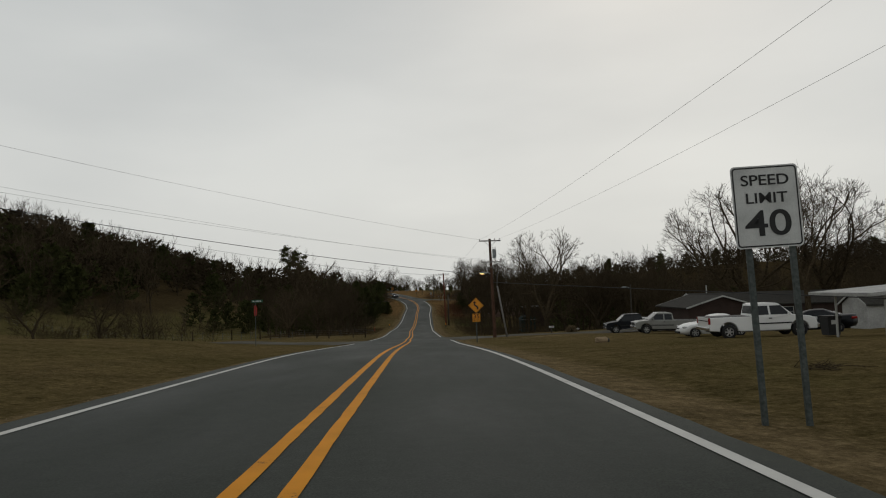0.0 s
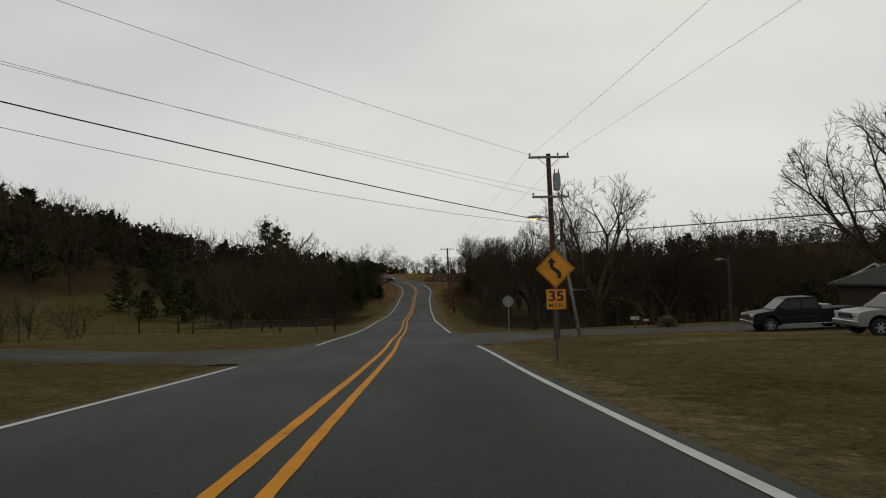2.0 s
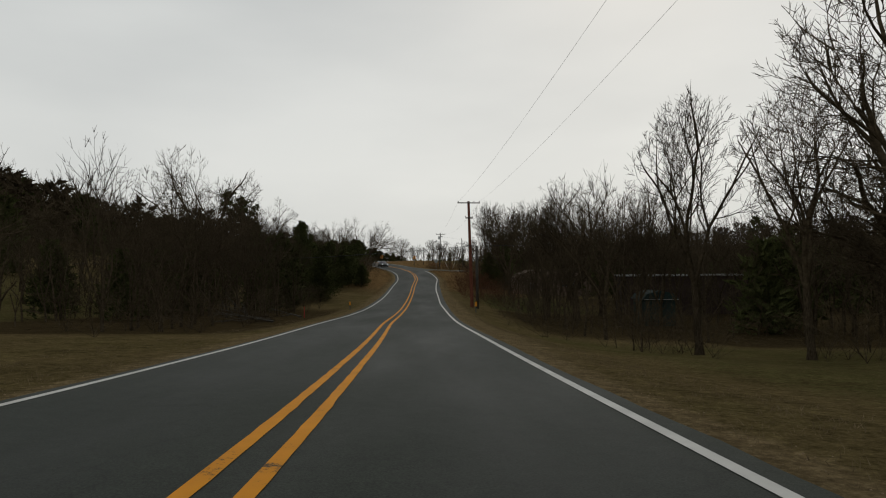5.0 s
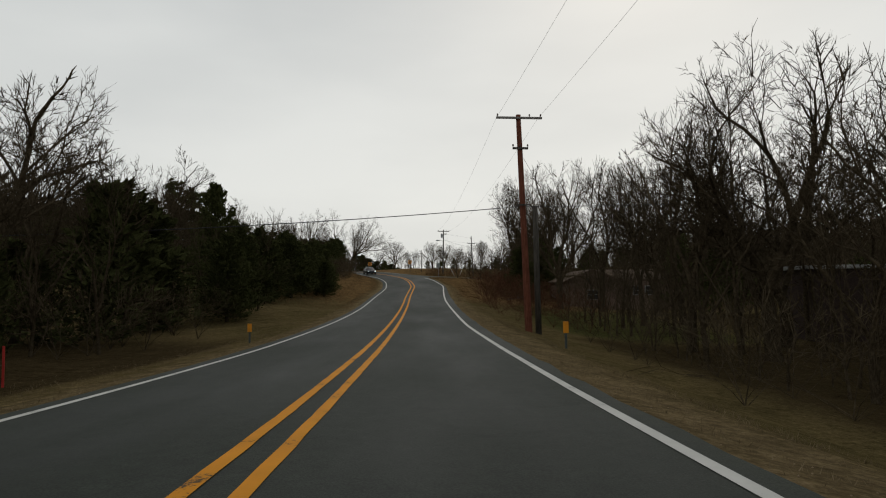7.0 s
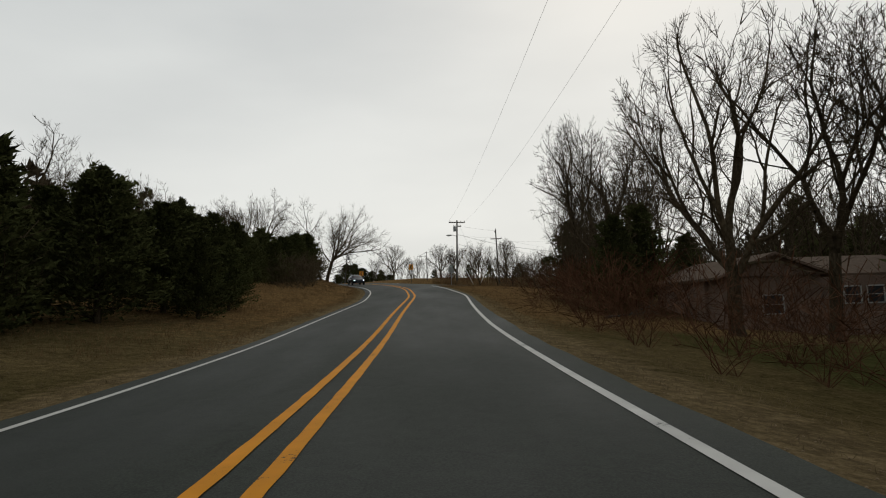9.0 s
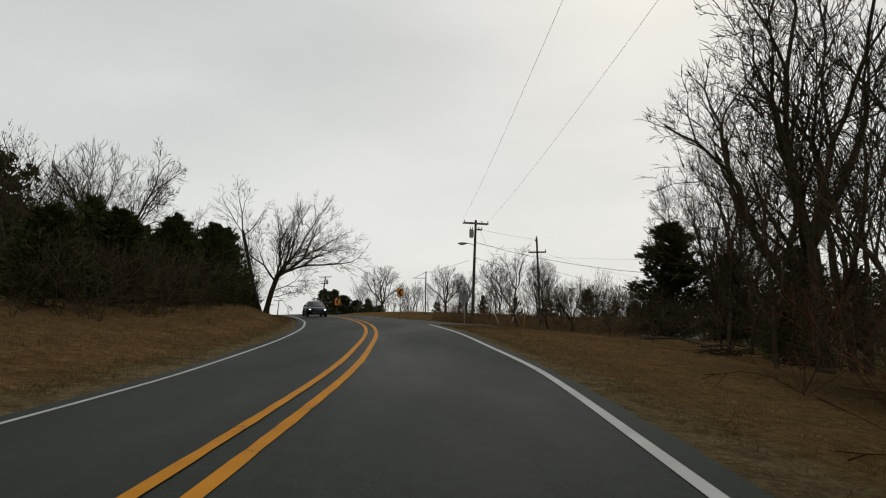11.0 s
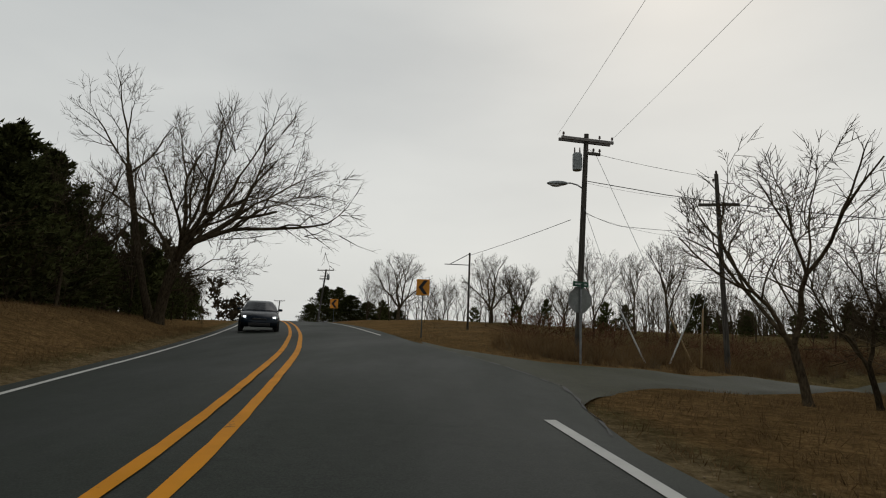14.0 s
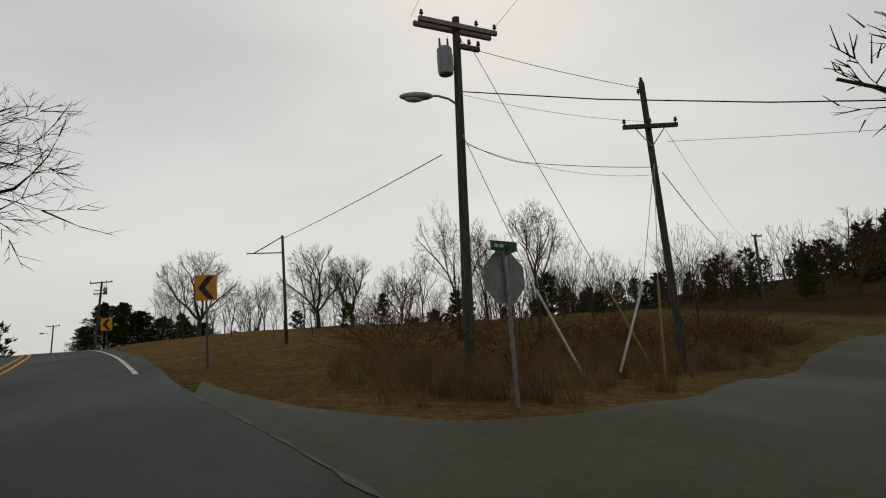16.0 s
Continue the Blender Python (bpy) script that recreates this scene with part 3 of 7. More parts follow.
strip("road", ROAD_RUN, -HALF_L, HALF_R + widen(ROAD_RUN), 0.0, M_ASPHALT, "worn dark grey two-lane asphalt road", "road", ragged=0.06, split=9)
strip("centre_line", np.arange(-150, 420, 0.4), -0.275, -0.135, 0.008, M_YELLOW, "worn double yellow line, outer stripe", "road marking", ragged=0.014)
strip("centre_line", np.arange(-150, 420, 0.4), 0.135, 0.275, 0.008, M_YELLOW, "worn double yellow line, inner stripe", "road marking", ragged=0.014)
RIM = np.arange(212.6, 231, 0.35)
RIM_AT = HALF_R + widen(RIM)
strip("tar_seam", RIM, RIM_AT - 0.03, RIM_AT + 0.0, 0.009, M_SEAM, "dark crumbled joint where the side road meets the highway", "road seam", ragged=0.07)


def edge_r(y):
    """The line beside the near lane wanders a little."""
    return np.interp(y, [0, 10, 30, 56, 108, 125, 140, 152, 166, 178, 190, 196, 212, 232, 236, 250, 270], [3.6, 3.62, 3.72, 3.65, 3.67, 3.58, 3.36, 3.42, 3.34, 3.5, 3.7, 3.66, 3.56, 3.75, 3.85, 3.98, 3.98])


for a, b in ((-150, 55.5), (76.3, 213.4), (235.2, 420)):
    run = np.append(np.arange(a, b, 1.0), b)
    strip("edge_line", run, edge_r(run) - 0.07, edge_r(run) + 0.07, 0.008, M_WHITE_LINE, "white painted road edge line", "road marking")
def edge_l(y):
    return -np.interp(y, [0, 12, 31, 45, 58, 70, 95, 112, 130, 155, 240], [3.34, 3.36, 3.58, 3.62, 3.42, 3.56, 3.55, 3.52, 3.34, 3.3, 3.32])


for a, b in ((-150, 45.4), (57.6, 420)):
    run = np.append(np.arange(a, b, 1.0), b)
    strip("edge_line", run, edge_l(run) - 0.06, edge_l(run) + 0.06, 0.008, M_WHITE_LINE, "white painted road edge line", "road marking")
patch("side_road_right", [(1.2, 56.6), (2.3, 58.3), (3.7, 60.3), (5.4, 61.9), (7.4, 63.2), (14, 64.6), (30, 64.8), (70, 66)], [(0.6, 77.8), (3.4, 75.6), (7.3, 73.8), (13, 72.2), (30, 70.5), (70, 72)], 0.07, M_ASPHALT_DIRTY, "old muddy asphalt side road joining the highway")
patch("side_road_left", [(-5.6, 46.4), (-7.2, 47.2), (-9, 47.7), (-18, 48.6), (-60, 51.5)], [(-6.0, 59.5), (-7.4, 55.5), (-10, 52.8), (-20, 51.8), (-60, 54.5)], 0.07, M_ASPHALT_DIRTY, "narrow dirty asphalt lane joining the highway")
patch("side_road_crest", [(-4.2, 211.5), (-2.9, 214.5), (-2.15, 216.7), (-0.3, 219.3), (2.5, 221.9), (6, 225), (10, 228.6), (20, 236), (48, 251)], [(-5.9, 232.8), (-5.2, 230.6), (-4.6, 229), (-3.5, 226.9), (-2.1, 225.2), (-0.2, 225.1), (2.0, 226.6), (5.0, 228.9), (8.2, 231.9), (15, 237.6), (24, 244), (48, 256)], 0.045, M_ASPHALT_OLD, "grey asphalt side road curving off at the crest", 120, 14, lap=0.5)


# ---- trees ----
def chains_of(rng, height, bole=0.25, leaders=3, angle=0.5, depth=6, trunk_r=0.2, up=0.06, wob=0.1, shoots=1.4, shrink=0.8, lean=(0, 0), arms=(), fit=True, fork_angle=0.42, seg=(4, 3, 1), crown=0.42, twiglets=2):
    """A bare broadleaved tree as chains of points that fork again and again: points, radii, level."""
    out = []

    def side(axis, ang, about):
        a = axis / np.linalg.norm(axis)
        o = np.cross(a, about)
        o /= max(np.linalg.norm(o), 1e-6)
        return a * math.cos(ang) + o * math.sin(ang)

    def stretch(p, d, length, r, r_end, n, lift, steady=1.0):
        pts, rad = [p], [r]
        d = d / np.linalg.norm(d)
        for k in range(n):
            d = d + rng.normal(0, wob * steady, 3)
            d[2] += lift
            d /= np.linalg.norm(d)
            pts.append(pts[-1] + d * length / n)
            rad.append(r + (r_end - r) * (k + 1) / n)
        return np.array(pts), np.array(rad), d

    def outside(p):
        return not arms and (p[0] ** 2 + p[1] ** 2) / (crown * height) ** 2 + ((p[2] - 0.56 * height) / ((0.5 if p[2] > 0.56 * height else 0.75) * height)) ** 2 > 1

    def branch(p, d, length, r, lev, lift):
        if outside(p):
            return
        if outside(p + d / np.linalg.norm(d) * length):
            length *= 0.62
        tip = lev >= depth
        n = seg[2] if tip else (seg[0] if lev < 2 else (seg[1] if lev < 4 else min(seg[1], 2)))
        pts, rad, d = stretch(p, d, length, r, r * (0.45 if tip else 0.74), n, lift)
        out.append((pts, rad, lev))
        if tip:
            for _ in range(twiglets):
                q = pts[0] + (pts[-1] - pts[0]) * rng.uniform(0.25, 0.9)
                e = q + side(pts[-1] - pts[0], rng.uniform(0.35, 0.8), rng.normal(size=3)) * length * rng.uniform(0.45, 0.9) + np.array([0, 0, 0.1 * length])
                out.append((np.array([q, e]), np.array([r * 0.5, r * 0.25]), depth + 1))
            return
        for _ in range(int(shoots * (1.0 if lev < 4 else 1.35) + rng.uniform())):
            t = rng.uniform(0.2, 0.95) * n
            i = min(int(t), n - 1)
            q = pts[i] + (pts[i + 1] - pts[i]) * (t - i)
            branch(q, side(pts[i + 1] - pts[i], rng.uniform(0.55, 1.05), rng.normal(size=3)), length * rng.uniform(0.4, 0.75), r * 0.38, min(lev + 2, depth), lift)
        about = rng.normal(size=3)
        f = fork_angle
        branch(pts[-1], side(d, rng.uniform(0.35, 0.8) * f, about), length * shrink * rng.uniform(0.9, 1.12), r * 0.7, lev + 1, lift)
        branch(pts[-1], side(d, -rng.uniform(0.8, 1.5) * f, about), length * shrink * rng.uniform(0.75, 1.0), r * 0.54, lev + 1, lift)
        if rng.uniform() < 0.18:
            branch(pts[-1], side(d, rng.uniform(0.8, 1.3) * f, rng.normal(size=3)), length * shrink * 0.75, r * 0.42, lev + 1, lift)

    base = np.array([0.0, 0.0, -0.25])
    tp, tr, td = stretch(base, np.array([lean[0], lean[1], 1.0]), height * bole + 0.25, trunk_r, trunk_r * 0.8, 5, 0.0, 0.35)
    tr[0] *= 1.45
    out.append((tp, tr, 0))
    if arms:
        for t, d, length, r, lift in arms:
            f = t * 5
            i = min(int(f), 4)
            branch(tp[i] + (tp[i + 1] - tp[i]) * (f - i), np.array(d, float), length, r, 2, lift)
    else:
        a0 = rng.uniform(0, 6.28)
        for k in range(leaders):
            a = a0 + k * 6.283 / leaders + rng.uniform(-0.4, 0.4)
            tilt = angle * (rng.uniform(0.15, 0.4) if k == 0 else rng.uniform(0.75, 1.25))
            d = td * math.cos(tilt) + np.array([math.cos(a), math.sin(a), 0]) * math.sin(tilt)
            t = 1.0 if k < 2 else rng.uniform(0.72, 0.98)
            f = t * 5
            i = min(int(f), 4)
            branch(tp[i] + (tp[i + 1] - tp[i]) * (f - i), d, height * 0.25 * rng.uniform(0.85, 1.1), trunk_r * (0.68 if k == 0 else 0.55), 1, up)
    if fit:
        k = height / max(c[0][:, 2].max() for c in out)
        out = [(c[0] * k, c[1], c[2]) for c in out]
    return out


def chain_mesh(rng, chains, n, least):
    """Unbroken tapered strands along chains; two sides make a flat sliver."""
    VV, FF, m = [], [], 0
    for k in sorted({len(c[0]) for c in chains}):
        G = [c for c in chains if len(c[0]) == k]
        P = np.array([c[0] for c in G])
        R = np.maximum(np.array([c[1] for c in G]), least)
        R[:, -1] = np.where(np.array([c[2] for c in G]) >= 5, R[:, -1] * 0.4, R[:, -1])
        d = np.gradient(P, axis=1)
        d /= np.maximum(np.linalg.norm(d, axis=2, keepdims=True), 1e-9)
        ref = rng.normal(size=(len(G), 1, 3))
        ref[np.array([c[2] for c in G]) == 0] = (1.0, 0.2, 0.0)
        u = np.cross(d, np.broadcast_to(ref, d.shape))
        u /= np.maximum(np.linalg.norm(u, axis=2, keepdims=True), 1e-9)
        w = np.cross(d, u)
        a = np.arange(n) * 2 * np.pi / n
        V = P[:, :, None] + R[:, :, None, None] * (u[:, :, None] * np.cos(a)[:, None] + w[:, :, None] * np.sin(a)[:, None])
        s = n if n > 2 else 1
        c, i, j = np.meshgrid(np.arange(len(G)), np.arange(k - 1), np.arange(s), indexing="ij")
        q = (c * k + i) * n
        F = np.stack([q + j, q + (j + 1) % n, q + n + (j + 1) % n, q + n + j], -1).reshape(-1, 4)
        VV.append(V.reshape(-1, 3))
        FF.append(F + m)
        m += V.size // 3
    return np.concatenate(VV), np.concatenate(FF)


def joined(*meshes):
    V, F, m = [], [], 0
    for v, f in meshes:
        V.append(v)
        F.append(f + m)
        m += len(v)
    return np.concatenate(V), np.concatenate(F)


def crown_mesh(rng, C, least):
    big = [c for c in C if 0 < c[2] <= 3]
    small = [c for c in C if c[2] > 3]
    return joined(chain_mesh(rng, big, 5, 0.012), chain_mesh(rng, small, 2, least))


def tree_parts(ob, C, rng, least=0.0115):
    tv, tf = chain_mesh(rng, [c for c in C if c[2] == 0], 10, 0.02)
    cv, cf = crown_mesh(rng, C, least)
    mesh_part("trunk", np_mesh("trunk", tv, tf, M_BARK, True), ob)
    mesh_part("crown", np_mesh("crown", cv, cf, M_TWIG, True), ob, "bare leafless branches and twigs")


def bare_tree(name, label, seed, group="", **kw):
    rng = np.random.default_rng(seed)
    ob = thing(name, Matrix(), label, "tree", group)
    tree_parts(ob, chains_of(rng, **kw), rng)
    return ob


def plumes(rng, height, width, boughs, per, size, foot=0.03, blunt=0.62):
    """Sprays of needles along boughs that reach out and up, uneven in length, round a loose cone."""
    t = foot + (1 - foot) * (np.arange(boughs) + rng.uniform(0, 1, boughs)) / boughs
    a = np.arange(boughs) * 2.4 + rng.normal(0, 0.5, boughs)
    reach = width * np.power(1.02 - t, blunt) * np.minimum(1, 0.7 + t * 2.0) * rng.uniform(0.55, 1.15, boughs)
    rise = rng.uniform(0.15, 0.5, boughs) + 0.5 * t
    A = np.stack([np.zeros(boughs), np.zeros(boughs), t * height * 0.94], -1)
    D = np.stack([np.cos(a), np.sin(a), rise], -1) * reach[:, None]
    n = boughs * per
    k = np.repeat(np.arange(boughs), per)
    s = np.power(rng.uniform(0.03, 1, n), 0.6)
    C = A[k] + D[k] * s[:, None]
    fat = (0.10 + 0.34 * np.sin(np.pi * np.minimum(s * 0.85 + 0.12, 1))) * np.maximum(reach[k], width * 0.25) * 0.75
    C = C + rng.normal(0, 1, (n, 3)) * fat[:, None] * np.array([0.62, 0.62, 0.5])
    out = D[k] / np.linalg.norm(D[k], axis=1, keepdims=True) + rng.normal(0, 0.5, (n, 3)) + np.array([0, 0, 0.25])
    out /= np.linalg.norm(out, axis=1, keepdims=True)
    sd = np.cross(out, rng.normal(size=(n, 3)))
    sd /= np.linalg.norm(sd, axis=1, keepdims=True)
    L = size * rng.uniform(0.5, 1.35, n)[:, None]
    V = np.stack([C - sd * L * 0.26, C + sd * L * 0.26, C + out * L], 1).reshape(-1, 3)
    return V, np.arange(n * 3).reshape(-1, 3), np.concatenate([A, A + D * 0.85], 1)


def cedar(name, label, seed, height, width, boughs=95, per=120, group="", size=0.27):
    rng = np.random.default_rng(seed)
    V, F, B = plumes(rng, height, width, boughs, per, size)
    ob = thing(name, Matrix(), label, "tree", group)
    tv, tf = tubes([(0, 0, -0.2), (0, 0, height * 0.5)], [(0, 0, height * 0.5), (0, 0, height * 0.95)], [0.16, 0.09], [0.09, 0.02], 7)
    bv, bf = tubes(B[:, :3], B[:, 3:], np.full(boughs, 0.035), np.full(boughs, 0.01), 3)
    mesh_part("trunk", np_mesh("trunk", np.concatenate([tv, bv]), np.concatenate([tf, bf + len(tv)]), M_BARK), ob)
    mesh_part("crown", np_mesh("crown", V, F, M_CEDAR), ob, "dense dark green needles")
    return ob


class Heap:
    """Gathers many copies of small arrays into one mesh."""

    def __init__(self):
        self.v, self.f, self.n = [], [], 0

    def add(self, V, F, x, y, z, turn, sx, sz):
        c, s = math.cos(turn), math.sin(turn)
        W = np.empty_like(V)
        W[:, 0] = x + sx * (c * V[:, 0] - s * V[:, 1])
        W[:, 1] = y + sx * (s * V[:, 0] + c * V[:, 1])
        W[:, 2] = z + sz * V[:, 2]
        self.v.append(W)
        self.f.append(F + self.n)
        self.n += len(V)

    def make(self, name, mat, label, cat):
        if self.v:
            me = np_mesh(name, np.concatenate(self.v), np.concatenate(self.f), mat)
            return tagged(new(name, me), label, cat, kind="stuff")


def ribbons(rng, S, least):
    """Fine twigs as slim slivers that end in a point, one face each."""
    P0, P1 = np.array([s[0] for s in S]), np.array([s[1] for s in S])
    r0 = np.maximum([s[2] for s in S], least)[:, None]
    d = P1 - P0
    u = np.cross(d, rng.normal(size=d.shape))
    u /= np.maximum(np.linalg.norm(u, axis=1, keepdims=True), 1e-9)
    V = np.stack([P0 - u * r0, P0 + u * r0, P1 + d * 0.08], 1).reshape(-1, 3)
    return V, np.arange(len(S) * 3).reshape(-1, 3)


def flat_tree(seed, least=0.013, **kw):
    """A cheaper bare tree for stands: round below, slivers above."""
    rng = np.random.default_rng(seed)
    C = chains_of(rng, **kw)
    return joined(chain_mesh(rng, [c for c in C if c[2] < 2], 4, least), chain_mesh(rng, [c for c in C if c[2] >= 2], 2, least))


def sprays(seed, height, width, boughs, per, size, blunt=0.62):
    return plumes(np.random.default_rng(seed), height, width, boughs, per, size, 0.02, blunt)[:2]


FAR_BARE = [flat_tree(100 + i, least=0.024, height=10, bole=0.2 + 0.04 * (i % 3), leaders=3, angle=0.5, depth=5, trunk_r=0.14, shoots=0.6, wob=0.12, up=0.07, seg=(2, 1, 1), twiglets=0) for i in range(6)]
MID_BARE = [flat_tree(140 + i, least=0.014, height=10, bole=0.16 + 0.05 * (i % 4), leaders=3 + i % 2, angle=0.42 + 0.06 * (i % 3), depth=6, trunk_r=0.13, shoots=0.8, wob=0.12, up=0.07, seg=(3, 2, 1), twiglets=0) for i in range(7)]
FAR_CEDAR = [sprays(170 + i, 8, 2.6, 30, 24, 0.78) for i in range(4)]
MID_CEDAR = [sprays(180 + i, 8, 2.7, 44, 46, 0.5) for i in range(4)]
FAR_CROWN = [sprays(210 + i, 10, 3.4, 24, 14, 0.95, 0.45) for i in range(4)]
BRUSH = [flat_tree(190 + i, least=0.0055, height=2.3, bole=0.05, leaders=6, angle=0.6, depth=4, trunk_r=0.014, shoots=0.6, wob=0.16, up=0.03, seg=(2, 1, 1), crown=0.6, twiglets=0) for i in range(5)]


def wood(name, label, seed, spots, kinds, hmin, hmax, cedars=0.0, brush=0.0, squash=0.9, twigs=None, low_by=1.0):
    """A stand of trees that nobody could count."""
    rng = np.random.default_rng(seed)
    bare, green, low = Heap(), Heap(), Heap()
    for x, y in spots:
        z = gz(x, y) - 0.1
        u = rng.uniform()
        h = rng.uniform(hmin, hmax)
        turn = rng.uniform(0, 6.28)
        if u < cedars:
            V, F = (MID_CEDAR if kinds is MID_BARE else FAR_CEDAR)[rng.integers(4)]
            k = h * rng.uniform(0.55, 0.85) / 8
            green.add(V, F, x, y, z, turn, k * rng.uniform(0.9, 1.4), k)
        elif u < cedars + brush:
            V, F = BRUSH[rng.integers(len(BRUSH))]
            k = rng.uniform(0.7, 1.5)
            low.add(V, F, x, y, z, turn, k * 1.3 * low_by ** 0.3, k * low_by)
        else:
            V, F = kinds[rng.integers(len(kinds))]
            k = h / 9.5
            bare.add(V, F, x, y, z, turn, k * squash * rng.uniform(0.85, 1.2), k)
    bare.make(name, M_TWIG, label, "trees")
    green.make(name + "_evergreens", M_CEDAR, "dark evergreen cedars among the bare trees", "trees")
    low.make(name + "_brush", twigs or M_TWIG, "tangled leafless reddish brush", "bushes")


def far_crowns(name, label, seed, spots, hmin, hmax):
    """Hazy leafless crowns that close a far hillside."""
    rng = np.random.default_rng(seed)
    heap = Heap()
    for x, y in spots:
        V, F = FAR_CROWN[rng.integers(4)]
        k = rng.uniform(hmin, hmax) / 10
        heap.add(V, F, x, y, gz(x, y) - 0.2, rng.uniform(0, 6.28), k * rng.uniform(0.9, 1.3), k)
    heap.make(name, M_TWIG, label, "trees")


def scatter(seed, n, x0, x1, y0, y1, keep=None):
    rng = np.random.default_rng(seed)
    out = []
    tries = 0
    while len(out) < n and tries < n * 20:
        tries += 1
        x, y = rng.uniform(x0, x1), rng.uniform(y0, y1)
        if keep is None or keep(x, y):
            out.append((x, y))
    return out


# ---- utility poles, signs ----
def insulator(bm, x, y, z):
    """A pin insulator turned from one outline."""
    prof = [(0.0, 0.0), (0.018, 0.0), (0.018, 0.06), (0.055, 0.06), (0.035, 0.11), (0.045, 0.12), (0.03, 0.16), (0.0, 0.17)]
    rings = [[bm.verts.new((x + max(r, 1e-4) * math.cos(k * math.tau / 8), y + max(r, 1e-4) * math.sin(k * math.tau / 8), z + h)) for k in range(8)] for r, h in prof]
    for p, q in zip(rings[:-1], rings[1:]):
        for k in range(8):
            bm.faces.new((p[k], p[(k + 1) % 8], q[(k + 1) % 8], q[k]))


def crossarm(parent, z, half, yaw=0, double=False, braces=True, mat=None):
    t = pose(0, 0, 0, 0, 0, yaw)
    bm = bmesh.new()
    for oy in ((-0.13, 0.13) if double else (-0.16,)):
        box(bm, 0, oy, z, 2 * half, 0.09, 0.115, 0.008, t)
    arm = part("crossarm", bm, mat or M_ARM, parent, "grey weathered wooden crossarm")
    if braces:
        for s in (-1, 1):
            b2 = bmesh.new()
            rod(b2, t @ Vector((s * half * 0.55, -0.13, z - 0.03)), t @ Vector((0, -0.13, z - 0.55)), 0.014, n=6)
            part("brace", b2, M_GALV, arm)
    for s in (-0.94, 0.0 if half < 0.9 else 0.45, 0.94):
        b3 = bmesh.new()
        p = t @ Vector((s * half, -0.16, z + 0.055))
        insulator(b3, p.x, p.y, p.z)
        part("insulator", b3, M_PORC, arm, "brown porcelain insulator")
    return arm


def transformer(parent, x, y, z, h=0.75, r=0.24):
    bm = bmesh.new()
    rod(bm, (x, y, z), (x, y, z + h), r, n=20)
    rod(bm, (x, y, z + h), (x, y, z + h + 0.07), r * 1.04, r * 0.8, n=20)
    rod(bm, (x, y, z - 0.03), (x, y, z), r * 0.9, r, n=20)
    for k in range(5):
        a = radians(72 * k)
        box(bm, x + r * 1.02 * math.cos(a), y + r * 1.02 * math.sin(a), z + h * 0.5, 0.03, 0.03, h * 0.7)
    tank = part("transformer", bm, M_TANK, parent, "grey cylindrical pole transformer")
    for s in (-0.1, 0.1):
        b = bmesh.new()
        rod(b, (x + s, y, z + h + 0.05), (x + s, y, z + h + 0.3), 0.035, 0.022, n=8)
        part("bushing", b, M_PORC, tank)
    b = bmesh.new()
    box(b, x / 2, y / 2, z + h * 0.7, abs(x) if abs(x) > 0.1 else 0.08, max(abs(y), 0.08), 0.08)
    part("bracket", b, M_GALV, tank)


def cobra_lamp(parent, z, reach, yaw, glow=None):
    """A street-lamp arm with a flat head."""
    t = pose(0, 0, z, 0, 0, yaw)
    pts = [Vector((0.1, 0, 0)), Vector((reach * 0.35, 0, 0.12)), Vector((reach * 0.7, 0, 0.2)), Vector((reach, 0, 0.2))]
    bm = bmesh.new()
    for a, b in zip(pts[:-1], pts[1:]):
        rod(bm, t @ a, t @ b, 0.03, n=8)
    arm = part("lamp_arm", bm, M_GALV, parent, "curved galvanised lamp arm")
    bm = bmesh.new()
    bmesh.ops.create_uvsphere(bm, u_segments=16, v_segments=10, radius=1.0)
    bmesh.ops.transform(bm, matrix=t @ Matrix.Translation((reach + 0.3, 0, 0.19)) @ Matrix.Diagonal((0.42, 0.16, 0.10, 1)), verts=bm.verts)
    head = part("lamp_head", bm, M_TANK, arm, "flat grey street-lamp head", True)
    bm = bmesh.new()
    bmesh.ops.create_uvsphere(bm, u_segments=14, v_segments=8, radius=1.0)
    bmesh.ops.transform(bm, matrix=t @ Matrix.Translation((reach + 0.36, 0, 0.13)) @ Matrix.Diagonal((0.24, 0.12, 0.085, 1)), verts=bm.verts)
    part("lens", bm, glow or M_LENS, arm, "", True)
    return arm


def pole_body(parent, h, r0, r1, mat, top=(0, 0)):
    bm = bmesh.new()
    rings = []
    for i in range(9):
        t = i / 8
        r = r0 + (r1 - r0) * t
        rings.append([bm.verts.new((top[0] * t + r * math.cos(a), top[1] * t + r * math.sin(a), -0.3 + (h + 0.3) * t)) for a in [k * math.tau / 14 for k in range(14)]])
    for p, q in zip(rings[:-1], rings[1:]):
        for k in range(14):
            bm.faces.new((p[k], p[(k + 1) % 14], q[(k + 1) % 14], q[k]))
    bm.faces.new(rings[0][::-1])
    bm.faces.new(rings[-1])
    return part("post", bm, mat, parent, "", False)


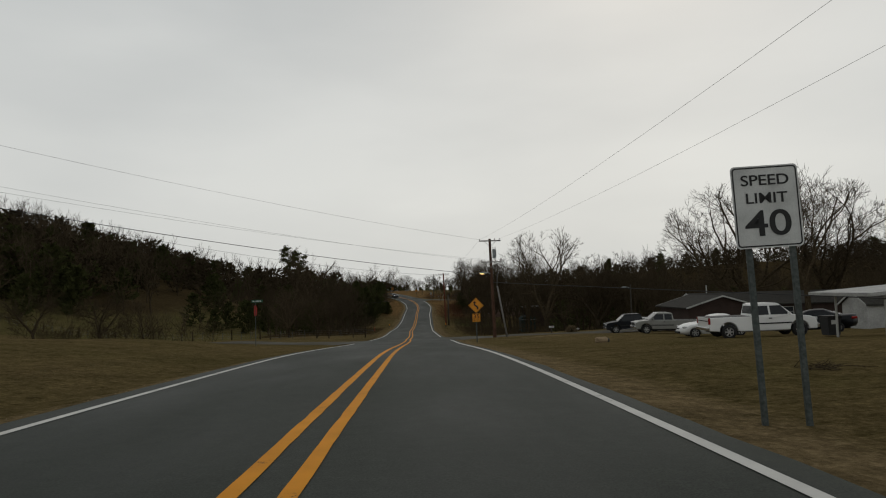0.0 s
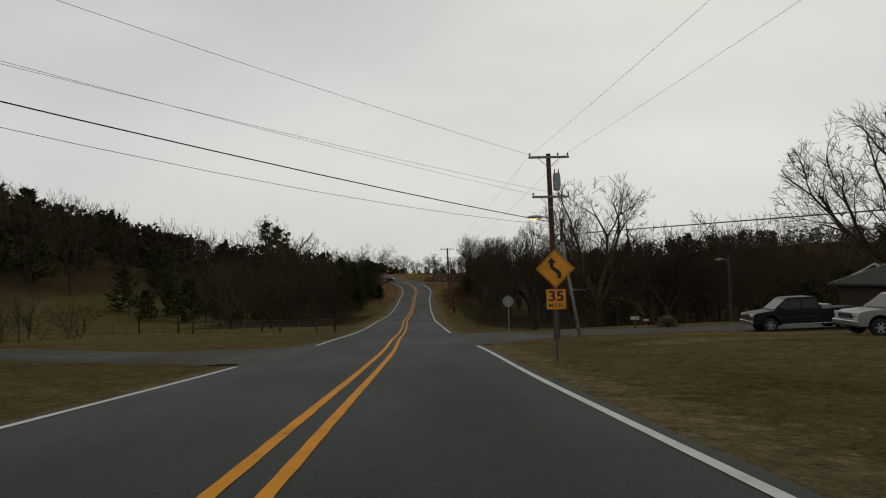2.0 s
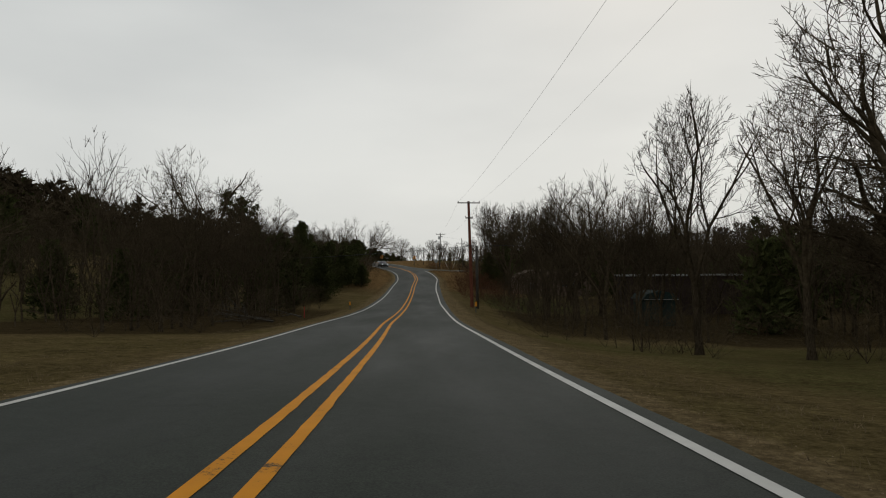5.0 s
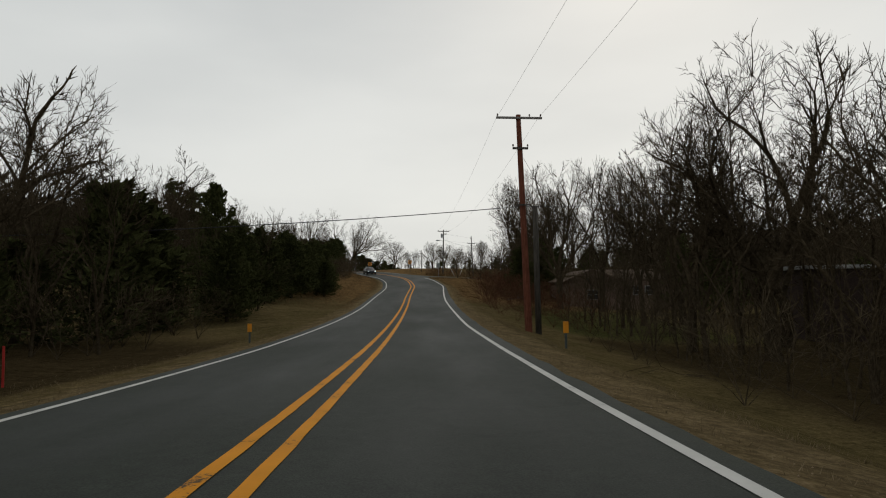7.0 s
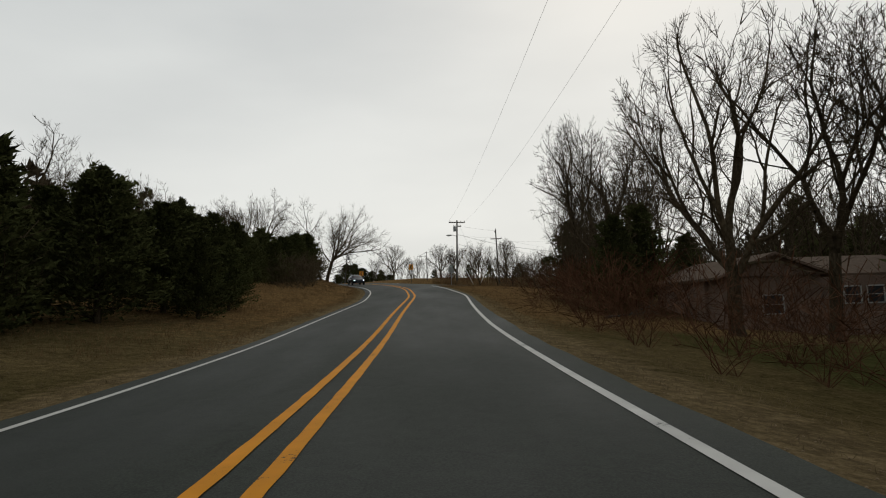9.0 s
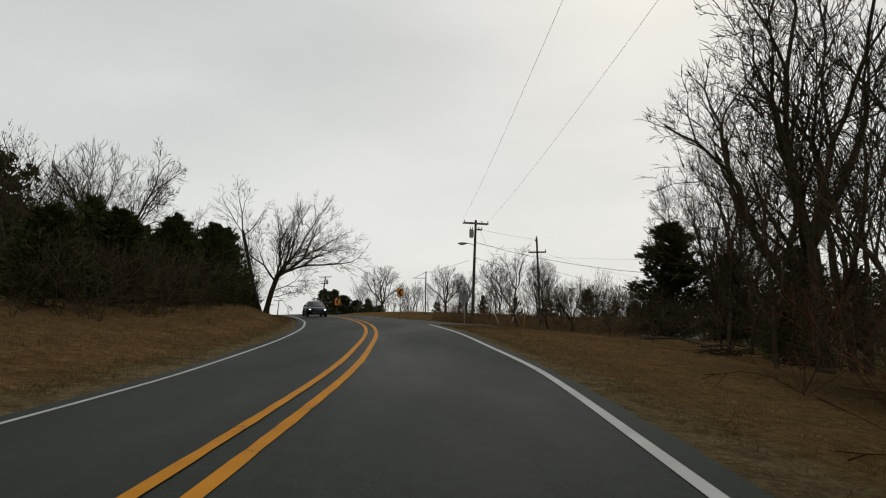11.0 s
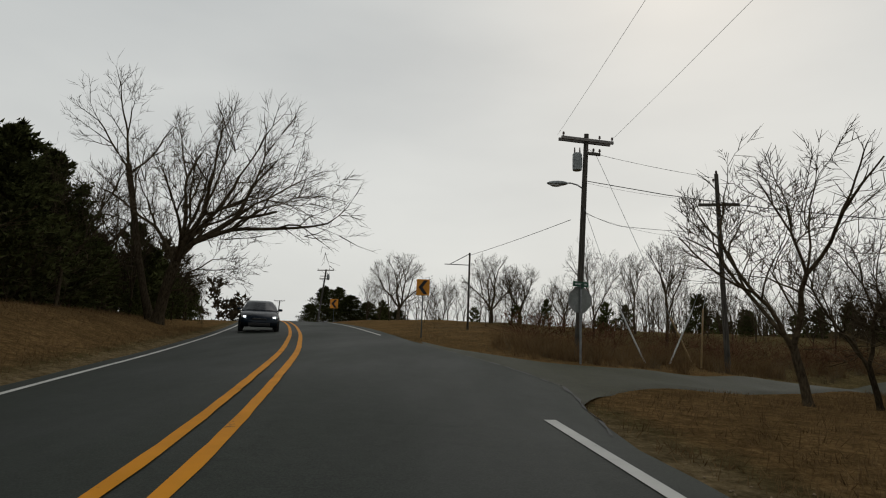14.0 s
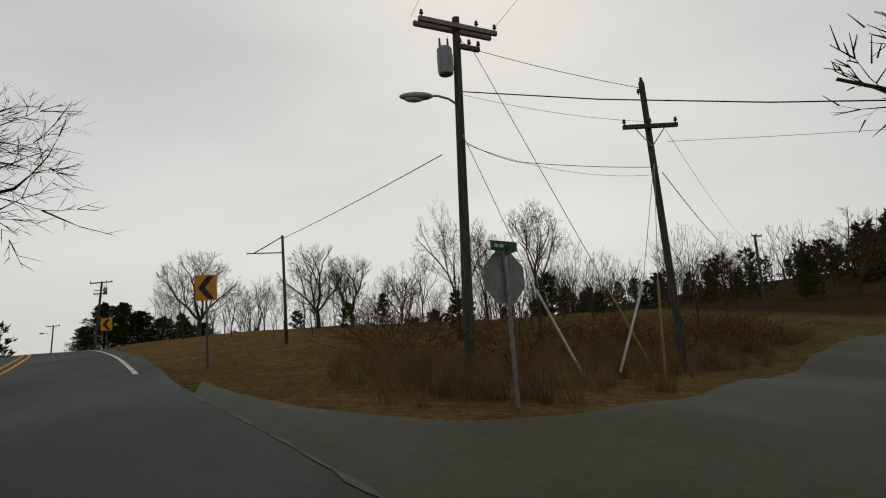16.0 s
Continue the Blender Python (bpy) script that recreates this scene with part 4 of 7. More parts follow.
M_LENS = two_scale("milky_lamp_lens", (0.42, 0.42, 0.40), (0.55, 0.55, 0.52), 20, 4, 0.25, 0, 0)
M_GLOW = bpy.data.materials.new("lit_amber_lamp")
M_GLOW.use_nodes = True
gb = M_GLOW.node_tree.nodes["Principled BSDF"]
gb.inputs["Base Color"].default_value = (0.8, 0.6, 0.3, 1)
gb.inputs["Emission Color"].default_value = (1.0, 0.62, 0.22, 1)
gb.inputs["Emission Strength"].default_value = 2.5
M_GUARD_W = two_scale("white_plastic_guy_guard", (0.5, 0.5, 0.48), (0.65, 0.65, 0.62), 15, 2, 0.5, 0, 0.05)
M_GUARD_Y = two_scale("yellow_plastic_guy_guard", (0.24, 0.16, 0.07), (0.34, 0.23, 0.10), 15, 2, 0.5, 0, 0.05)

# pole beside the first side road
pa = thing("utility_pole", pose(5.77, 60.8, gz(5.77, 60.8)), "tall weathered wooden utility pole with two crossarms, transformer and lit lamp", "utility pole")
PAZ = gz(5.77, 60.8)
pole_body(pa, 12.1 - PAZ, 0.17, 0.115, M_POLE_BROWN, (-0.2, 0))
crossarm(pa, 11.9 - PAZ, 1.03).location = (-0.2, 0, 0)
crossarm(pa, 9.87 - PAZ, 0.95).location = (-0.15, 0, 0)
transformer(pa, 0.2, 0.0, 10.25 - PAZ, 0.78, 0.18)
cobra_lamp(pa, 8.67 - PAZ, 0.55, 180, M_GLOW).location = (-0.1, 0, 0)
pb2 = thing("brace_pole", pose(7.0, 60.9, gz(7.0, 60.9)), "pale grey round brace pole standing beside a utility pole", "utility pole")
bm = bmesh.new()
rod(bm, (0, 0, -0.3), (-0.84, 0.0, 4.9), 0.09, 0.075, n=12)
part("post", bm, M_ARM, pb2, "", True)
bm = bmesh.new()
rod(bm, (-0.84, 0, 4.88), (-0.8, 0, 6.1), 0.078, 0.07, n=12)
part("cap", bm, M_POLE, pb2, "dark weathered upper end")

# red-brown pole in the dip
PBZ = gz(2.72, 145.1)
pb = thing("utility_pole", pose(2.72, 144.5, PBZ), "leaning red-brown utility pole with one crossarm", "utility pole")
pole_body(pb, 10.95 - PBZ, 0.2, 0.13, M_POLE_RED, (-0.32, 0.1))
arm_b = crossarm(pb, 10.75 - PBZ, 1.25, 5, braces=False)
arm_b.location = (-0.31, 0.1, 0)
arm_b2 = crossarm(pb, 9.1 - PBZ, 0.42, 5, braces=False, mat=M_POLE)
arm_b2.location = (-0.28, 0.08, 0)
bm = bmesh.new()
box(bm, -0.2, -0.2, 6.05 - PBZ, 0.75, 0.07, 0.09, 0.005)
part("guy_bracket", bm, M_POLE, pb, "dark wooden cable bracket")
STZ = gz(3.35, 145.2)
sb = thing("stub_pole", pose(3.35, 145.2, STZ), "short dark weathered pole stub beside the red-brown pole", "utility pole")
bm = bmesh.new()
rod(bm, (0, 0, -0.3), (-0.05, 0, 6.05 - STZ), 0.17, 0.14, n=14)
part("post", bm, M_POLE, sb, "", True)

# poles at the crest
PCZ = gz(0.12, 231.4)
pc = thing("utility_pole", pose(0.12, 231.4, PCZ), "dark wooden utility pole with double crossarm, transformer and street lamp", "utility pole")
pole_body(pc, 12.88 - PCZ, 0.14, 0.092, M_POLE, (0.24, -0.4))
a_c = crossarm(pc, 12.6 - PCZ, 1.1, 16, True, False)
a_c.location = (0.23, -0.4, 0)
holder = crossarm(pc, 12.05 - PCZ, 0.28, 16, braces=False, mat=M_POLE)
holder.location = (0.45, -0.36, 0)
transformer(pc, -0.12, -0.42, 11.42 - PCZ, 0.6, 0.18)
lampc = cobra_lamp(pc, 10.72 - PCZ, 0.75, 176)
lampc.location = (0.2, -0.3, 0)
PDZ = gz(5.85, 231.6)
pd_ = thing("utility_pole", pose(5.85, 231.6, PDZ), "dark leaning utility pole with a lower crossarm", "utility pole")
pole_body(pd_, 11.55 - PDZ, 0.11, 0.078, M_POLE, (-0.3, -0.1))
a_d = crossarm(pd_, 10.28 - PDZ, 0.74, -10, braces=True, mat=M_POLE)
a_d.location = (-0.25, -0.08, 0)
bm = bmesh.new()
insulator(bm, -0.3, -0.1, 11.53 - PDZ)
part("insulator", bm, M_PORC, pd_)
bm = bmesh.new()
insulator(bm, -0.42, -0.1, 11.2 - PDZ)
part("insulator", bm, M_PORC, pd_)


def plain_pole(x, y, top, arm, label, yaw=0, double=False, tank=False, lean=(0, 0), lamp=0):
    z = gz(x, y)
    ob = thing("utility_pole", pose(x, y, z), label, "utility pole")
    h = top - z
    pole_body(ob, h, 0.14, 0.1, M_POLE, lean)
    a = crossarm(ob, h - 0.12, arm, yaw, mat=M_POLE)
    a.location = (lean[0], lean[1], 0)
    if double:
        a = crossarm(ob, h - 1.25, arm * 0.6, yaw, mat=M_POLE)
        a.location = (lean[0] * 0.9, lean[1] * 0.9, 0)
    if tank:
        transformer(ob, 0.3 + lean[0], lean[1], h - 1.3, 0.6, 0.17)
    if lamp:
        cobra_lamp(ob, h - lamp, 0.8, 180)
    return ob


plain_pole(-22.9, 288.5, 13.75, 1.15, "far utility pole with crossarms at the bend", -14, True, True, (0.75, 0))
plain_pole(-42.3, 336.5, 12.6, 1.2, "far utility pole beyond the crest", -16, lean=(0.6, 0), lamp=1.4)
plain_pole(35.2, 263.5, 12.1, 0.75, "far utility pole along the side road", 20)

# slim mast with a sloping strut, by the crest
GZ = gz(-4.0, 243.8)
gan = thing("guyed_mast", pose(-4.0, 243.8, GZ), "thin dark mast with a strut and a guy wire", "utility pole")
bm = bmesh.new()
rod(bm, (0, 0, -0.2), (0, 0, 9.9 - GZ), 0.07, 0.055, n=10)
part("post", bm, M_POLE, gan, "", True)
bm = bmesh.new()
rod(bm, (0, 0, 9.85 - GZ), (-1.15, 0, 9.2 - GZ), 0.022, n=6)
part("strut", bm, M_STEEL_DK, gan)
bm = bmesh.new()
rod(bm, (0.02, 0, 9.18 - GZ), (-1.45, 0, 9.2 - GZ), 0.024, n=6)
part("spar", bm, M_STEEL_DK, gan)


def post_parts(ob, x, z0, z1, w=0.05, mat=None):
    bm = bmesh.new()
    box(bm, x, 0.035, (z0 + z1) / 2, w, 0.012, z1 - z0)
    box(bm, x - w / 2, 0.05, (z0 + z1) / 2, 0.008, 0.035, z1 - z0)
    box(bm, x + w / 2, 0.05, (z0 + z1) / 2, 0.008, 0.035, z1 - z0)
    part("post", bm, mat or M_STEEL_DK, ob, "steel channel post")


# speed limit sign
SZ = gz(3.75, 6.15)
sp = thing("speed_limit_sign", pose(3.80, 6.05, SZ, 0, -2, -2), "white rectangular speed limit sign reading 40 on two steel posts", "road sign")
bm = bmesh.new()
plate(bm, rounded(0.74, 0.915, 0.045), 0.004, Matrix.Translation((0, 0, 8.22 - SZ)))
part("panel", bm, M_SIGN_W, sp, "white sign panel")
bm = bmesh.new()
oo, ii = rounded(0.71, 0.885, 0.04), rounded(0.68, 0.855, 0.03)
ov = [bm.verts.new((x, -0.002, 8.22 - SZ + z)) for x, z in oo]
iv = [bm.verts.new((x, -0.002, 8.22 - SZ + z)) for x, z in ii]
for i in range(len(oo)):
    bm.faces.new((ov[i], ov[(i + 1) % len(oo)], iv[(i + 1) % len(oo)], iv[i]))
part("border", bm, M_BLACK, sp)
letters("lettering", "SPEED", 0.165, M_BLACK, sp, (0, -0.004, 8.22 - SZ + 0.29), wide=1.2, bold=0.0015)
letters("lettering", "LIMIT", 0.165, M_BLACK, sp, (0, -0.004, 8.22 - SZ + 0.09), wide=1.2, bold=0.0015)
letters("lettering", "40", 0.40, M_BLACK, sp, (0, -0.004, 8.22 - SZ - 0.2), wide=1.3, bold=0.004)
post_parts(sp, -0.22, -0.3, 8.5 - SZ, 0.055)
post_parts(sp, 0.26, -0.3, 8.5 - SZ, 0.055)

# winding road warning sign
DZ = gz(3.17, 47.3)
dg_ = thing("curve_warning_sign", pose(3.17, 47.3, DZ), "orange-yellow diamond winding-road sign above a 35 MPH plate", "road sign")
s2 = 0.585
bm = bmesh.new()
plate(bm, [(0, s2), (-s2, 0), (0, -s2), (s2, 0)], 0.004, Matrix.Translation((0, 0, 6.12 - DZ)))
dia = part("diamond", bm, M_SIGN_O, dg_, "orange-yellow diamond panel")
bm = bmesh.new()
ov = [bm.verts.new((x * 0.555, -0.002, 6.12 - DZ + z * 0.555)) for x, z in ((0, 1), (-1, 0), (0, -1), (1, 0))]
iv = [bm.verts.new((x * 0.53, -0.002, 6.12 - DZ + z * 0.53)) for x, z in ((0, 1), (-1, 0), (0, -1), (1, 0))]
for i in range(4):
    bm.faces.new((ov[i], ov[(i + 1) % 4], iv[(i + 1) % 4], iv[i]))
part("border", bm, M_BLACK, dia)
bm = bmesh.new()
arrow = [(0.16, -0.27), (0.16, -0.12), (0.07, -0.02), (-0.03, 0.04), (-0.05, 0.08), (-0.05, 0.16), (0.03, 0.16), (-0.10, 0.31), (-0.23, 0.16), (-0.15, 0.16), (-0.15, 0.05), (-0.10, -0.03), (0.0, -0.1), (0.055, -0.16), (0.055, -0.27)]
plate(bm, [(x * 1.08, z * 1.08) for x, z in arrow], 0.002, Matrix.Translation((0, -0.003, 6.12 - DZ)))
part("arrow", bm, M_BLACK, dg_, "black winding arrow")
bm = bmesh.new()
plate(bm, rounded(0.58, 0.6, 0.03), 0.004, Matrix.Translation((0.0, 0, 5.21 - DZ)))
pl = part("speed_plate", bm, M_SIGN_O, dg_, "orange-yellow advisory speed plate")
letters("lettering", "35", 0.42, M_BLACK, pl, (0, -0.004, 5.21 - DZ + 0.08), wide=1.15, bold=0.007)
letters("lettering", "M.P.H.", 0.155, M_BLACK, pl, (0, -0.004, 5.21 - DZ - 0.19), wide=1.1, bold=0.001)
post_parts(dg_, 0.0, -0.3, 6.4 - DZ, 0.06)

OCT = [(0.38 * math.cos(radians(22.5 + 45 * k)) / math.cos(radians(22.5)), 0.38 * math.sin(radians(22.5 + 45 * k)) / math.cos(radians(22.5))) for k in range(8)]


def stop_sign_back(x, y, zc, yaw, label, street=False):
    """A stop sign that shows its bare back to the highway."""
    z = gz(x, y)
    ob = thing("stop_sign", pose(x, y, z, 0, 0, yaw), label, "road sign")
    bm = bmesh.new()
    plate(bm, OCT, 0.004, Matrix.Translation((0, 0.05, zc - z)))
    p = part("panel", bm, M_ALU, ob, "bare aluminium octagon back")
    bm = bmesh.new()
    plate(bm, OCT, 0.001, Matrix.Translation((0, 0.0555, zc - z)))
    part("face", bm, M_SIGN_R, p, "red face turned away")
    bm = bmesh.new()
    box(bm, 0, 0, (zc - z + 0.45 - 0.3) / 2, 0.05, 0.045, zc - z + 0.75)
    part("post", bm, M_GALV, ob)
    if street:
        for s, a in ((0.47, 12), (0.40, 78)):
            bm = bmesh.new()
            box(bm, 0, 0, zc - z + s, 0.62, 0.006, 0.15, 0.002, pose(0, 0, 0, 0, 0, a))
            blade = part("street_blade", bm, M_SIGN_G, ob, "green street name blade")
            for k in range(4):
                bm = bmesh.new()
                box(bm, -0.18 + 0.12 * k, -0.005, zc - z + s, 0.09, 0.002, 0.05, 0, pose(0, 0, 0, 0, 0, a))
                part("lettering_bar", bm, M_SIGN_W, blade)
    return ob


stop_sign_back(4.9, 74.1, 4.05, 8, "stop sign seen from its bare grey back on a steel post")
stop_sign_back(-0.77, 225.75, 5.93, 20, "stop sign seen from behind with a green street name on top", True)

# street name and stop sign across the highway
LZ = gz(-11.2, 40)
ls = thing("street_sign", pose(-11.2, 39.9, LZ, 0, 0, 20), "thin grey post with green street name and narrow red sign", "road sign")
bm = bmesh.new()
rod(bm, (0, 0, -0.3), (0, 0, 7.05 - LZ), 0.022, n=10)
part("post", bm, M_STEEL_DK, ls)
bm = bmesh.new()
box(bm, 0.1, 0, 7.0 - LZ, 0.7, 0.006, 0.17, 0.002)
blade = part("street_blade", bm, M_SIGN_G, ls, "green street name blade")
for k in range(4):
    bm = bmesh.new()
    box(bm, -0.12 + 0.14 * k, -0.005, 7.0 - LZ, 0.1, 0.002, 0.06)
    part("lettering_bar", bm, M_SIGN_W, blade)
bm = bmesh.new()
plate(bm, [(x * 0.9, z * 0.9) for x, z in OCT], 0.004, Matrix.Translation((0, 0.0, 6.4 - LZ)) @ pose(0, 0, 0, 0, 0, 102))
part("panel", bm, M_SIGN_R, ls, "red stop panel seen nearly edge-on")


def chevron(x, y, zc, w, h, yaw, label):
    z = gz(x, y)
    ob = thing("chevron_sign", pose(x, y, z, 0, 0, yaw), label, "road sign", "chevron signs at the bend")
    bm = bmesh.new()
    plate(bm, rounded(w, h, 0.04), 0.004, Matrix.Translation((0, 0, zc - z)))
    part("panel", bm, M_SIGN_O, ob, "orange-yellow panel")
    bm = bmesh.new()
    a, b = w * 0.36, h * 0.44
    plate(bm, [(a, b), (a * 0.15, b), (-a, 0), (a * 0.15, -b), (a, -b), (-a * 0.1, 0)], 0.002, Matrix.Translation((0, -0.003, zc - z)))
    part("chevron", bm, M_BLACK, ob, "black chevron pointing to the bend")
    post_parts(ob, 0, -0.3, zc - z + h * 0.4, 0.05)


chevron(-6.16, 236.2, 7.1, 0.6, 0.74, 2, "orange-yellow chevron sign on a steel post in the grass")
chevron(-16.9, 269.0, 8.2, 0.76, 0.9, 6, "orange-yellow chevron sign further round the bend")


def marker(x, y, top, mat, label, w=0.1, h=0.3, white=False):
    z = gz(x, y)
    ob = thing("cable_marker", pose(x, y, z, 0, 0, 5), label, "marker post")
    bm = bmesh.new()
    box(bm, 0, 0, (top - z - 0.2) / 2, w * 0.45, 0.03, top - z + 0.2, 0.004)
    part("post", bm, M_STEEL_DK if not white else M_GUARD_W, ob)
    bm = bmesh.new()
    box(bm, 0, -0.02, top - z - h / 2, w, 0.02, h, 0.004)
    part("flag", bm, mat, ob)


marker(2.42, 133.9, 0.42, M_SIGN_O, "short orange-yellow cable marker in the verge", 0.2, 0.42)
marker(-9.4, 135.6, 0.42, M_SIGN_O, "short orange-yellow cable marker in the grass", 0.16, 0.32)
marker(-11.5, 124.5, 0.55, M_SIGN_R, "thin red marker post in the grass", 0.05, 0.95)

# ---- cables ----
wire("cable", [(4.55, 60.62, 12.04), (-30, 27, 17.2), (-80, -23, 24)], 0.007, "thin power line crossing the road", 0.5)
wire("cable", [(4.88, 60.62, 9.97), (-30, 27, 14.9), (-80, -23, 22)], 0.006, "thin power line crossing the road", 0.5)
wire("cable", [(6.21, 60.62, 9.97), (-30, 28, 14.5), (-80, -22, 21)], 0.006, "thin power line crossing the road", 0.5)
wire("cable", [(5.57, 60.71, 8.60), (-30, 23.45, 13.75), (-80, -30, 21)], 0.02, "black telephone cable crossing the road", 0.57)
wire("cable", [(5.57, 60.71, 8.45), (-30, 24.1, 14.4), (-80, -29, 23)], 0.008, "thin cable crossing the road", 1.4)
wire("cable", [(4.74, 60.53, 12.09), (9.5, -20, 14.2)], 0.0045, "thin power line along the road", 0.8)
wire("cable", [(6.49, 60.53, 12.09), (12.5, -20, 14.0)], 0.0045, "thin power line along the road", 0.8)
wire("cable", [(5.75, 60.71, 7.92), (40, -71.2, 4.4)], 0.02, "black service cable along the lawn", 0.3)
wire("cable", [(2.5, 145.0, 6.05), (-38, 139, 4.2)], 0.022, "black cable crossing the road", 0.5)
wire("cable", [(2.7, 145.0, 6.05), (40, 150, 8.4)], 0.022, "black cable into the woods", 0.5)
wire("cable", [(1.25, 145.1, 10.9), (4.65, 60.71, 12.09)], 0.005, "thin power line along the road", 1.0)
wire("cable", [(3.55, 145.2, 10.9), (6.49, 60.71, 12.09)], 0.005, "thin power line along the road", 1.0)
wire("cable", [(1.25, 145.1, 10.9), (-0.8, 230.8, 12.75)], 0.005, "thin power line along the road", 1.2)
wire("cable", [(3.55, 145.2, 10.9), (1.4, 231.2, 12.75)], 0.005, "thin power line along the road", 1.2)
wire("cable", [(2.4, 145.0, 9.2), (5.4, 147.5, 5.0), (7.5, 149, 1.0)], 0.009, "thin steel guy wire", 0)
wire("cable", [(0.65, 231.0, 12.1), (5.45, 231.5, 11.4)], 0.008, "power line between two poles", 0.06)
wire("cable", [(0.4, 231.0, 10.98), (34, 201.4, 9.0)], 0.015, "thick black cable off the crest pole", 3.2)
wire("cable", [(0.4, 231.0, 10.9), (5.6, 231.5, 10.45)], 0.005, "thin line between two poles", 0.12)
wire("cable", [(0.37, 231.1, 9.75), (1.7, 231.2, 9.28), (5.75, 231.5, 9.2)], 0.009, "looped cable between poles", 0.05)
wire("cable", [(0.37, 231.1, 9.7), (5.75, 231.5, 9.0)], 0.005, "thin looped cable between poles", 0.3)
wire("cable", [(5.85, 231.5, 9.05), (35.2, 263.3, 9.6)], 0.012, "cable along the side road", 1.0)
wire("cable", [(6.1, 231.5, 10.25), (35.6, 263.3, 11.0)], 0.006, "thin cable along the side road", 1.0)
wire("cable", [(6.1, 231.5, 9.9), (40, 216, 9.8)], 0.006, "thin cable off the leaning pole", 0.8)
wire("cable", [(0.4, 231.0, 12.3), (0.71, 231.0, 12.1), (3.2, 230.0, 5.75)], 0.009, "taut steel guy wire", 0, mat=M_GALV)
wire("cable", [(0.3, 231.0, 9.9), (1.35, 229.95, 6.05)], 0.009, "taut steel guy wire", 0, mat=M_GALV)
wire("cable", [(5.65, 231.5, 9.4), (3.95, 229.95, 6.0)], 0.008, "taut steel guy wire", 0, mat=M_GALV)
wire("cable", [(5.65, 231.5, 9.4), (4.35, 229.95, 6.1)], 0.008, "taut steel guy wire", 0, mat=M_GALV)
wire("cable", [(-4.0, 243.7, 9.75), (-0.2, 231.2, 9.47)], 0.012, "taut black guy wire", 0.05)


def guard(a, b, mat, label):
    ob = thing("guy_guard", Matrix.Translation(a), label, "guy guard")
    bm = bmesh.new()
    rod(bm, (0, 0, 0), Vector(b) - Vector(a), 0.03, n=8)
    part("tube", bm, mat, ob)


guard((2.25, 229.9, 4.1), (1.35, 229.95, 6.05), M_GUARD_W, "white plastic guard on a guy wire")
guard((3.12, 229.9, 4.1), (3.95, 229.95, 6.0), M_GUARD_W, "white plastic guard on a guy wire")
guard((4.22, 229.9, 4.0), (4.35, 229.95, 6.1), M_GUARD_Y, "yellow plastic guard on a guy wire")
guard((3.88, 229.9, 4.2), (3.2, 230.0, 5.75), M_GUARD_Y, "yellow plastic guard on a guy wire")

# ---- trees near the road ----
PROTO = [
    bare_tree("bare_tree", "large spreading bare oak with a thick dark trunk", 11, height=13, bole=0.2, leaders=4, angle=0.72, depth=7, trunk_r=0.36, up=0.05, wob=0.12, crown=0.48, shoots=1.7),
    bare_tree("bare_tree", "tall upright bare tree with fine grey twigs", 12, height=12, bole=0.27, leaders=3, angle=0.4, depth=7, trunk_r=0.2, up=0.08, wob=0.1, crown=0.34, shoots=1.5),
    bare_tree("bare_tree", "slender bare tree with twisting branches", 13, height=10, bole=0.22, leaders=3, angle=0.45, depth=6, trunk_r=0.14, up=0.06, wob=0.14, crown=0.4, shoots=1.8),
    bare_tree("bare_tree", "round-crowned bare oak with crooked limbs", 14, height=10, bole=0.2, leaders=4, angle=0.62, depth=7, trunk_r=0.24, up=0.035, wob=0.15, crown=0.5, shoots=1.6),
]
PROTO_H = [13, 12, 10, 10]
CED = [cedar("cedar_tree", "dense dark green cedar with branches to the ground", 31, 9, 2.9), cedar("cedar_tree", "narrow dark green cedar among bare trees", 32, 9, 2.2)]
USED = set()


def plant(kind, x, y, top, turn=0.0, wide=1.0):
    pro, h0 = (PROTO[kind], PROTO_H[kind]) if kind < 10 else (CED[kind - 10], 9.0)
    z = gz(x, y)
    k = max((top - z) / h0, 0.2)
    m = pose(x, y, z, 0, 0, turn)
    if kind not in USED:
        USED.add(kind)
        pro.scale = (k * wide, k * wide, k)
        pro.matrix_basis = m @ Matrix.Diagonal((k * wide, k * wide, k, 1))
        return pro
    ob = copy_thing(pro, m)
    ob.scale = (k * wide, k * wide, k)
    return ob


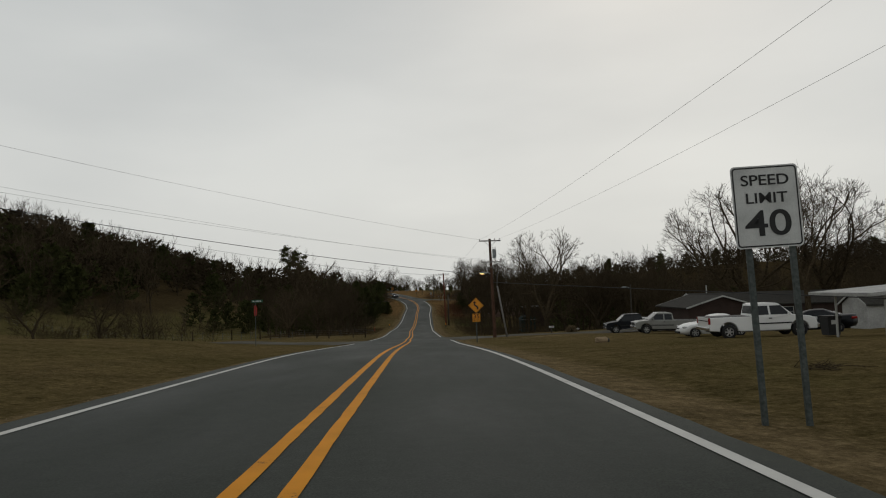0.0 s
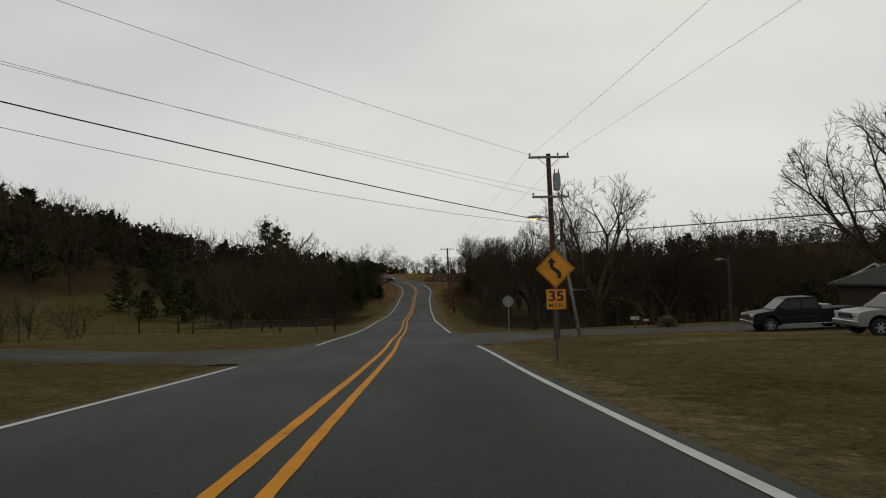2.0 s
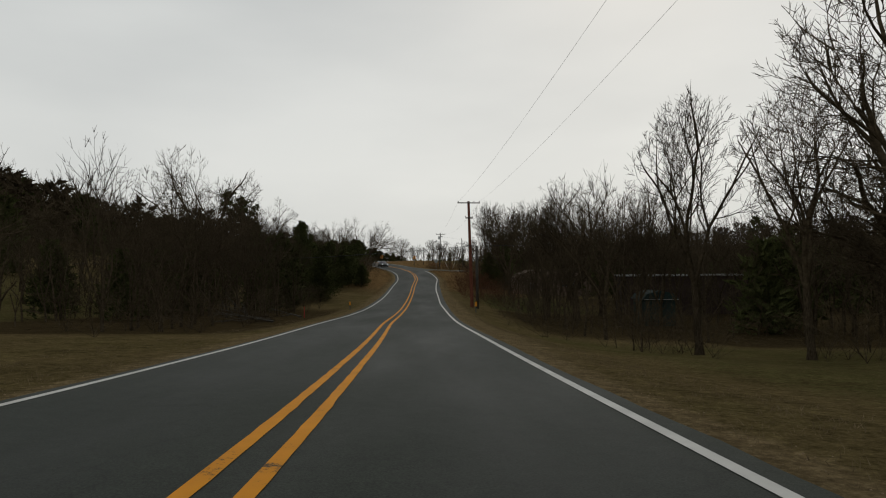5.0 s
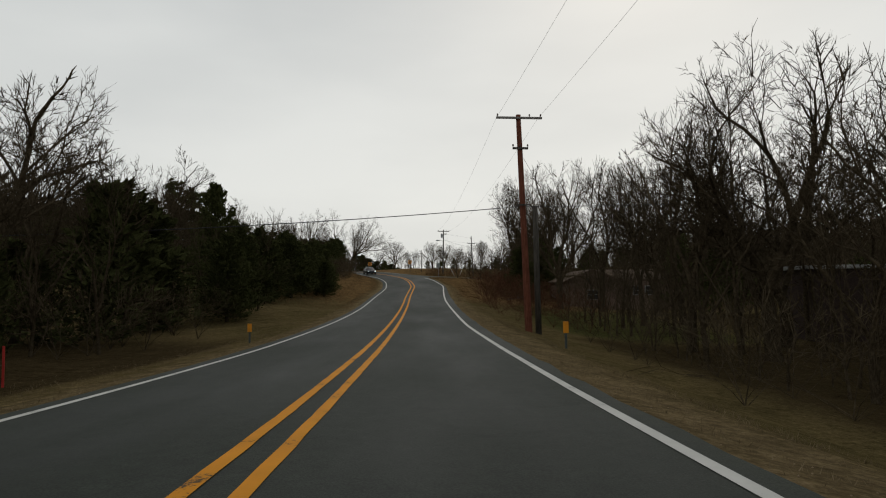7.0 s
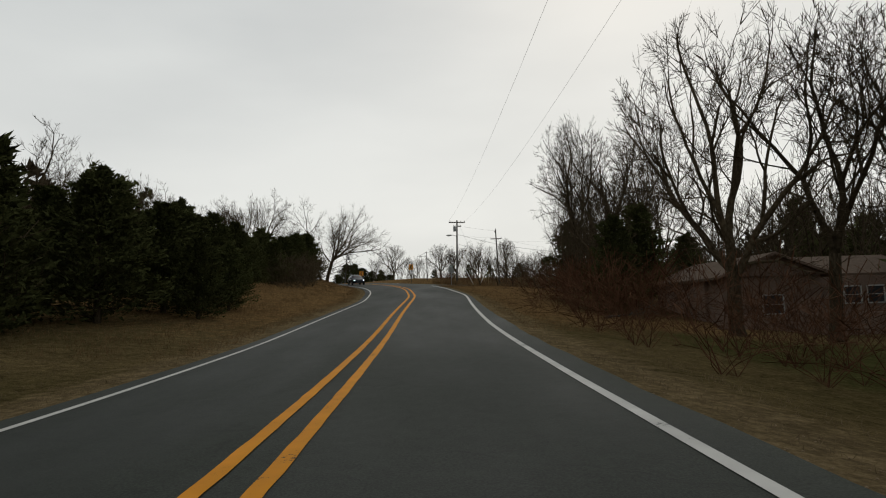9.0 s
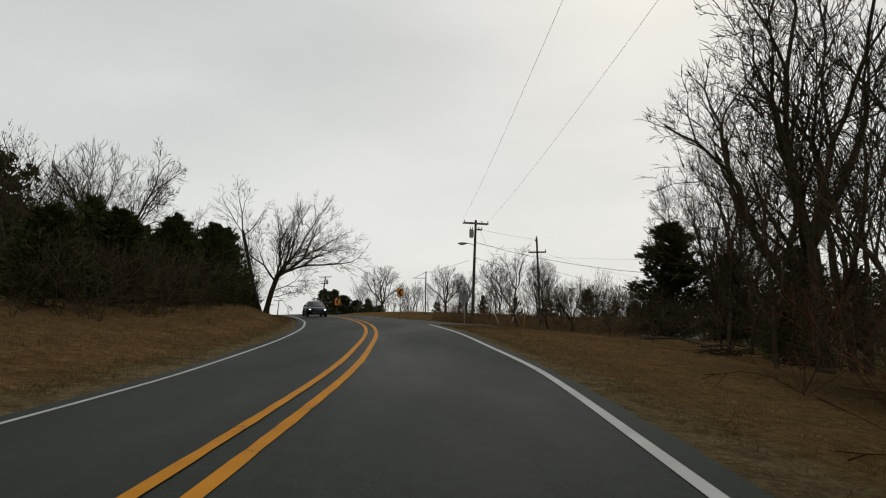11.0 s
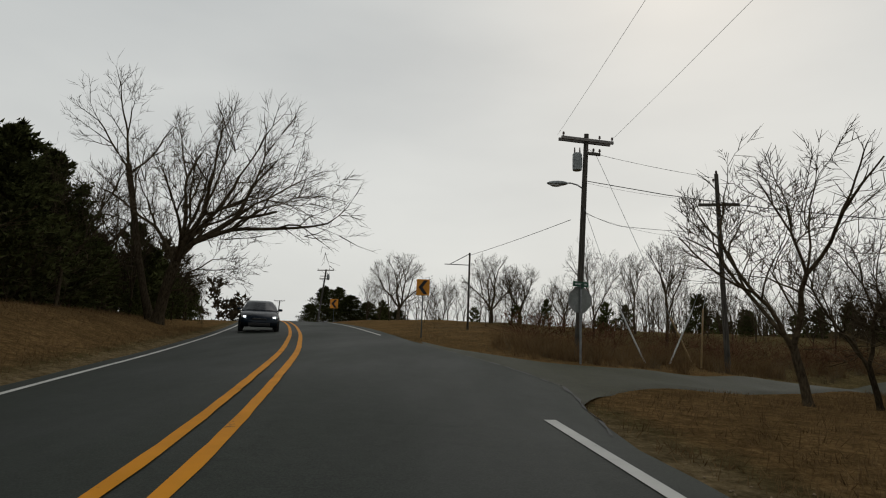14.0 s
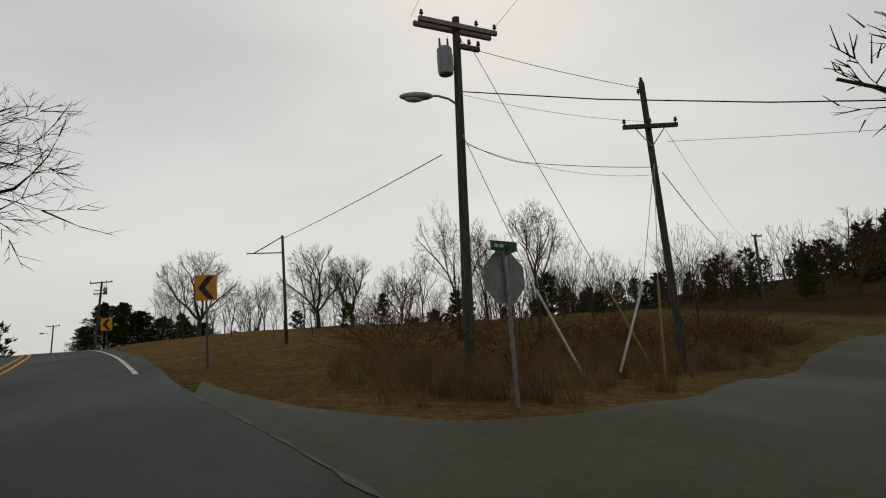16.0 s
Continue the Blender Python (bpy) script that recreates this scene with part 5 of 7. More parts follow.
for kind, x, y, top, turn, wide in [
    # behind the first side road and the houses
    (0, 16.8, 94.6, 16.2, 110, 1.0), (1, 12.0, 107, 13.0, 50, 0.9), (1, 15.4, 103, 12.4, 100, 0.9), (0, 40, 82, 20.6, 140, 1.15), (1, 36, 60.5, 19.0, 10, 1.1), (0, 46, 74, 19.5, 210, 1.0), (2, 32, 100, 13.2, 33, 1.0), (3, 21, 103, 11.5, 77, 1.1), (3, 25.5, 99, 12.5, 10, 1.1),
    (0, 52, 62, 18.5, 90, 1.0), (3, 30, 112, 13, 160, 1.1), (1, 58, 48, 18, 33, 1.0), (0, 44, 50, 18.5, 250, 1.0),
    # along the pasture and the left wood
    (0, -21.6, 96, 8.6, 30, 0.9), (3, -17.3, 95.4, 8.2, 160, 0.9), (2, -23.6, 98, 7.6, 60, 1.0), (3, -36, 69.5, 9.2, 10, 1.1), (2, -31.5, 70, 8.4, 200, 1.1), (3, -41, 66, 9.5, 80, 1.0),
    (3, -28.6, 150, 18.8, 200, 0.85), (3, -25.5, 163, 13.9, 70, 1.0), (2, -20.5, 139, 10.5, 40, 1.2), (1, -20, 128, 8.5, 40, 0.9), (2, -15.5, 121, 6.0, 140, 1.0), (3, -24, 178, 11.6, 10, 0.9), (2, -23.5, 190, 11.5, 10, 0.9), (2, -28, 224, 16.0, 130, 0.9),
    # the wood below the road
    (0, 13.0, 139.5, 13.0, 30, 0.95), (1, 10.7, 143, 11.4, 200, 1.1), (2, 15.8, 134, 11.2, 120, 1.0), (3, 17.2, 146, 12.4, 60, 1.0), (2, 9.6, 128, 6.8, 250, 0.9), (1, 12.8, 156.4, 11.0, 80, 1.0), (3, 17.0, 160, 12.0, 10, 1.0), (1, 20, 138, 12.5, 60, 1.0),
    (0, 10.2, 173, 14.4, 130, 0.8), (1, 14.0, 172.2, 14.6, 220, 1.1), (0, 19, 171, 14.5, 60, 0.8), (1, 8.9, 197.2, 17.4, 10, 0.85), (1, 13.6, 197, 15.6, 220, 0.9), (2, 10.2, 204.5, 9.5, 20, 0.9), (2, 6.2, 190.5, 8.2, 20, 0.9), (2, 8.0, 186.5, 8.6, 80, 0.9),
    # the oaks below the crest
    (0, 12.6, 204.5, 17.0, 60, 1.0), (0, 19.6, 226, 18.2, 160, 0.9), (3, 16.0, 221, 13.6, 290, 0.9), (1, 21, 214, 15, 120, 1.0), (2, 14, 212, 9.0, 70, 1.0),
    # small trees at the corner of the crest lane
    (2, 2.4, 219.2, 9.2, 200, 1.2), (2, 4.6, 220.6, 8.0, 190, 1.1), (3, 6.4, 221.6, 7.4, 70, 0.95), (2, 9.2, 222.6, 7.6, 130, 1.1),
    # beyond the island
    (2, 3.0, 243, 11.4, 80, 0.75), (1, 8.6, 248, 12.4, 300, 0.95), (1, 10.3, 262, 13.4, 130, 0.9), (0, -1.6, 268, 13.6, 10, 1.0), (0, 1.6, 274, 13.4, 100, 1.0), (0, -11.0, 273, 14.2, 200, 1.05), (2, -17, 291, 13.6, 44, 0.9), (3, 7, 280, 13.2, 160, 0.9), (2, -6.5, 276, 12.0, 20, 1.0), (3, 48, 266, 14.8, 250, 1.1),
    # behind the bank
    (3, -25.0, 240, 14.6, 20, 0.9), (3, -22.4, 217, 15.6, 80, 0.8), (2, -20.2, 224.5, 12.6, 200, 1.0), (3, -29, 219, 14, 20, 0.9), (2, -18.8, 229, 11.5, 130, 0.9)]:
    plant(kind, x, y, top, turn, wide)
for kind, x, y, top, turn, wide in [
    (10, -19.0, 160.8, 10.3, 0, 0.85), (10, -14.6, 149.5, 5.2, 40, 1.3), (10, -15.2, 154, 6.0, 90, 1.3), (11, -17.6, 146, 6.6, 0, 1.5), (10, -15.6, 162.5, 6.2, 60, 1.45), (10, -14.6, 167.5, 6.6, 100, 1.4), (10, -14.4, 172.5, 6.2, 10, 1.5), (10, -15.2, 177, 6.6, 200, 1.4), (10, -15.6, 182, 7.2, 40, 1.25), (11, -19, 165, 6.4, 0, 1.9), (10, -16.0, 187.5, 7.4, 33, 1.25), (10, -20, 180, 7.4, 33, 1.5), (10, -16.8, 193, 7.0, 90, 1.4), (11, -19, 172, 7.0, 120, 1.9), (10, -12.2, 170.5, 4.4, 10, 1.4), (10, -12.6, 175.5, 4.6, 70, 1.4), (10, -19.5, 187, 9.0, 100, 1.2),
    (10, 8.0, 183.5, 6.6, 0, 1.1), (11, 11.2, 189.0, 8.2, 20, 1.5), (11, 14.2, 224.2, 11.8, 0, 1.7), (11, 16.8, 220.5, 9.0, 50, 1.6), (10, 18.5, 215, 8.5, 10, 1.3), (10, 22, 208, 8.0, 80, 1.4), (10, 10.2, 201.6, 4.2, 0, 1.5), (10, 12.4, 206.0, 4.6, 70, 1.5), (10, -25.0, 293, 9.6, 20, 1.8), (10, -23.0, 292.5, 12.0, 70, 1.5), (10, -21.2, 293.5, 12.0, 0, 1.5), (10, -19.4, 293, 10.9, 40, 2.1), (10, -17.4, 294, 10.2, 90, 2.4), (10, -15.2, 295, 9.6, 10, 2.6), (10, -13.2, 294, 9.3, 140, 2.6), (10, -17.8, 214, 9.8, 90, 1.3), (10, -17.6, 220, 10.4, 10, 1.3), (10, -19.0, 226, 11.2, 150, 1.3), (10, -17.5, 207, 8.6, 50, 1.6), (10, -17, 201, 7.6, 150, 1.6), (10, -20.5, 230.5, 11.6, 10, 1.2), (11, 50.4, 275, 12.2, 10, 1.0), (10, -20.8, 233, 9.8, 80, 1.0), (10, -24, 228, 10.5, 30, 1.1)]:
    plant(kind, x, y, top, turn, wide)

# wide tree whose limbs sweep out over the road
def leaning_tree():
    rng = np.random.default_rng(55)
    fan = [(1.0, (1.0, 0.1, 0.5), 2.75, 0.15, -0.012), (0.95, (0.95, -0.25, 0.62), 2.5, 0.13, -0.01), (1.0, (0.85, 0.3, 0.85), 2.35, 0.13, 0.0), (0.95, (0.65, -0.3, 1.0), 2.1, 0.12, 0.0), (1.0, (0.42, 0.3, 1.0), 1.95, 0.12, 0.01),
           (0.95, (0.12, -0.3, 1.0), 1.85, 0.11, 0.02), (0.9, (-0.25, 0.3, 1.0), 1.8, 0.11, 0.02), (0.85, (-0.6, -0.1, 0.9), 1.8, 0.10, 0.02), (0.8, (0.4, -0.9, 0.7), 1.9, 0.1, 0.01), (0.8, (0.3, 0.9, 0.7), 1.9, 0.1, 0.01), (0.6, (0.9, -0.2, 0.4), 1.3, 0.05, 0.0), (0.45, (1.0, 0.3, 0.3), 1.1, 0.04, 0.0)]
    C = chains_of(rng, 12.0, bole=0.3, depth=7, trunk_r=0.26, lean=(0.14, 0), arms=fan, fit=False, wob=0.12, shrink=0.8, shoots=1.5, fork_angle=0.38)
    ob = thing("bare_tree", pose(-18.0, 235.1, gz(-18.0, 235.1), 0, 0, 4), "wide bare roadside tree with limbs sweeping over the road", "tree")
    tree_parts(ob, C, rng, 0.0095)
    rng = np.random.default_rng(56)
    tuft = [(1.0, (-0.15, 0.1, 1.0), 1.5, 0.07, 0.03), (0.97, (-0.75, -0.2, 0.9), 1.4, 0.06, 0.03), (0.93, (0.55, 0.2, 0.9), 1.35, 0.06, 0.03), (0.75, (0.5, -0.4, 0.8), 1.2, 0.045, 0.03)]
    C = chains_of(rng, 12.0, bole=0.66, depth=6, trunk_r=0.17, lean=(-0.32, 0.0), arms=tuft, fit=False, wob=0.1, shrink=0.8, shoots=1.6)
    ob = thing("bare_tree", pose(-18.6, 235.9, gz(-18.6, 235.9)), "slender bare tree leaning away, with twigs at its top", "tree")
    tree_parts(ob, C, rng, 0.0095)


leaning_tree()

# ---- woods ----
wood("hill_wood", "dense winter woods covering the hillside", 1, scatter(1, 640, -230, -38, 100, 400, lambda x, y: (x < -58 or y > 160 or (y > 116 and x < -40)) and not (y > 250 and x > -12 - 0.5 * (y - 212))), FAR_BARE, 9, 13.5, cedars=0.3)
wood("hill_wood", "dense winter woods above the pasture", 2, scatter(2, 300, -170, -48, 66, 165, lambda x, y: x < -60 - (y - 60) * 0.1), FAR_BARE, 9, 13.5, cedars=0.3)
wood("left_wood", "thicket of bare trees beside the road", 3, scatter(3, 125, -44, -13, 97, 168, lambda x, y: x - float(cx(y)) < -10 and (y > 118 or x > -21)), MID_BARE, 6, 9.5, cedars=0.25, brush=0.1)
wood("left_wood", "dark belt of trees along the bank", 4, scatter(4, 80, -56, -18, 160, 246, lambda x, y: x < -18 - 0.03 * (y - 160)), MID_BARE, 5.5, 8.5, cedars=0.5)
wood("right_wood", "thicket of bare trees beside the road", 5, scatter(5, 150, 7, 58, 98, 205, lambda x, y: x - float(cx(y)) > 12.5 and not (5 < x < 26 and 160 < y < 192) and not (x < 26 and y < 118)), MID_BARE, 7.5, 12, cedars=0.05, brush=0.06)
wood("bank_evergreens", "dark cedars massed along the bank", 14, scatter(14, 42, -30, -18, 207, 236, lambda x, y: x - float(cx(y)) < -9.5), MID_BARE, 5.6, 7.4, cedars=1.0)
wood("right_wood_backing", "dark woods behind the roadside trees", 12, scatter(12, 190, 25, 72, 104, 216, lambda x, y: not (26 < x < 40 and 174 < y < 192)), FAR_BARE, 8, 12, cedars=0.15)
wood("right_far_wood", "leafless woods on the far ridge", 6, scatter(6, 240, 56, 260, 108, 420), FAR_BARE, 8, 13, cedars=0.1)
far_crowns("right_ridge_crowns", "hazy leafless woods closing the far ridge", 15, scatter(15, 420, 60, 230, 110, 330), 5, 7.5)
far_crowns("hill_crowns", "hazy leafless woods closing the hillside", 16, scatter(16, 360, -190, -40, 108, 330, lambda x, y: x < -58 or y > 150), 7, 11)
wood("village_wood", "bare trees behind the houses", 7, scatter(7, 85, 26, 120, 74, 116, lambda x, y: y > 76 and x + y > 112), MID_BARE, 7, 12)
wood("crest_wood", "scrubby bare trees beyond the crest", 8, scatter(8, 90, -24, 70, 262, 335, lambda x, y: x - float(cx(y)) > 18), MID_BARE, 3.5, 6.5, cedars=0.2, brush=0.2)
wood("crest_scrub", "low leafless scrub along the horizon", 13, scatter(13, 190, -17, 62, 256, 306, lambda x, y: x - float(cx(y)) > 9 and y > 250 + 0.5 * max(x, 0)), FAR_BARE, 2.2, 5.5, cedars=0.06)
wood("crest_far_wood", "distant bare woods beyond the crest", 9, scatter(9, 240, -120, 180, 338, 460, lambda x, y: x - float(cx(y)) > 18 or x - float(cx(y)) < -80), FAR_BARE, 5, 9, cedars=0.35)
wood("crest_right_wood", "low bare scrub along the side road", 10, scatter(10, 95, 9, 90, 205, 300, lambda x, y: y < 219 + 0.62 * (x - 8) - 3 or y > 246 + 0.6 * (x - 8)), MID_BARE, 4, 7.5, cedars=0.06, brush=0.25)


def pine(x, y, top):
    """A tall pine with a bare stem and a broken, flat-topped crown."""
    rng = np.random.default_rng(77)
    z = gz(x, y)
    h = top - z
    ob = thing("pine_tree", pose(x, y, z), "tall dark pine standing above the hillside woods", "tree")
    tv, tf = tubes([(0, 0, -0.2), (0, 0, h * 0.6)], [(0, 0, h * 0.6), (0.2, 0, h * 0.96)], [0.3, 0.18], [0.18, 0.05], 7)
    mesh_part("trunk", np_mesh("trunk", tv, tf, M_BARK, True), ob)
    C = []
    for k in range(14):
        t = 0.5 + 0.5 * k / 13
        a = rng.uniform(0, 6.28)
        r = (0.8 + 2.2 * math.sin(math.pi * min(1, (1.05 - t) * 1.6))) * rng.uniform(0.4, 1.0)
        c = np.array([r * math.cos(a), r * math.sin(a), t * h])
        C.append(c + rng.normal(0, 1, (130, 3)) * np.array([0.75, 0.75, 0.38]))
    C = np.concatenate(C)
    D = rng.normal(0, 0.3, C.shape) + np.array([0, 0, 0.15])
    U = np.cross(D, rng.normal(size=C.shape)) * 0.35
    V = np.stack([C - U, C + U, C + D], 1).reshape(-1, 3)
    mesh_part("crown", np_mesh("crown", V, np.arange(len(V)).reshape(-1, 3), M_CEDAR), ob, "clumps of dark green needles")


pine(-55.4, 247.5, 24.6)
pine(-52.0, 250, 22.6)


# ---- vehicles ----
def car_paint(name, col, flake=0.06, rough=0.28, metal=0.0):
    m, n, l, b = node_mat(name, rough, metal, 0.5 if max(col) > 0.1 else 0.18)
    tc = n.new("ShaderNodeTexCoord").outputs["Object"]
    g = noise_node(n, l, tc, 1.4, 4)
    f = noise_node(n, l, tc, 60, 3)
    c = ramp_node(n, l, g, [(0.3, tuple(v * (1 - flake) for v in col)), (0.7, col)])
    grime = n.new("ShaderNodeSeparateXYZ")
    l.new(tc, grime.inputs[0])
    k = ramp_node(n, l, grime.outputs["Z"], [(0.25, (0.5, 0.5, 0.5)), (0.75, (0, 0, 0))])
    c = mix_node(n, l, k, c, tuple(0.65 * v + q * (1.0 if max(col) > 0.1 else 0.3) for v, q in zip(col, (0.02, 0.016, 0.011))))
    l.new(c, b.inputs["Base Color"])
    b.inputs["Coat Weight"].default_value = 0.25 if max(col) > 0.1 else 0.04
    bump_node(n, l, b, f, 0.03, 0.001)
    return m


M_CAR_WHITE = car_paint("white_car_paint", (0.72, 0.72, 0.70))
M_CAR_SILVER = car_paint("silver_pewter_car_paint", (0.19, 0.19, 0.17), 0.08, 0.34, 0.25)
M_CAR_NAVY = car_paint("near_black_navy_car_paint", (0.004, 0.005, 0.007), 0.1, 0.42)
M_CAR_BLUE = car_paint("dark_blue_grey_car_paint", (0.004, 0.010, 0.018), 0.1, 0.25)
M_GLASS = glass_mat("tinted_car_glass", (0.010, 0.012, 0.014))
M_TYRE = two_scale("black_tyre_rubber", (0.010, 0.010, 0.010), (0.028, 0.027, 0.026), 30, 4, 0.85, 0, 0.3, 0.004)
M_RIM = two_scale("silver_alloy_rim", (0.36, 0.36, 0.35), (0.52, 0.52, 0.51), 30, 4, 0.35, 0.6, 0)
M_CHROME = two_scale("chrome_trim", (0.5, 0.5, 0.5), (0.62, 0.62, 0.62), 30, 4, 0.18, 0.9, 0)
M_PLASTIC = two_scale("black_plastic_trim", (0.014, 0.014, 0.014), (0.03, 0.03, 0.03), 30, 4, 0.6, 0, 0.1)
M_TAIL = two_scale("red_tail_light", (0.22, 0.008, 0.008), (0.30, 0.014, 0.012), 30, 4, 0.2, 0, 0)
M_LAMP = two_scale("clear_head_light", (0.42, 0.43, 0.43), (0.58, 0.59, 0.58), 30, 4, 0.12, 0, 0)
M_LIT = bpy.data.materials.new("lit_head_light")
M_LIT.use_nodes = True
lb = M_LIT.node_tree.nodes["Principled BSDF"]
lb.inputs["Emission Color"].default_value = (0.85, 0.93, 1.0, 1)
lb.inputs["Emission Strength"].default_value = 6.0


def slab(bm, pts, w0, w1=None, zref=None):
    """A body from its outline seen from the side (x, z), drawn in towards the top by a second half width."""
    zs = [p[1] for p in pts]
    lo, hi = (min(zs), max(zs)) if zref is None else zref
    w1 = w0 if w1 is None else w1
    A, B = [], []
    for x, z in pts:
        t = min(max((z - lo) / (hi - lo), 0), 1)
        w = w0 + (w1 - w0) * t
        A.append(bm.verts.new((x, -w, z)))
        B.append(bm.verts.new((x, w, z)))
    bm.faces.new(A)
    bm.faces.new(B[::-1])
    for i in range(len(pts)):
        j = (i + 1) % len(pts)
        bm.faces.new((A[j], A[i], B[i], B[j]))
    bmesh.ops.recalc_face_normals(bm, faces=bm.faces)
    es = [e for e in bm.edges if len(e.link_faces) == 2 and e.calc_face_angle(0) > 0.9 and not all(len(f.verts) == 4 for f in e.link_faces)]
    bmesh.ops.bevel(bm, geom=es, offset=0.045, segments=3, affect="EDGES", profile=0.6, clamp_overlap=True)
    bmesh.ops.triangulate(bm, faces=[f for f in bm.faces if len(f.verts) > 4])


def arch(cxx, r, z0, n=9):
    return [(cxx + r * math.cos(math.pi * k / n), z0 + r * math.sin(math.pi * k / n)) for k in range(n + 1)]


def wheel_at(car, x, y, r, w, rim=None):
    bm = bmesh.new()
    prof = [(r * 0.62, -w / 2), (r * 0.9, -w / 2), (r, -w * 0.32), (r, w * 0.32), (r * 0.9, w / 2), (r * 0.62, w / 2)]
    rings = []
    for k in range(28):
        a = k * math.tau / 28
        rings.append([bm.verts.new((x + p * math.cos(a), y + q, r + p * math.sin(a))) for p, q in prof])
    for k in range(28):
        for i in range(len(prof) - 1):
            bm.faces.new((rings[k][i], rings[(k + 1) % 28][i], rings[(k + 1) % 28][i + 1], rings[k][i + 1]))
    bmesh.ops.recalc_face_normals(bm, faces=bm.faces)
    t = part("wheel", bm, M_TYRE, car, "black rubber tyre", True)
    s = 1 if y > 0 else -1
    bm = bmesh.new()
    rod(bm, (x, y - w * 0.1, r), (x, y + w * 0.1, r), r * 0.6, n=24)
    part("hub", bm, M_PLASTIC, t)
    bm = bmesh.new()
    yy = y + s * w * 0.3
    for k in range(6):
        a = k * math.tau / 6
        box(bm, r * 0.33, 0, 0, r * 0.58, 0.03, r * 0.17, 0.004, Matrix.Translation((x, yy, r)) @ Matrix.Rotation(a, 4, "Y"))
    rod(bm, (x, yy - 0.02, r), (x, yy + 0.02 , r), r * 0.16, n=12)
    part("rim", bm, rim or M_RIM, t, "silver six-spoke rim")
    bm = bmesh.new()
    for k in range(28):
        a, b = k * math.tau / 28, (k + 1) * math.tau / 28
        q = [(x + rr * math.cos(g), yy, r + rr * math.sin(g)) for rr, g in ((r * 0.56, a), (r * 0.66, a), (r * 0.66, b), (r * 0.56, b))]
        bm.faces.new([bm.verts.new(c) for c in q])
    bmesh.ops.remove_doubles(bm, verts=bm.verts, dist=0.001)
    part("rim_ring", bm, rim or M_RIM, t)


def pane(car, name, pts, mat, label=""):
    bm = bmesh.new()
    f = bm.faces.new([bm.verts.new(p) for p in pts])
    g = bmesh.ops.extrude_face_region(bm, geom=[f])
    n = Vector(f.normal)
    bm.normal_update()
    bmesh.ops.translate(bm, vec=f.normal * 0.008, verts=[v for v in g["geom"] if isinstance(v, bmesh.types.BMVert)])
    bmesh.ops.recalc_face_normals(bm, faces=bm.faces)
    return part(name, bm, mat, car, label)


def lump(car, name, c, size, mat, label="", bevel=0.03):
    bm = bmesh.new()
    box(bm, *c, *size, bevel)
    return part(name, bm, mat, car, label)


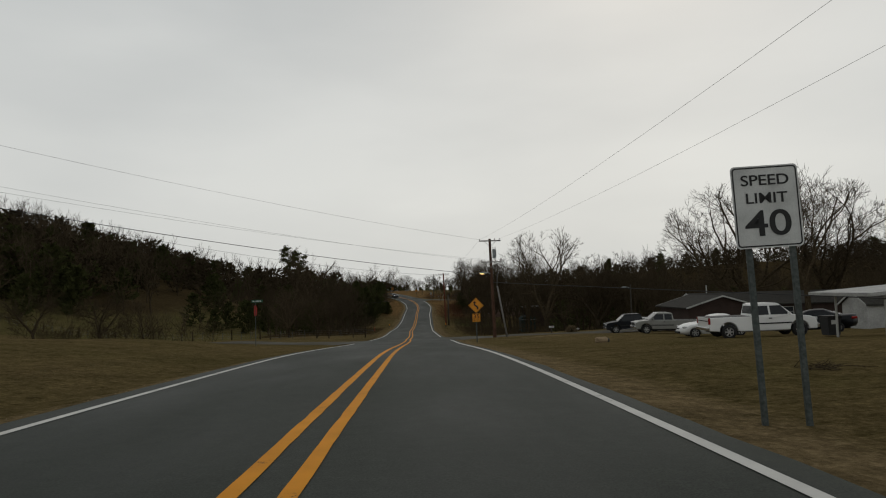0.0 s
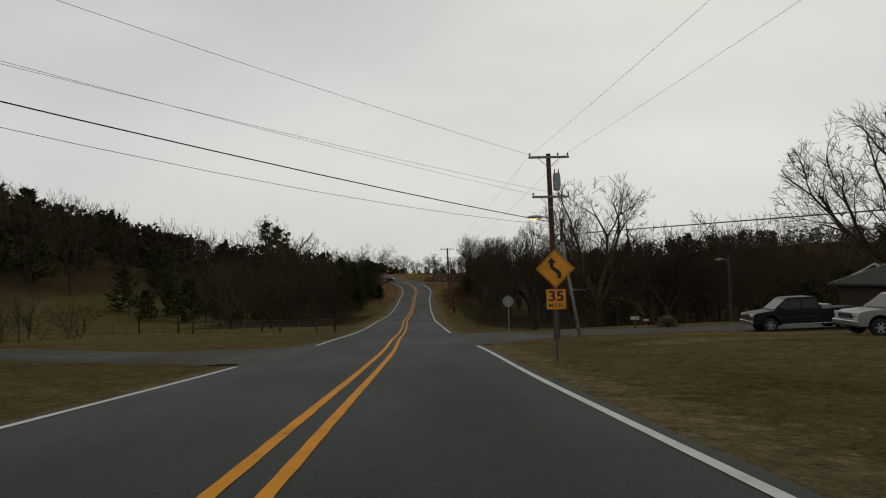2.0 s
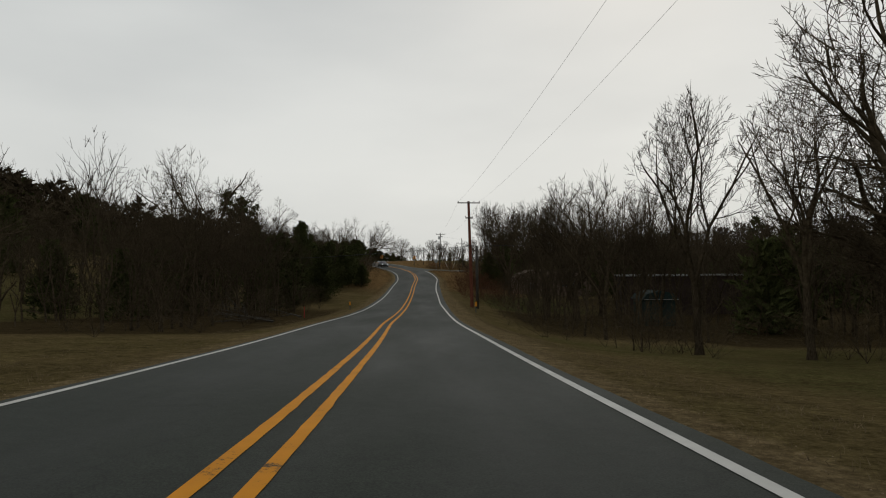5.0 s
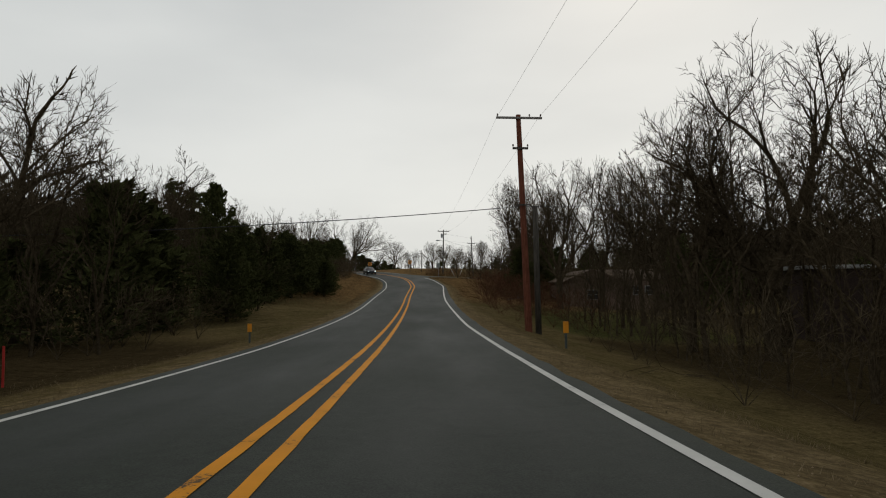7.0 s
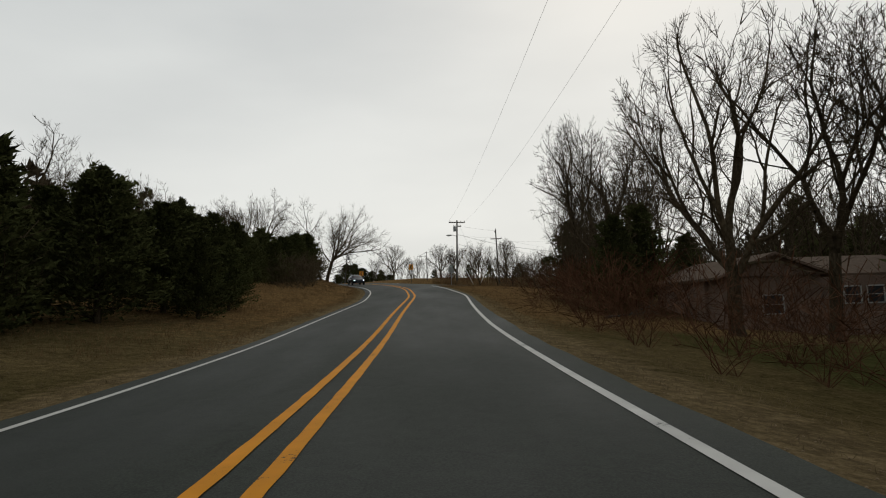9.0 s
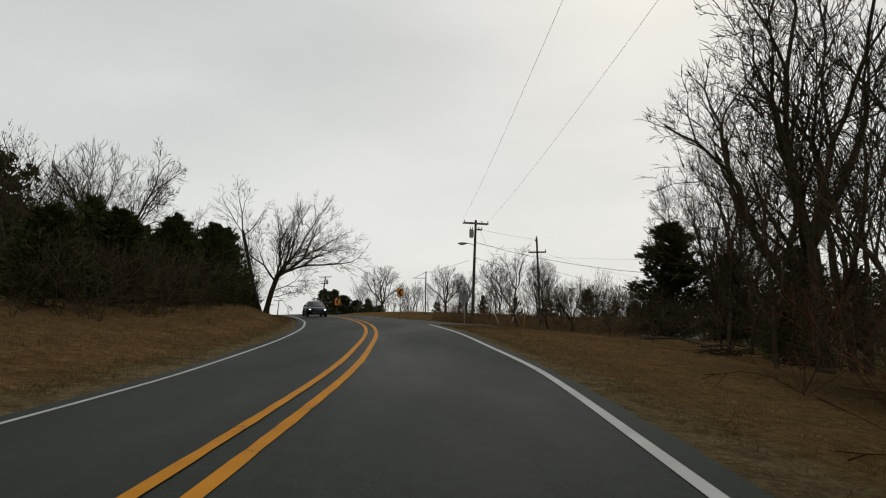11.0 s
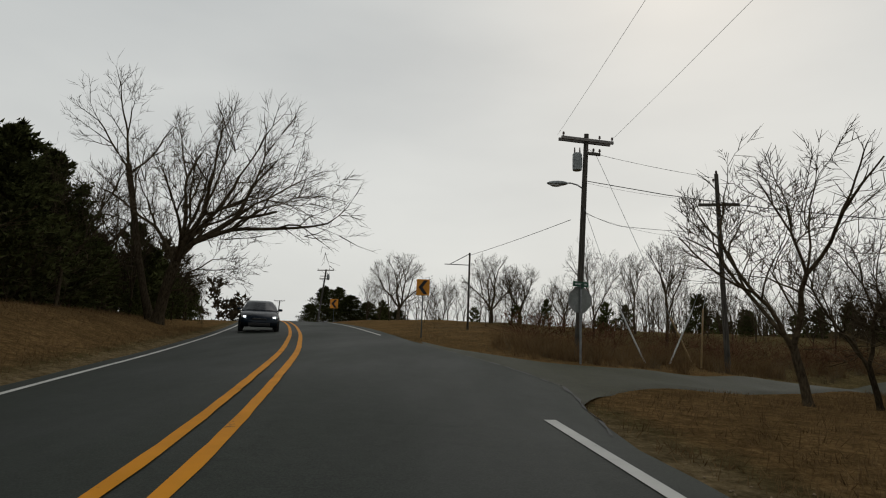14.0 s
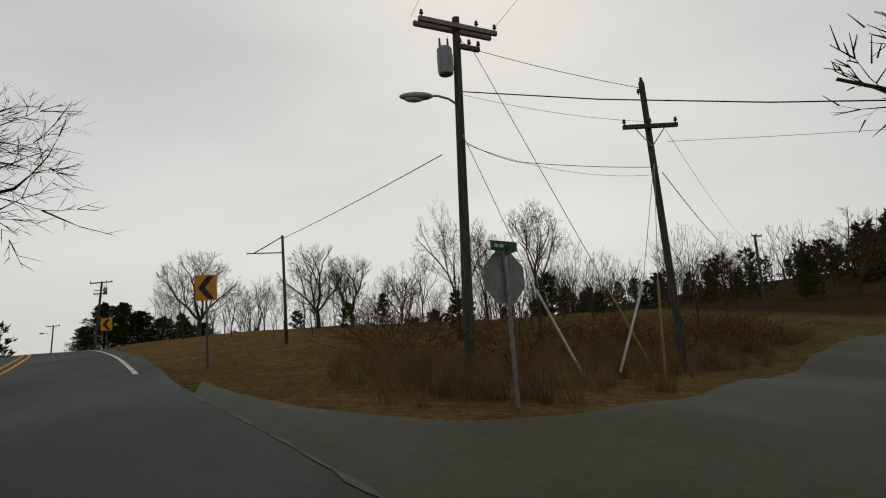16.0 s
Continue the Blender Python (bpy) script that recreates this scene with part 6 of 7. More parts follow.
def pickup(m, paint, label, cab=1.9, bed=2.05, tool=False, step=True):
    """A pickup; its nose points along +x."""
    L, W, wb, r = 5.75, 0.98, 3.75, 0.39
    front = L / 2
    fx, rx = front - 0.95, front - 0.95 - wb
    car = thing("pickup_truck", m, label, "pickup truck")
    z0 = 0.42
    cab0, cab1 = front - 1.32, front - 1.32 - cab
    body = [(front - 0.05, z0), (fx + 0.5, z0)] + arch(fx, 0.5, z0) [1:-1] + [(fx - 0.5, z0), (rx + 0.5, z0)] + arch(rx, 0.5, z0)[1:-1] + [(rx - 0.5, z0), (-front + 0.02, z0 + 0.05), (-front, 1.18), (cab1 - 0.02, 1.18), (cab0 + 0.05, 1.2), (front - 0.35, 1.1), (front - 0.08, 1.0), (front, 0.72)]
    bm = bmesh.new()
    slab(bm, body, W, W - 0.05)
    part("body", bm, paint, car, "", False)
    bm = bmesh.new()
    slab(bm, [(cab0 + 0.12, 1.17), (cab1 + 0.0, 1.17), (cab1 + 0.1, 1.8), (cab1 + 0.3, 1.86), (cab0 - 0.72, 1.86), (cab0 - 0.6, 1.82)], W - 0.06, W - 0.24)
    part("cab", bm, paint, car)
    lump(car, "bed_floor", ((cab1 - front) / 2 - 0.02, 0, 1.12), (front + cab1 - 0.2, 2 * W - 0.35, 0.16), M_PLASTIC, "dark bed liner", 0.01)

    def sidew(z, t=0.0):
        return (W - 0.06) + (-0.18) * (z - 1.17) / 0.69 + 0.004

    for s in (-1, 1):
        mid = (cab0 + cab1) / 2 - 0.16
        for a, b, nm in ((cab0 - 0.1, mid + 0.05, "front_window"), (mid - 0.05, cab1 + 0.16, "rear_window")):
            top_a = a - 0.42 if nm == "front_window" else a
            pts = [(a, s * sidew(1.24), 1.24), (b, s * sidew(1.24), 1.24), (b, s * sidew(1.72), 1.72), (top_a, s * sidew(1.72), 1.72)]
            pane(car, nm, pts if s < 0 else pts[::-1], M_GLASS)
        lump(car, "side_moulding", ((cab0 + cab1) / 2, s * (W + 0.003), 0.78), (cab - 0.1, 0.02, 0.07), M_PLASTIC, "", 0.006)
        lump(car, "door_handle", (cab1 + cab * 0.42, s * (W + 0.0), 1.05), (0.16, 0.03, 0.045), M_PLASTIC, "", 0.01)
        lump(car, "mirror", (cab0 - 0.22, s * (W + 0.13), 1.27), (0.1, 0.18, 0.16), paint, "", 0.03)
        lump(car, "head_light", (front - 0.07, s * (W - 0.24), 0.95), (0.16, 0.38, 0.16), M_LAMP, "", 0.03)
        lump(car, "tail_light", (-front + 0.03, s * (W - 0.07), 1.0), (0.1, 0.12, 0.36), M_TAIL, "", 0.02)
        if step:
            lump(car, "side_step", ((fx + rx) / 2, s * (W - 0.02), 0.4), (wb - 1.15, 0.1, 0.05), M_CHROME, "", 0.015)
        for x in (fx, rx):
            wheel_at(car, x, s * (W - 0.12), r, 0.25)
    pane(car, "windscreen", [(cab0 + 0.1, -W + 0.14, 1.24), (cab0 + 0.1, W - 0.14, 1.24), (cab0 - 0.58, W - 0.28, 1.8), (cab0 - 0.58, -W + 0.28, 1.8)], M_GLASS)
    pane(car, "back_window", [(cab1 + 0.01, W - 0.22, 1.3), (cab1 + 0.01, -W + 0.22, 1.3), (cab1 + 0.075, -W + 0.3, 1.72), (cab1 + 0.075, W - 0.3, 1.72)], M_GLASS)
    lump(car, "front_bumper", (front + 0.02, 0, 0.58), (0.16, 2 * W - 0.04, 0.22), M_CHROME, "", 0.04)
    lump(car, "rear_bumper", (-front - 0.06, 0, 0.58), (0.14, 2 * W - 0.1, 0.18), M_CHROME, "", 0.03)
    lump(car, "grille", (front - 0.005, 0, 0.86), (0.06, 1.1, 0.22), M_PLASTIC, "", 0.01)
    lump(car, "underbody", (0, 0, 0.46), (L - 0.7, 2 * W - 0.5, 0.24), M_PLASTIC, "", 0.02)
    lump(car, "tailgate_seam", (-front - 0.006, 0, 1.0), (0.02, 2 * W - 0.5, 0.05), M_PLASTIC, "", 0.005)
    if tool:
        lump(car, "tool_box", (cab1 - 0.3, 0, 1.28), (0.5, 2 * W - 0.1, 0.24), M_GALV, "bright metal tool box", 0.02)
    return car


def shell(bm, pts, half, pull, drop=0.07):
    """A body swept across its side outline (x, z): rounded towards the flanks, drawn back at nose and tail."""
    S = [-1, -0.975, -0.92, -0.82, -0.62, -0.32, 0, 0.32, 0.62, 0.82, 0.92, 0.975, 1]
    zt = max(p[1] for p in pts)
    rows = []
    for x, z in pts:
        w = half(x, z)
        k = pull(x)
        rows.append([bm.verts.new((x - k * abs(q) ** 2.4, q * w, z - drop * abs(q) ** 7 * float(smoothstep(zt - 0.45, zt - 0.15, z)))) for q in S])
    n = len(pts)
    for i in range(n):
        a, b = rows[i], rows[(i + 1) % n]
        for k in range(len(S) - 1):
            bm.faces.new((a[k], a[k + 1], b[k + 1], b[k]))
    caps = [bm.faces.new([r[0] for r in rows]), bm.faces.new([r[-1] for r in rows][::-1])]
    bmesh.ops.recalc_face_normals(bm, faces=bm.faces)
    bmesh.ops.triangulate(bm, faces=caps)


def bowed_pane(car, name, low, high, pull, s, mat):
    """A curved screen between a lower and an upper edge, each (x, z, half width)."""
    bm = bmesh.new()
    Q = [k / 5 - 1 for k in range(11)]
    rows = [[[bm.verts.new((x + s * (0.012 - back) - pull * abs(q) ** 2.4, q * w, z + 0.012 - back - 0.03 * abs(q) ** 6)) for q in Q] for x, z, w in (low, high)] for back in (0.0, 0.008)]
    for k in range(10):
        for a, b in rows:
            bm.faces.new((a[k], a[k + 1], b[k + 1], b[k]))
    bmesh.ops.recalc_face_normals(bm, faces=bm.faces)
    return part(name, bm, mat, car, "", True)


def sedan(m, paint, label, lit=False):
    """A saloon car; its nose points along +x."""
    L, W, wb, r = 4.85, 0.92, 2.8, 0.34
    front = L / 2
    fx, rx = front - 0.95, front - 0.95 - wb
    car = thing("sedan_car", m, label, "car")
    z0 = 0.24

    def ends(x):
        return math.copysign(0.30 * float(smoothstep(1.5, 2.35, abs(x))), x)

    body = [(front - 0.16, z0), (fx + 0.42, z0)] + arch(fx, 0.4, z0)[1:-1] + [(fx - 0.42, z0), (rx + 0.42, z0)] + arch(rx, 0.4, z0)[1:-1]
    body += [(rx - 0.42, z0), (-front + 0.14, z0 + 0.1), (-front + 0.02, 0.5), (-front, 0.72), (-front + 0.05, 0.98), (-front + 0.14, 1.05), (rx + 0.0, 1.06), (rx + 0.6, 0.99), (fx - 0.9, 0.96), (fx - 0.5, 0.97), (fx - 0.1, 0.94), (front - 0.62, 0.88), (front - 0.34, 0.80), (front - 0.16, 0.70), (front - 0.05, 0.58), (front, 0.46), (front - 0.03, 0.32)]
    bm = bmesh.new()
    shell(bm, body, lambda x, z: W - 0.10 * float(smoothstep(1.3, 2.4, abs(x))) - 0.09 * float(smoothstep(0.62, 1.05, z)) - 0.04 * float(smoothstep(0.5, 0.25, z)), ends)
    part("body", bm, paint, car, "", True)

    def cabin(x):
        return 0.2 * float(smoothstep(fx - 1.5, fx - 0.5, x)) - 0.16 * float(smoothstep(rx + 0.8, rx, x))

    def sw(x, z):
        return 0.84 - 0.24 * (z - 0.95) / 0.5

    bm = bmesh.new()
    shell(bm, [(fx - 0.28, 0.93), (fx - 0.38, 0.98), (fx - 0.78, 1.19), (fx - 1.12, 1.35), (fx - 1.4, 1.42), (fx - 1.8, 1.45), (fx - 2.2, 1.43), (rx + 0.35, 1.33), (rx - 0.05, 1.17), (rx - 0.4, 1.03), (rx - 0.42, 0.93)], sw, cabin, 0.06)
    part("roof", bm, paint, car, "", True)
    for sd in (-1, 1):
        for a, b, at_, bt, nm in ((fx - 0.82, fx - 1.56, fx - 1.24, fx - 1.58, "front_window"), (fx - 1.64, rx + 0.08, fx - 1.66, rx + 0.5, "rear_window")):
            pts = [(a, sd * (sw(a, 1.02) + 0.006), 1.02), (b, sd * (sw(b, 1.02) + 0.006), 1.02), (bt, sd * (sw(bt, 1.31) + 0.012), 1.31), (at_, sd * (sw(at_, 1.31) + 0.012), 1.31)]
            pane(car, nm, pts if sd < 0 else pts[::-1], M_GLASS)
        lump(car, "door_handle", (fx - 1.35, sd * (W - 0.03), 0.84), (0.17, 0.03, 0.028), paint, "", 0.008)
        lump(car, "mirror", (fx - 0.72, sd * (W + 0.02), 1.03), (0.14, 0.2, 0.12), paint, "", 0.04)
        lamp = lump(car, "head_light", (front - 0.37, sd * (W - 0.25), 0.70), (0.30, 0.26, 0.10), M_LAMP, "", 0.045)
        if lit:
            lump(lamp, "bulb", (front - 0.235, sd * (W - 0.27), 0.69), (0.06, 0.11, 0.06), M_LIT, "bright lit lamp", 0.02)
        lump(car, "tail_light", (-front + 0.2, sd * (W - 0.24), 0.86), (0.3, 0.26, 0.14), M_TAIL, "", 0.04)
        for x in (fx, rx):
            wheel_at(car, x, sd * (W - 0.115), r, 0.21)
    bowed_pane(car, "windscreen", (fx - 0.42, 1.0, 0.74), (fx - 1.1, 1.34, 0.60), 0.15, 1, M_GLASS)
    bowed_pane(car, "back_window", (rx - 0.3, 1.08, 0.70), (rx + 0.28, 1.31, 0.58), -0.12, -1, M_GLASS)
    lump(car, "grille", (front - 0.11, 0, 0.60), (0.14, 0.62, 0.09), M_PLASTIC, "", 0.03)
    lump(car, "lower_grille", (front - 0.06, 0, 0.37), (0.13, 0.95, 0.15), M_PLASTIC, "", 0.04)
    lump(car, "underbody", (0, 0, 0.33), (L - 0.9, 2 * W - 0.5, 0.2), M_PLASTIC, "", 0.02)
    return car


def park(build, x, y, yaw, *a, **k):
    p = pose(0, 0, 0, 0, 0, yaw)
    f, r = p @ Vector((1.9, 0, 0)), p @ Vector((-1.9, 0, 0))
    zf, zr = gz(x + f.x, y + f.y), gz(x + r.x, y + r.y)
    pitch = math.degrees(math.atan2(zr - zf, 3.8))
    return build(pose(x, y, (zf + zr) / 2 + 0.01) @ pose(0, 0, 0, 0, 0, yaw) @ pose(0, 0, 0, 0, pitch, 0), *a, **k)


park(pickup, 20.2, 64.2, 172, M_CAR_NAVY, "dark navy crew pickup with a bed tool box parked on gravel", cab=2.3, tool=True)
park(pickup, 20.5, 56.0, 174, M_CAR_SILVER, "silver extended-cab pickup parked on the gravel drive", cab=2.0, step=False)
park(sedan, 18.35, 41.2, 174, M_CAR_WHITE, "white sedan parked beside a white pickup")
park(pickup, 17.9, 34.8, -4, M_CAR_WHITE, "white extended-cab pickup parked on the lawn", cab=2.0)
park(sedan, 23.3, 38.6, 150, M_CAR_NAVY, "dark sedan parked behind the white pickup")


def on_road(x, y, yaw):
    z = float(rz(y)) + float(bank(y)) * abs(x - float(cx(y)))
    sedan(pose(x, y, z + 0.01, 0, 0, yaw) @ pose(0, 0, 0, 0, 3.0, 0), M_CAR_BLUE, "dark blue oncoming sedan with lit headlights on the road", True)


on_road(-14.15, 237.6, -72)

# ---- houses ----
M_BROWN_WALL = two_scale("dark_brown_siding", (0.022, 0.013, 0.010), (0.055, 0.034, 0.026), 14, 1.5, 0.85, 0, 0.3, 0.01, (1, 1, 6))
M_SHINGLE = two_scale("dark_grey_roof_shingles", (0.018, 0.017, 0.014), (0.055, 0.051, 0.044), 24, 2, 0.9, 0, 0.4, 0.01, (0.3, 1, 1), 0.15)
M_FASCIA = two_scale("white_painted_fascia", (0.34, 0.34, 0.32), (0.48, 0.48, 0.45), 20, 2, 0.6, 0, 0.1)
M_TAN = two_scale("tan_siding", (0.13, 0.088, 0.066), (0.22, 0.152, 0.115), 10, 1.2, 0.85, 0, 0.2, 0.008, (1, 1, 5))
M_PALE = two_scale("pale_metal_siding", (0.28, 0.28, 0.27), (0.44, 0.44, 0.42), 12, 1.2, 0.6, 0.1, 0.1)
M_BARN = two_scale("dark_green_painted_board", (0.008, 0.020, 0.018), (0.024, 0.046, 0.040), 12, 1.2, 0.8, 0, 0.2)
M_WINDOW = glass_mat("dim_window_glass", (0.03, 0.035, 0.04))


def wall_box(parent, x0, x1, y0, y1, z0, z1, mat, label=""):
    bm = bmesh.new()
    box(bm, (x0 + x1) / 2, (y0 + y1) / 2, (z0 + z1) / 2, x1 - x0, y1 - y0, z1 - z0, 0.01)
    return part("wall", bm, mat, parent, label)


def gable_roof(parent, x0, x1, y0, y1, ze, zr, axis, mat, over=0.35, th=0.12, gable=None, trim=None):
    """A pitched roof on a box; axis is the way the ridge runs."""
    bm = bmesh.new()
    if axis == "x":
        ym = (y0 + y1) / 2
        sec = [(y0 - over, ze - over * (zr - ze) / (ym - y0)), (ym, zr), (y1 + over, ze - over * (zr - ze) / (ym - y0))]
        P = lambda s, q: (s, q[0], q[1])
        a, b = x0 - over, x1 + over
    else:
        xm = (x0 + x1) / 2
        sec = [(x0 - over, ze - over * (zr - ze) / (xm - x0)), (xm, zr), (x1 + over, ze - over * (zr - ze) / (xm - x0))]
        P = lambda s, q: (q[0], s, q[1])
        a, b = y0 - over, y1 + over
    up = [(q[0], q[1] + th) for q in sec]
    A = [bm.verts.new(P(a, q)) for q in sec + up[::-1]]
    B = [bm.verts.new(P(b, q)) for q in sec + up[::-1]]
    bm.faces.new(A)
    bm.faces.new(B[::-1])
    for i in range(6):
        bm.faces.new((A[i], A[(i + 1) % 6], B[(i + 1) % 6], B[i]))
    bmesh.ops.recalc_face_normals(bm, faces=bm.faces)
    roof = part("roof", bm, mat, parent)
    for s in (a - 0.02, b + 0.02):
        for p, q in ((sec[0], sec[1]), (sec[1], sec[2])):
            bm = bmesh.new()
            vs = [Vector(P(s - 0.015, p)), Vector(P(s - 0.015, q)), Vector(P(s - 0.015, (q[0], q[1] + th + 0.02))), Vector(P(s - 0.015, (p[0], p[1] + th + 0.02)))]
            vb = [Vector(P(s + 0.015, p)), Vector(P(s + 0.015, q)), Vector(P(s + 0.015, (q[0], q[1] + th + 0.02))), Vector(P(s + 0.015, (p[0], p[1] + th + 0.02)))]
            F, K = [bm.verts.new(v) for v in vs], [bm.verts.new(v) for v in vb]
            bm.faces.new(F)
            bm.faces.new(K[::-1])
            for i in range(4):
                bm.faces.new((F[i], K[i], K[(i + 1) % 4], F[(i + 1) % 4]))
            bmesh.ops.recalc_face_normals(bm, faces=bm.faces)
            part("fascia", bm, trim or M_FASCIA, roof, "painted fascia board")
    if gable:
        for s, g in ((a + over, -1), (b - over, 1)):
            bm = bmesh.new()
            c0, c1, c2 = (x0, x1, (x0 + x1) / 2) if axis == "y" else (y0, y1, (y0 + y1) / 2)
            F = [bm.verts.new(P(s, (c0, ze))), bm.verts.new(P(s, (c1, ze))), bm.verts.new(P(s, (c2, zr)))]
            K = [bm.verts.new(P(s - g * 0.12, (c0, ze))), bm.verts.new(P(s - g * 0.12, (c1, ze))), bm.verts.new(P(s - g * 0.12, (c2, zr)))]
            bm.faces.new(F)
            bm.faces.new(K[::-1])
            for i in range(3):
                bm.faces.new((F[i], K[i], K[(i + 1) % 3], F[(i + 1) % 3]))
            bmesh.ops.recalc_face_normals(bm, faces=bm.faces)
            part("gable", bm, gable, parent)
    return roof


def window(parent, x, y, z, w, h):
    bm = bmesh.new()
    for dx, dz, sx, sz in ((-w / 2, 0, 0.07, h + 0.07), (w / 2, 0, 0.07, h + 0.07), (0, h / 2, w + 0.07, 0.07), (0, -h / 2, w + 0.07, 0.07), (0, 0, w, 0.04)):
        box(bm, x + dx, y - 0.03, z + dz, sx, 0.06, sz)
    f = part("window", bm, M_FASCIA, parent, "white window frame")
    bm = bmesh.new()
    box(bm, x, y - 0.012, z, w - 0.04, 0.012, h - 0.04)
    part("pane", bm, M_WINDOW, f)


hb = thing("house", pose(0, 0, 0), "dark brown ranch house with a low gabled roof and white fascia", "house")
wall_box(hb, 23.6, 29.8, 58.6, 66, 2.2, 5.0, M_BROWN_WALL, "dark brown siding")
wall_box(hb, 27.4, 43, 64.5, 71, 2.2, 4.95, M_BROWN_WALL, "dark brown siding")
gable_roof(hb, 23.6, 29.8, 58.6, 66, 5.0, 5.95, "y", M_SHINGLE, gable=M_BROWN_WALL)
gable_roof(hb, 27.4, 43, 64.5, 71, 4.95, 6.05, "x", M_SHINGLE, gable=M_BROWN_WALL)
bm = bmesh.new()
rod(bm, (28.5, 66, 6.2), (28.5, 66, 7.0), 0.06, n=10)
part("vent_pipe", bm, M_FASCIA, hb, "white vent pipe")
for x in (32, 36):
    window(hb, x, 64.5, 4.1, 1.4, 1.0)
M_ROOF_TAN = two_scale("brown_roof_shingles", (0.07, 0.048, 0.034), (0.16, 0.115, 0.082), 24, 2, 0.9, 0, 0.4, 0.01, (0.3, 1, 1), 0.1)
hb2 = thing("house", pose(0, 0, 0), "tan house with a low gabled roof among trees", "house")
wall_box(hb2, 12.0, 24.6, 180.4, 188, -1.4, 2.35, M_TAN, "tan siding")
gable_roof(hb2, 12.0, 17.6, 178.4, 188, 2.4, 3.5, "y", M_ROOF_TAN, gable=M_TAN, trim=M_TAN)
gable_roof(hb2, 17.1, 24.6, 181.4, 188, 2.5, 3.6, "x", M_ROOF_TAN, gable=M_TAN, trim=M_TAN)
wall_box(hb2, 12.2, 17.4, 178.6, 181, -1.4, 2.4, M_TAN, "tan siding")
for x in (20.2, 21.5):
    window(hb2, x, 180.4, 1.3, 0.95, 0.95)
window(hb2, 14.8, 178.6, 0.9, 1.1, 1.0)
bm = bmesh.new()
box(bm, 15.6, 176.4, gz(15.6, 176.4) + 0.45, 9.5, 0.2, 1.1, 0.02)
tagged(part("garden_wall", bm, M_TAN), "low tan garden wall in front of the house", "wall")
brn = thing("garden_shed", pose(0, 0, 0), "dark green gambrel-roofed garden shed", "shed")
SZ2 = gz(20, 136)
wall_box(brn, 18.3, 21.3, 134.6, 138, SZ2 - 0.1, 0.55, M_BARN)
bm = bmesh.new()
sec = [(18.1, 0.5), (18.55, 1.05), (19.8, 1.35), (21.05, 1.05), (21.5, 0.5)]
A = [bm.verts.new((x, 134.4, z)) for x, z in sec]
B = [bm.verts.new((x, 138.2, z)) for x, z in sec]
bm.faces.new(A)
bm.faces.new(B[::-1])
for i in range(5):
    bm.faces.new((A[i], B[i], B[(i + 1) % 5], A[(i + 1) % 5]))
bmesh.ops.recalc_face_normals(bm, faces=bm.faces)
part("roof", bm, M_BARN, brn)
bm = bmesh.new()
box(bm, 19.8, 134.37, 0.52, 3.3, 0.03, 0.06)
part("trim", bm, M_FASCIA, brn, "pale trim board")
mob = thing("mobile_home", pose(0, 0, 0), "long pale mobile home behind the trees", "house")
wall_box(mob, 21, 36, 149.6, 153.5, gz(25, 151) - 0.2, 2.6, M_BROWN_WALL)
bm = bmesh.new()
box(bm, 28.5, 151.5, 2.72, 15.6, 4.4, 0.22, 0.03)
part("roof", bm, M_PALE, mob, "pale metal roof edge")

# carport, bin, shed at the lawn's edge
cp = thing("carport", pose(0, 0, 0), "open carport with a flat pale roof and white posts", "carport")
bm = bmesh.new()
box(bm, 0, 0, 0, 9.8, 4.4, 0.16, 0.02, pose(22.9, 27.6, 7.0, 0, -4, 0))
part("roof", bm, M_PALE, cp, "flat pale roof")
for x, y in ((18.75, 28.9), (18.9, 25.8), (27, 28.9), (27, 25.8)):
    bm = bmesh.new()
    z = gz(x, y)
    rod(bm, (x, y, z - 0.1), (x, y, 6.95 + 0.07 * (x - 22.9)), 0.055, n=10)
    part("post", bm, M_FASCIA, cp, "white post")
BZ = gz(19.3, 30.3)
bin_ = thing("wheelie_bin", pose(19.3, 30.3, BZ), "black plastic wheeled bin with a pale label", "bin")
bm = bmesh.new()
slab(bm, [(-0.27, 0.08), (0.27, 0.08), (0.33, 0.95), (-0.33, 0.95)], 0.3, 0.36)
part("body", bm, M_PLASTIC, bin_)
lump(bin_, "lid", (0, 0, 0.99), (0.72, 0.78, 0.07), M_PLASTIC, "", 0.02)
lump(bin_, "label_plate", (0, -0.35, 0.72), (0.34, 0.012, 0.2), M_SIGN_W, "pale label", 0.003)
ws = thing("white_shed", pose(0, 0, 0), "small white shed behind the parked cars", "shed")
wall_box(ws, 32.8, 34.6, 47.5, 50.5, gz(34, 49) - 0.1, 5.3, M_PALE)
gable_roof(ws, 32.8, 34.6, 47.5, 50.5, 5.3, 6.2, "x", M_SHINGLE, 0.2, gable=M_PALE)


def yard_lamp(x, y, top):
    z = gz(x, y)
    ob = thing("yard_lamp", pose(x, y, z), "yard lamp on a dark wooden pole", "street lamp")
    pole_body(ob, top - z + 0.3, 0.11, 0.08, M_POLE)
    cobra_lamp(ob, top - z - 0.25, 0.6, 180)


yard_lamp(27.3, 88, 7.0)


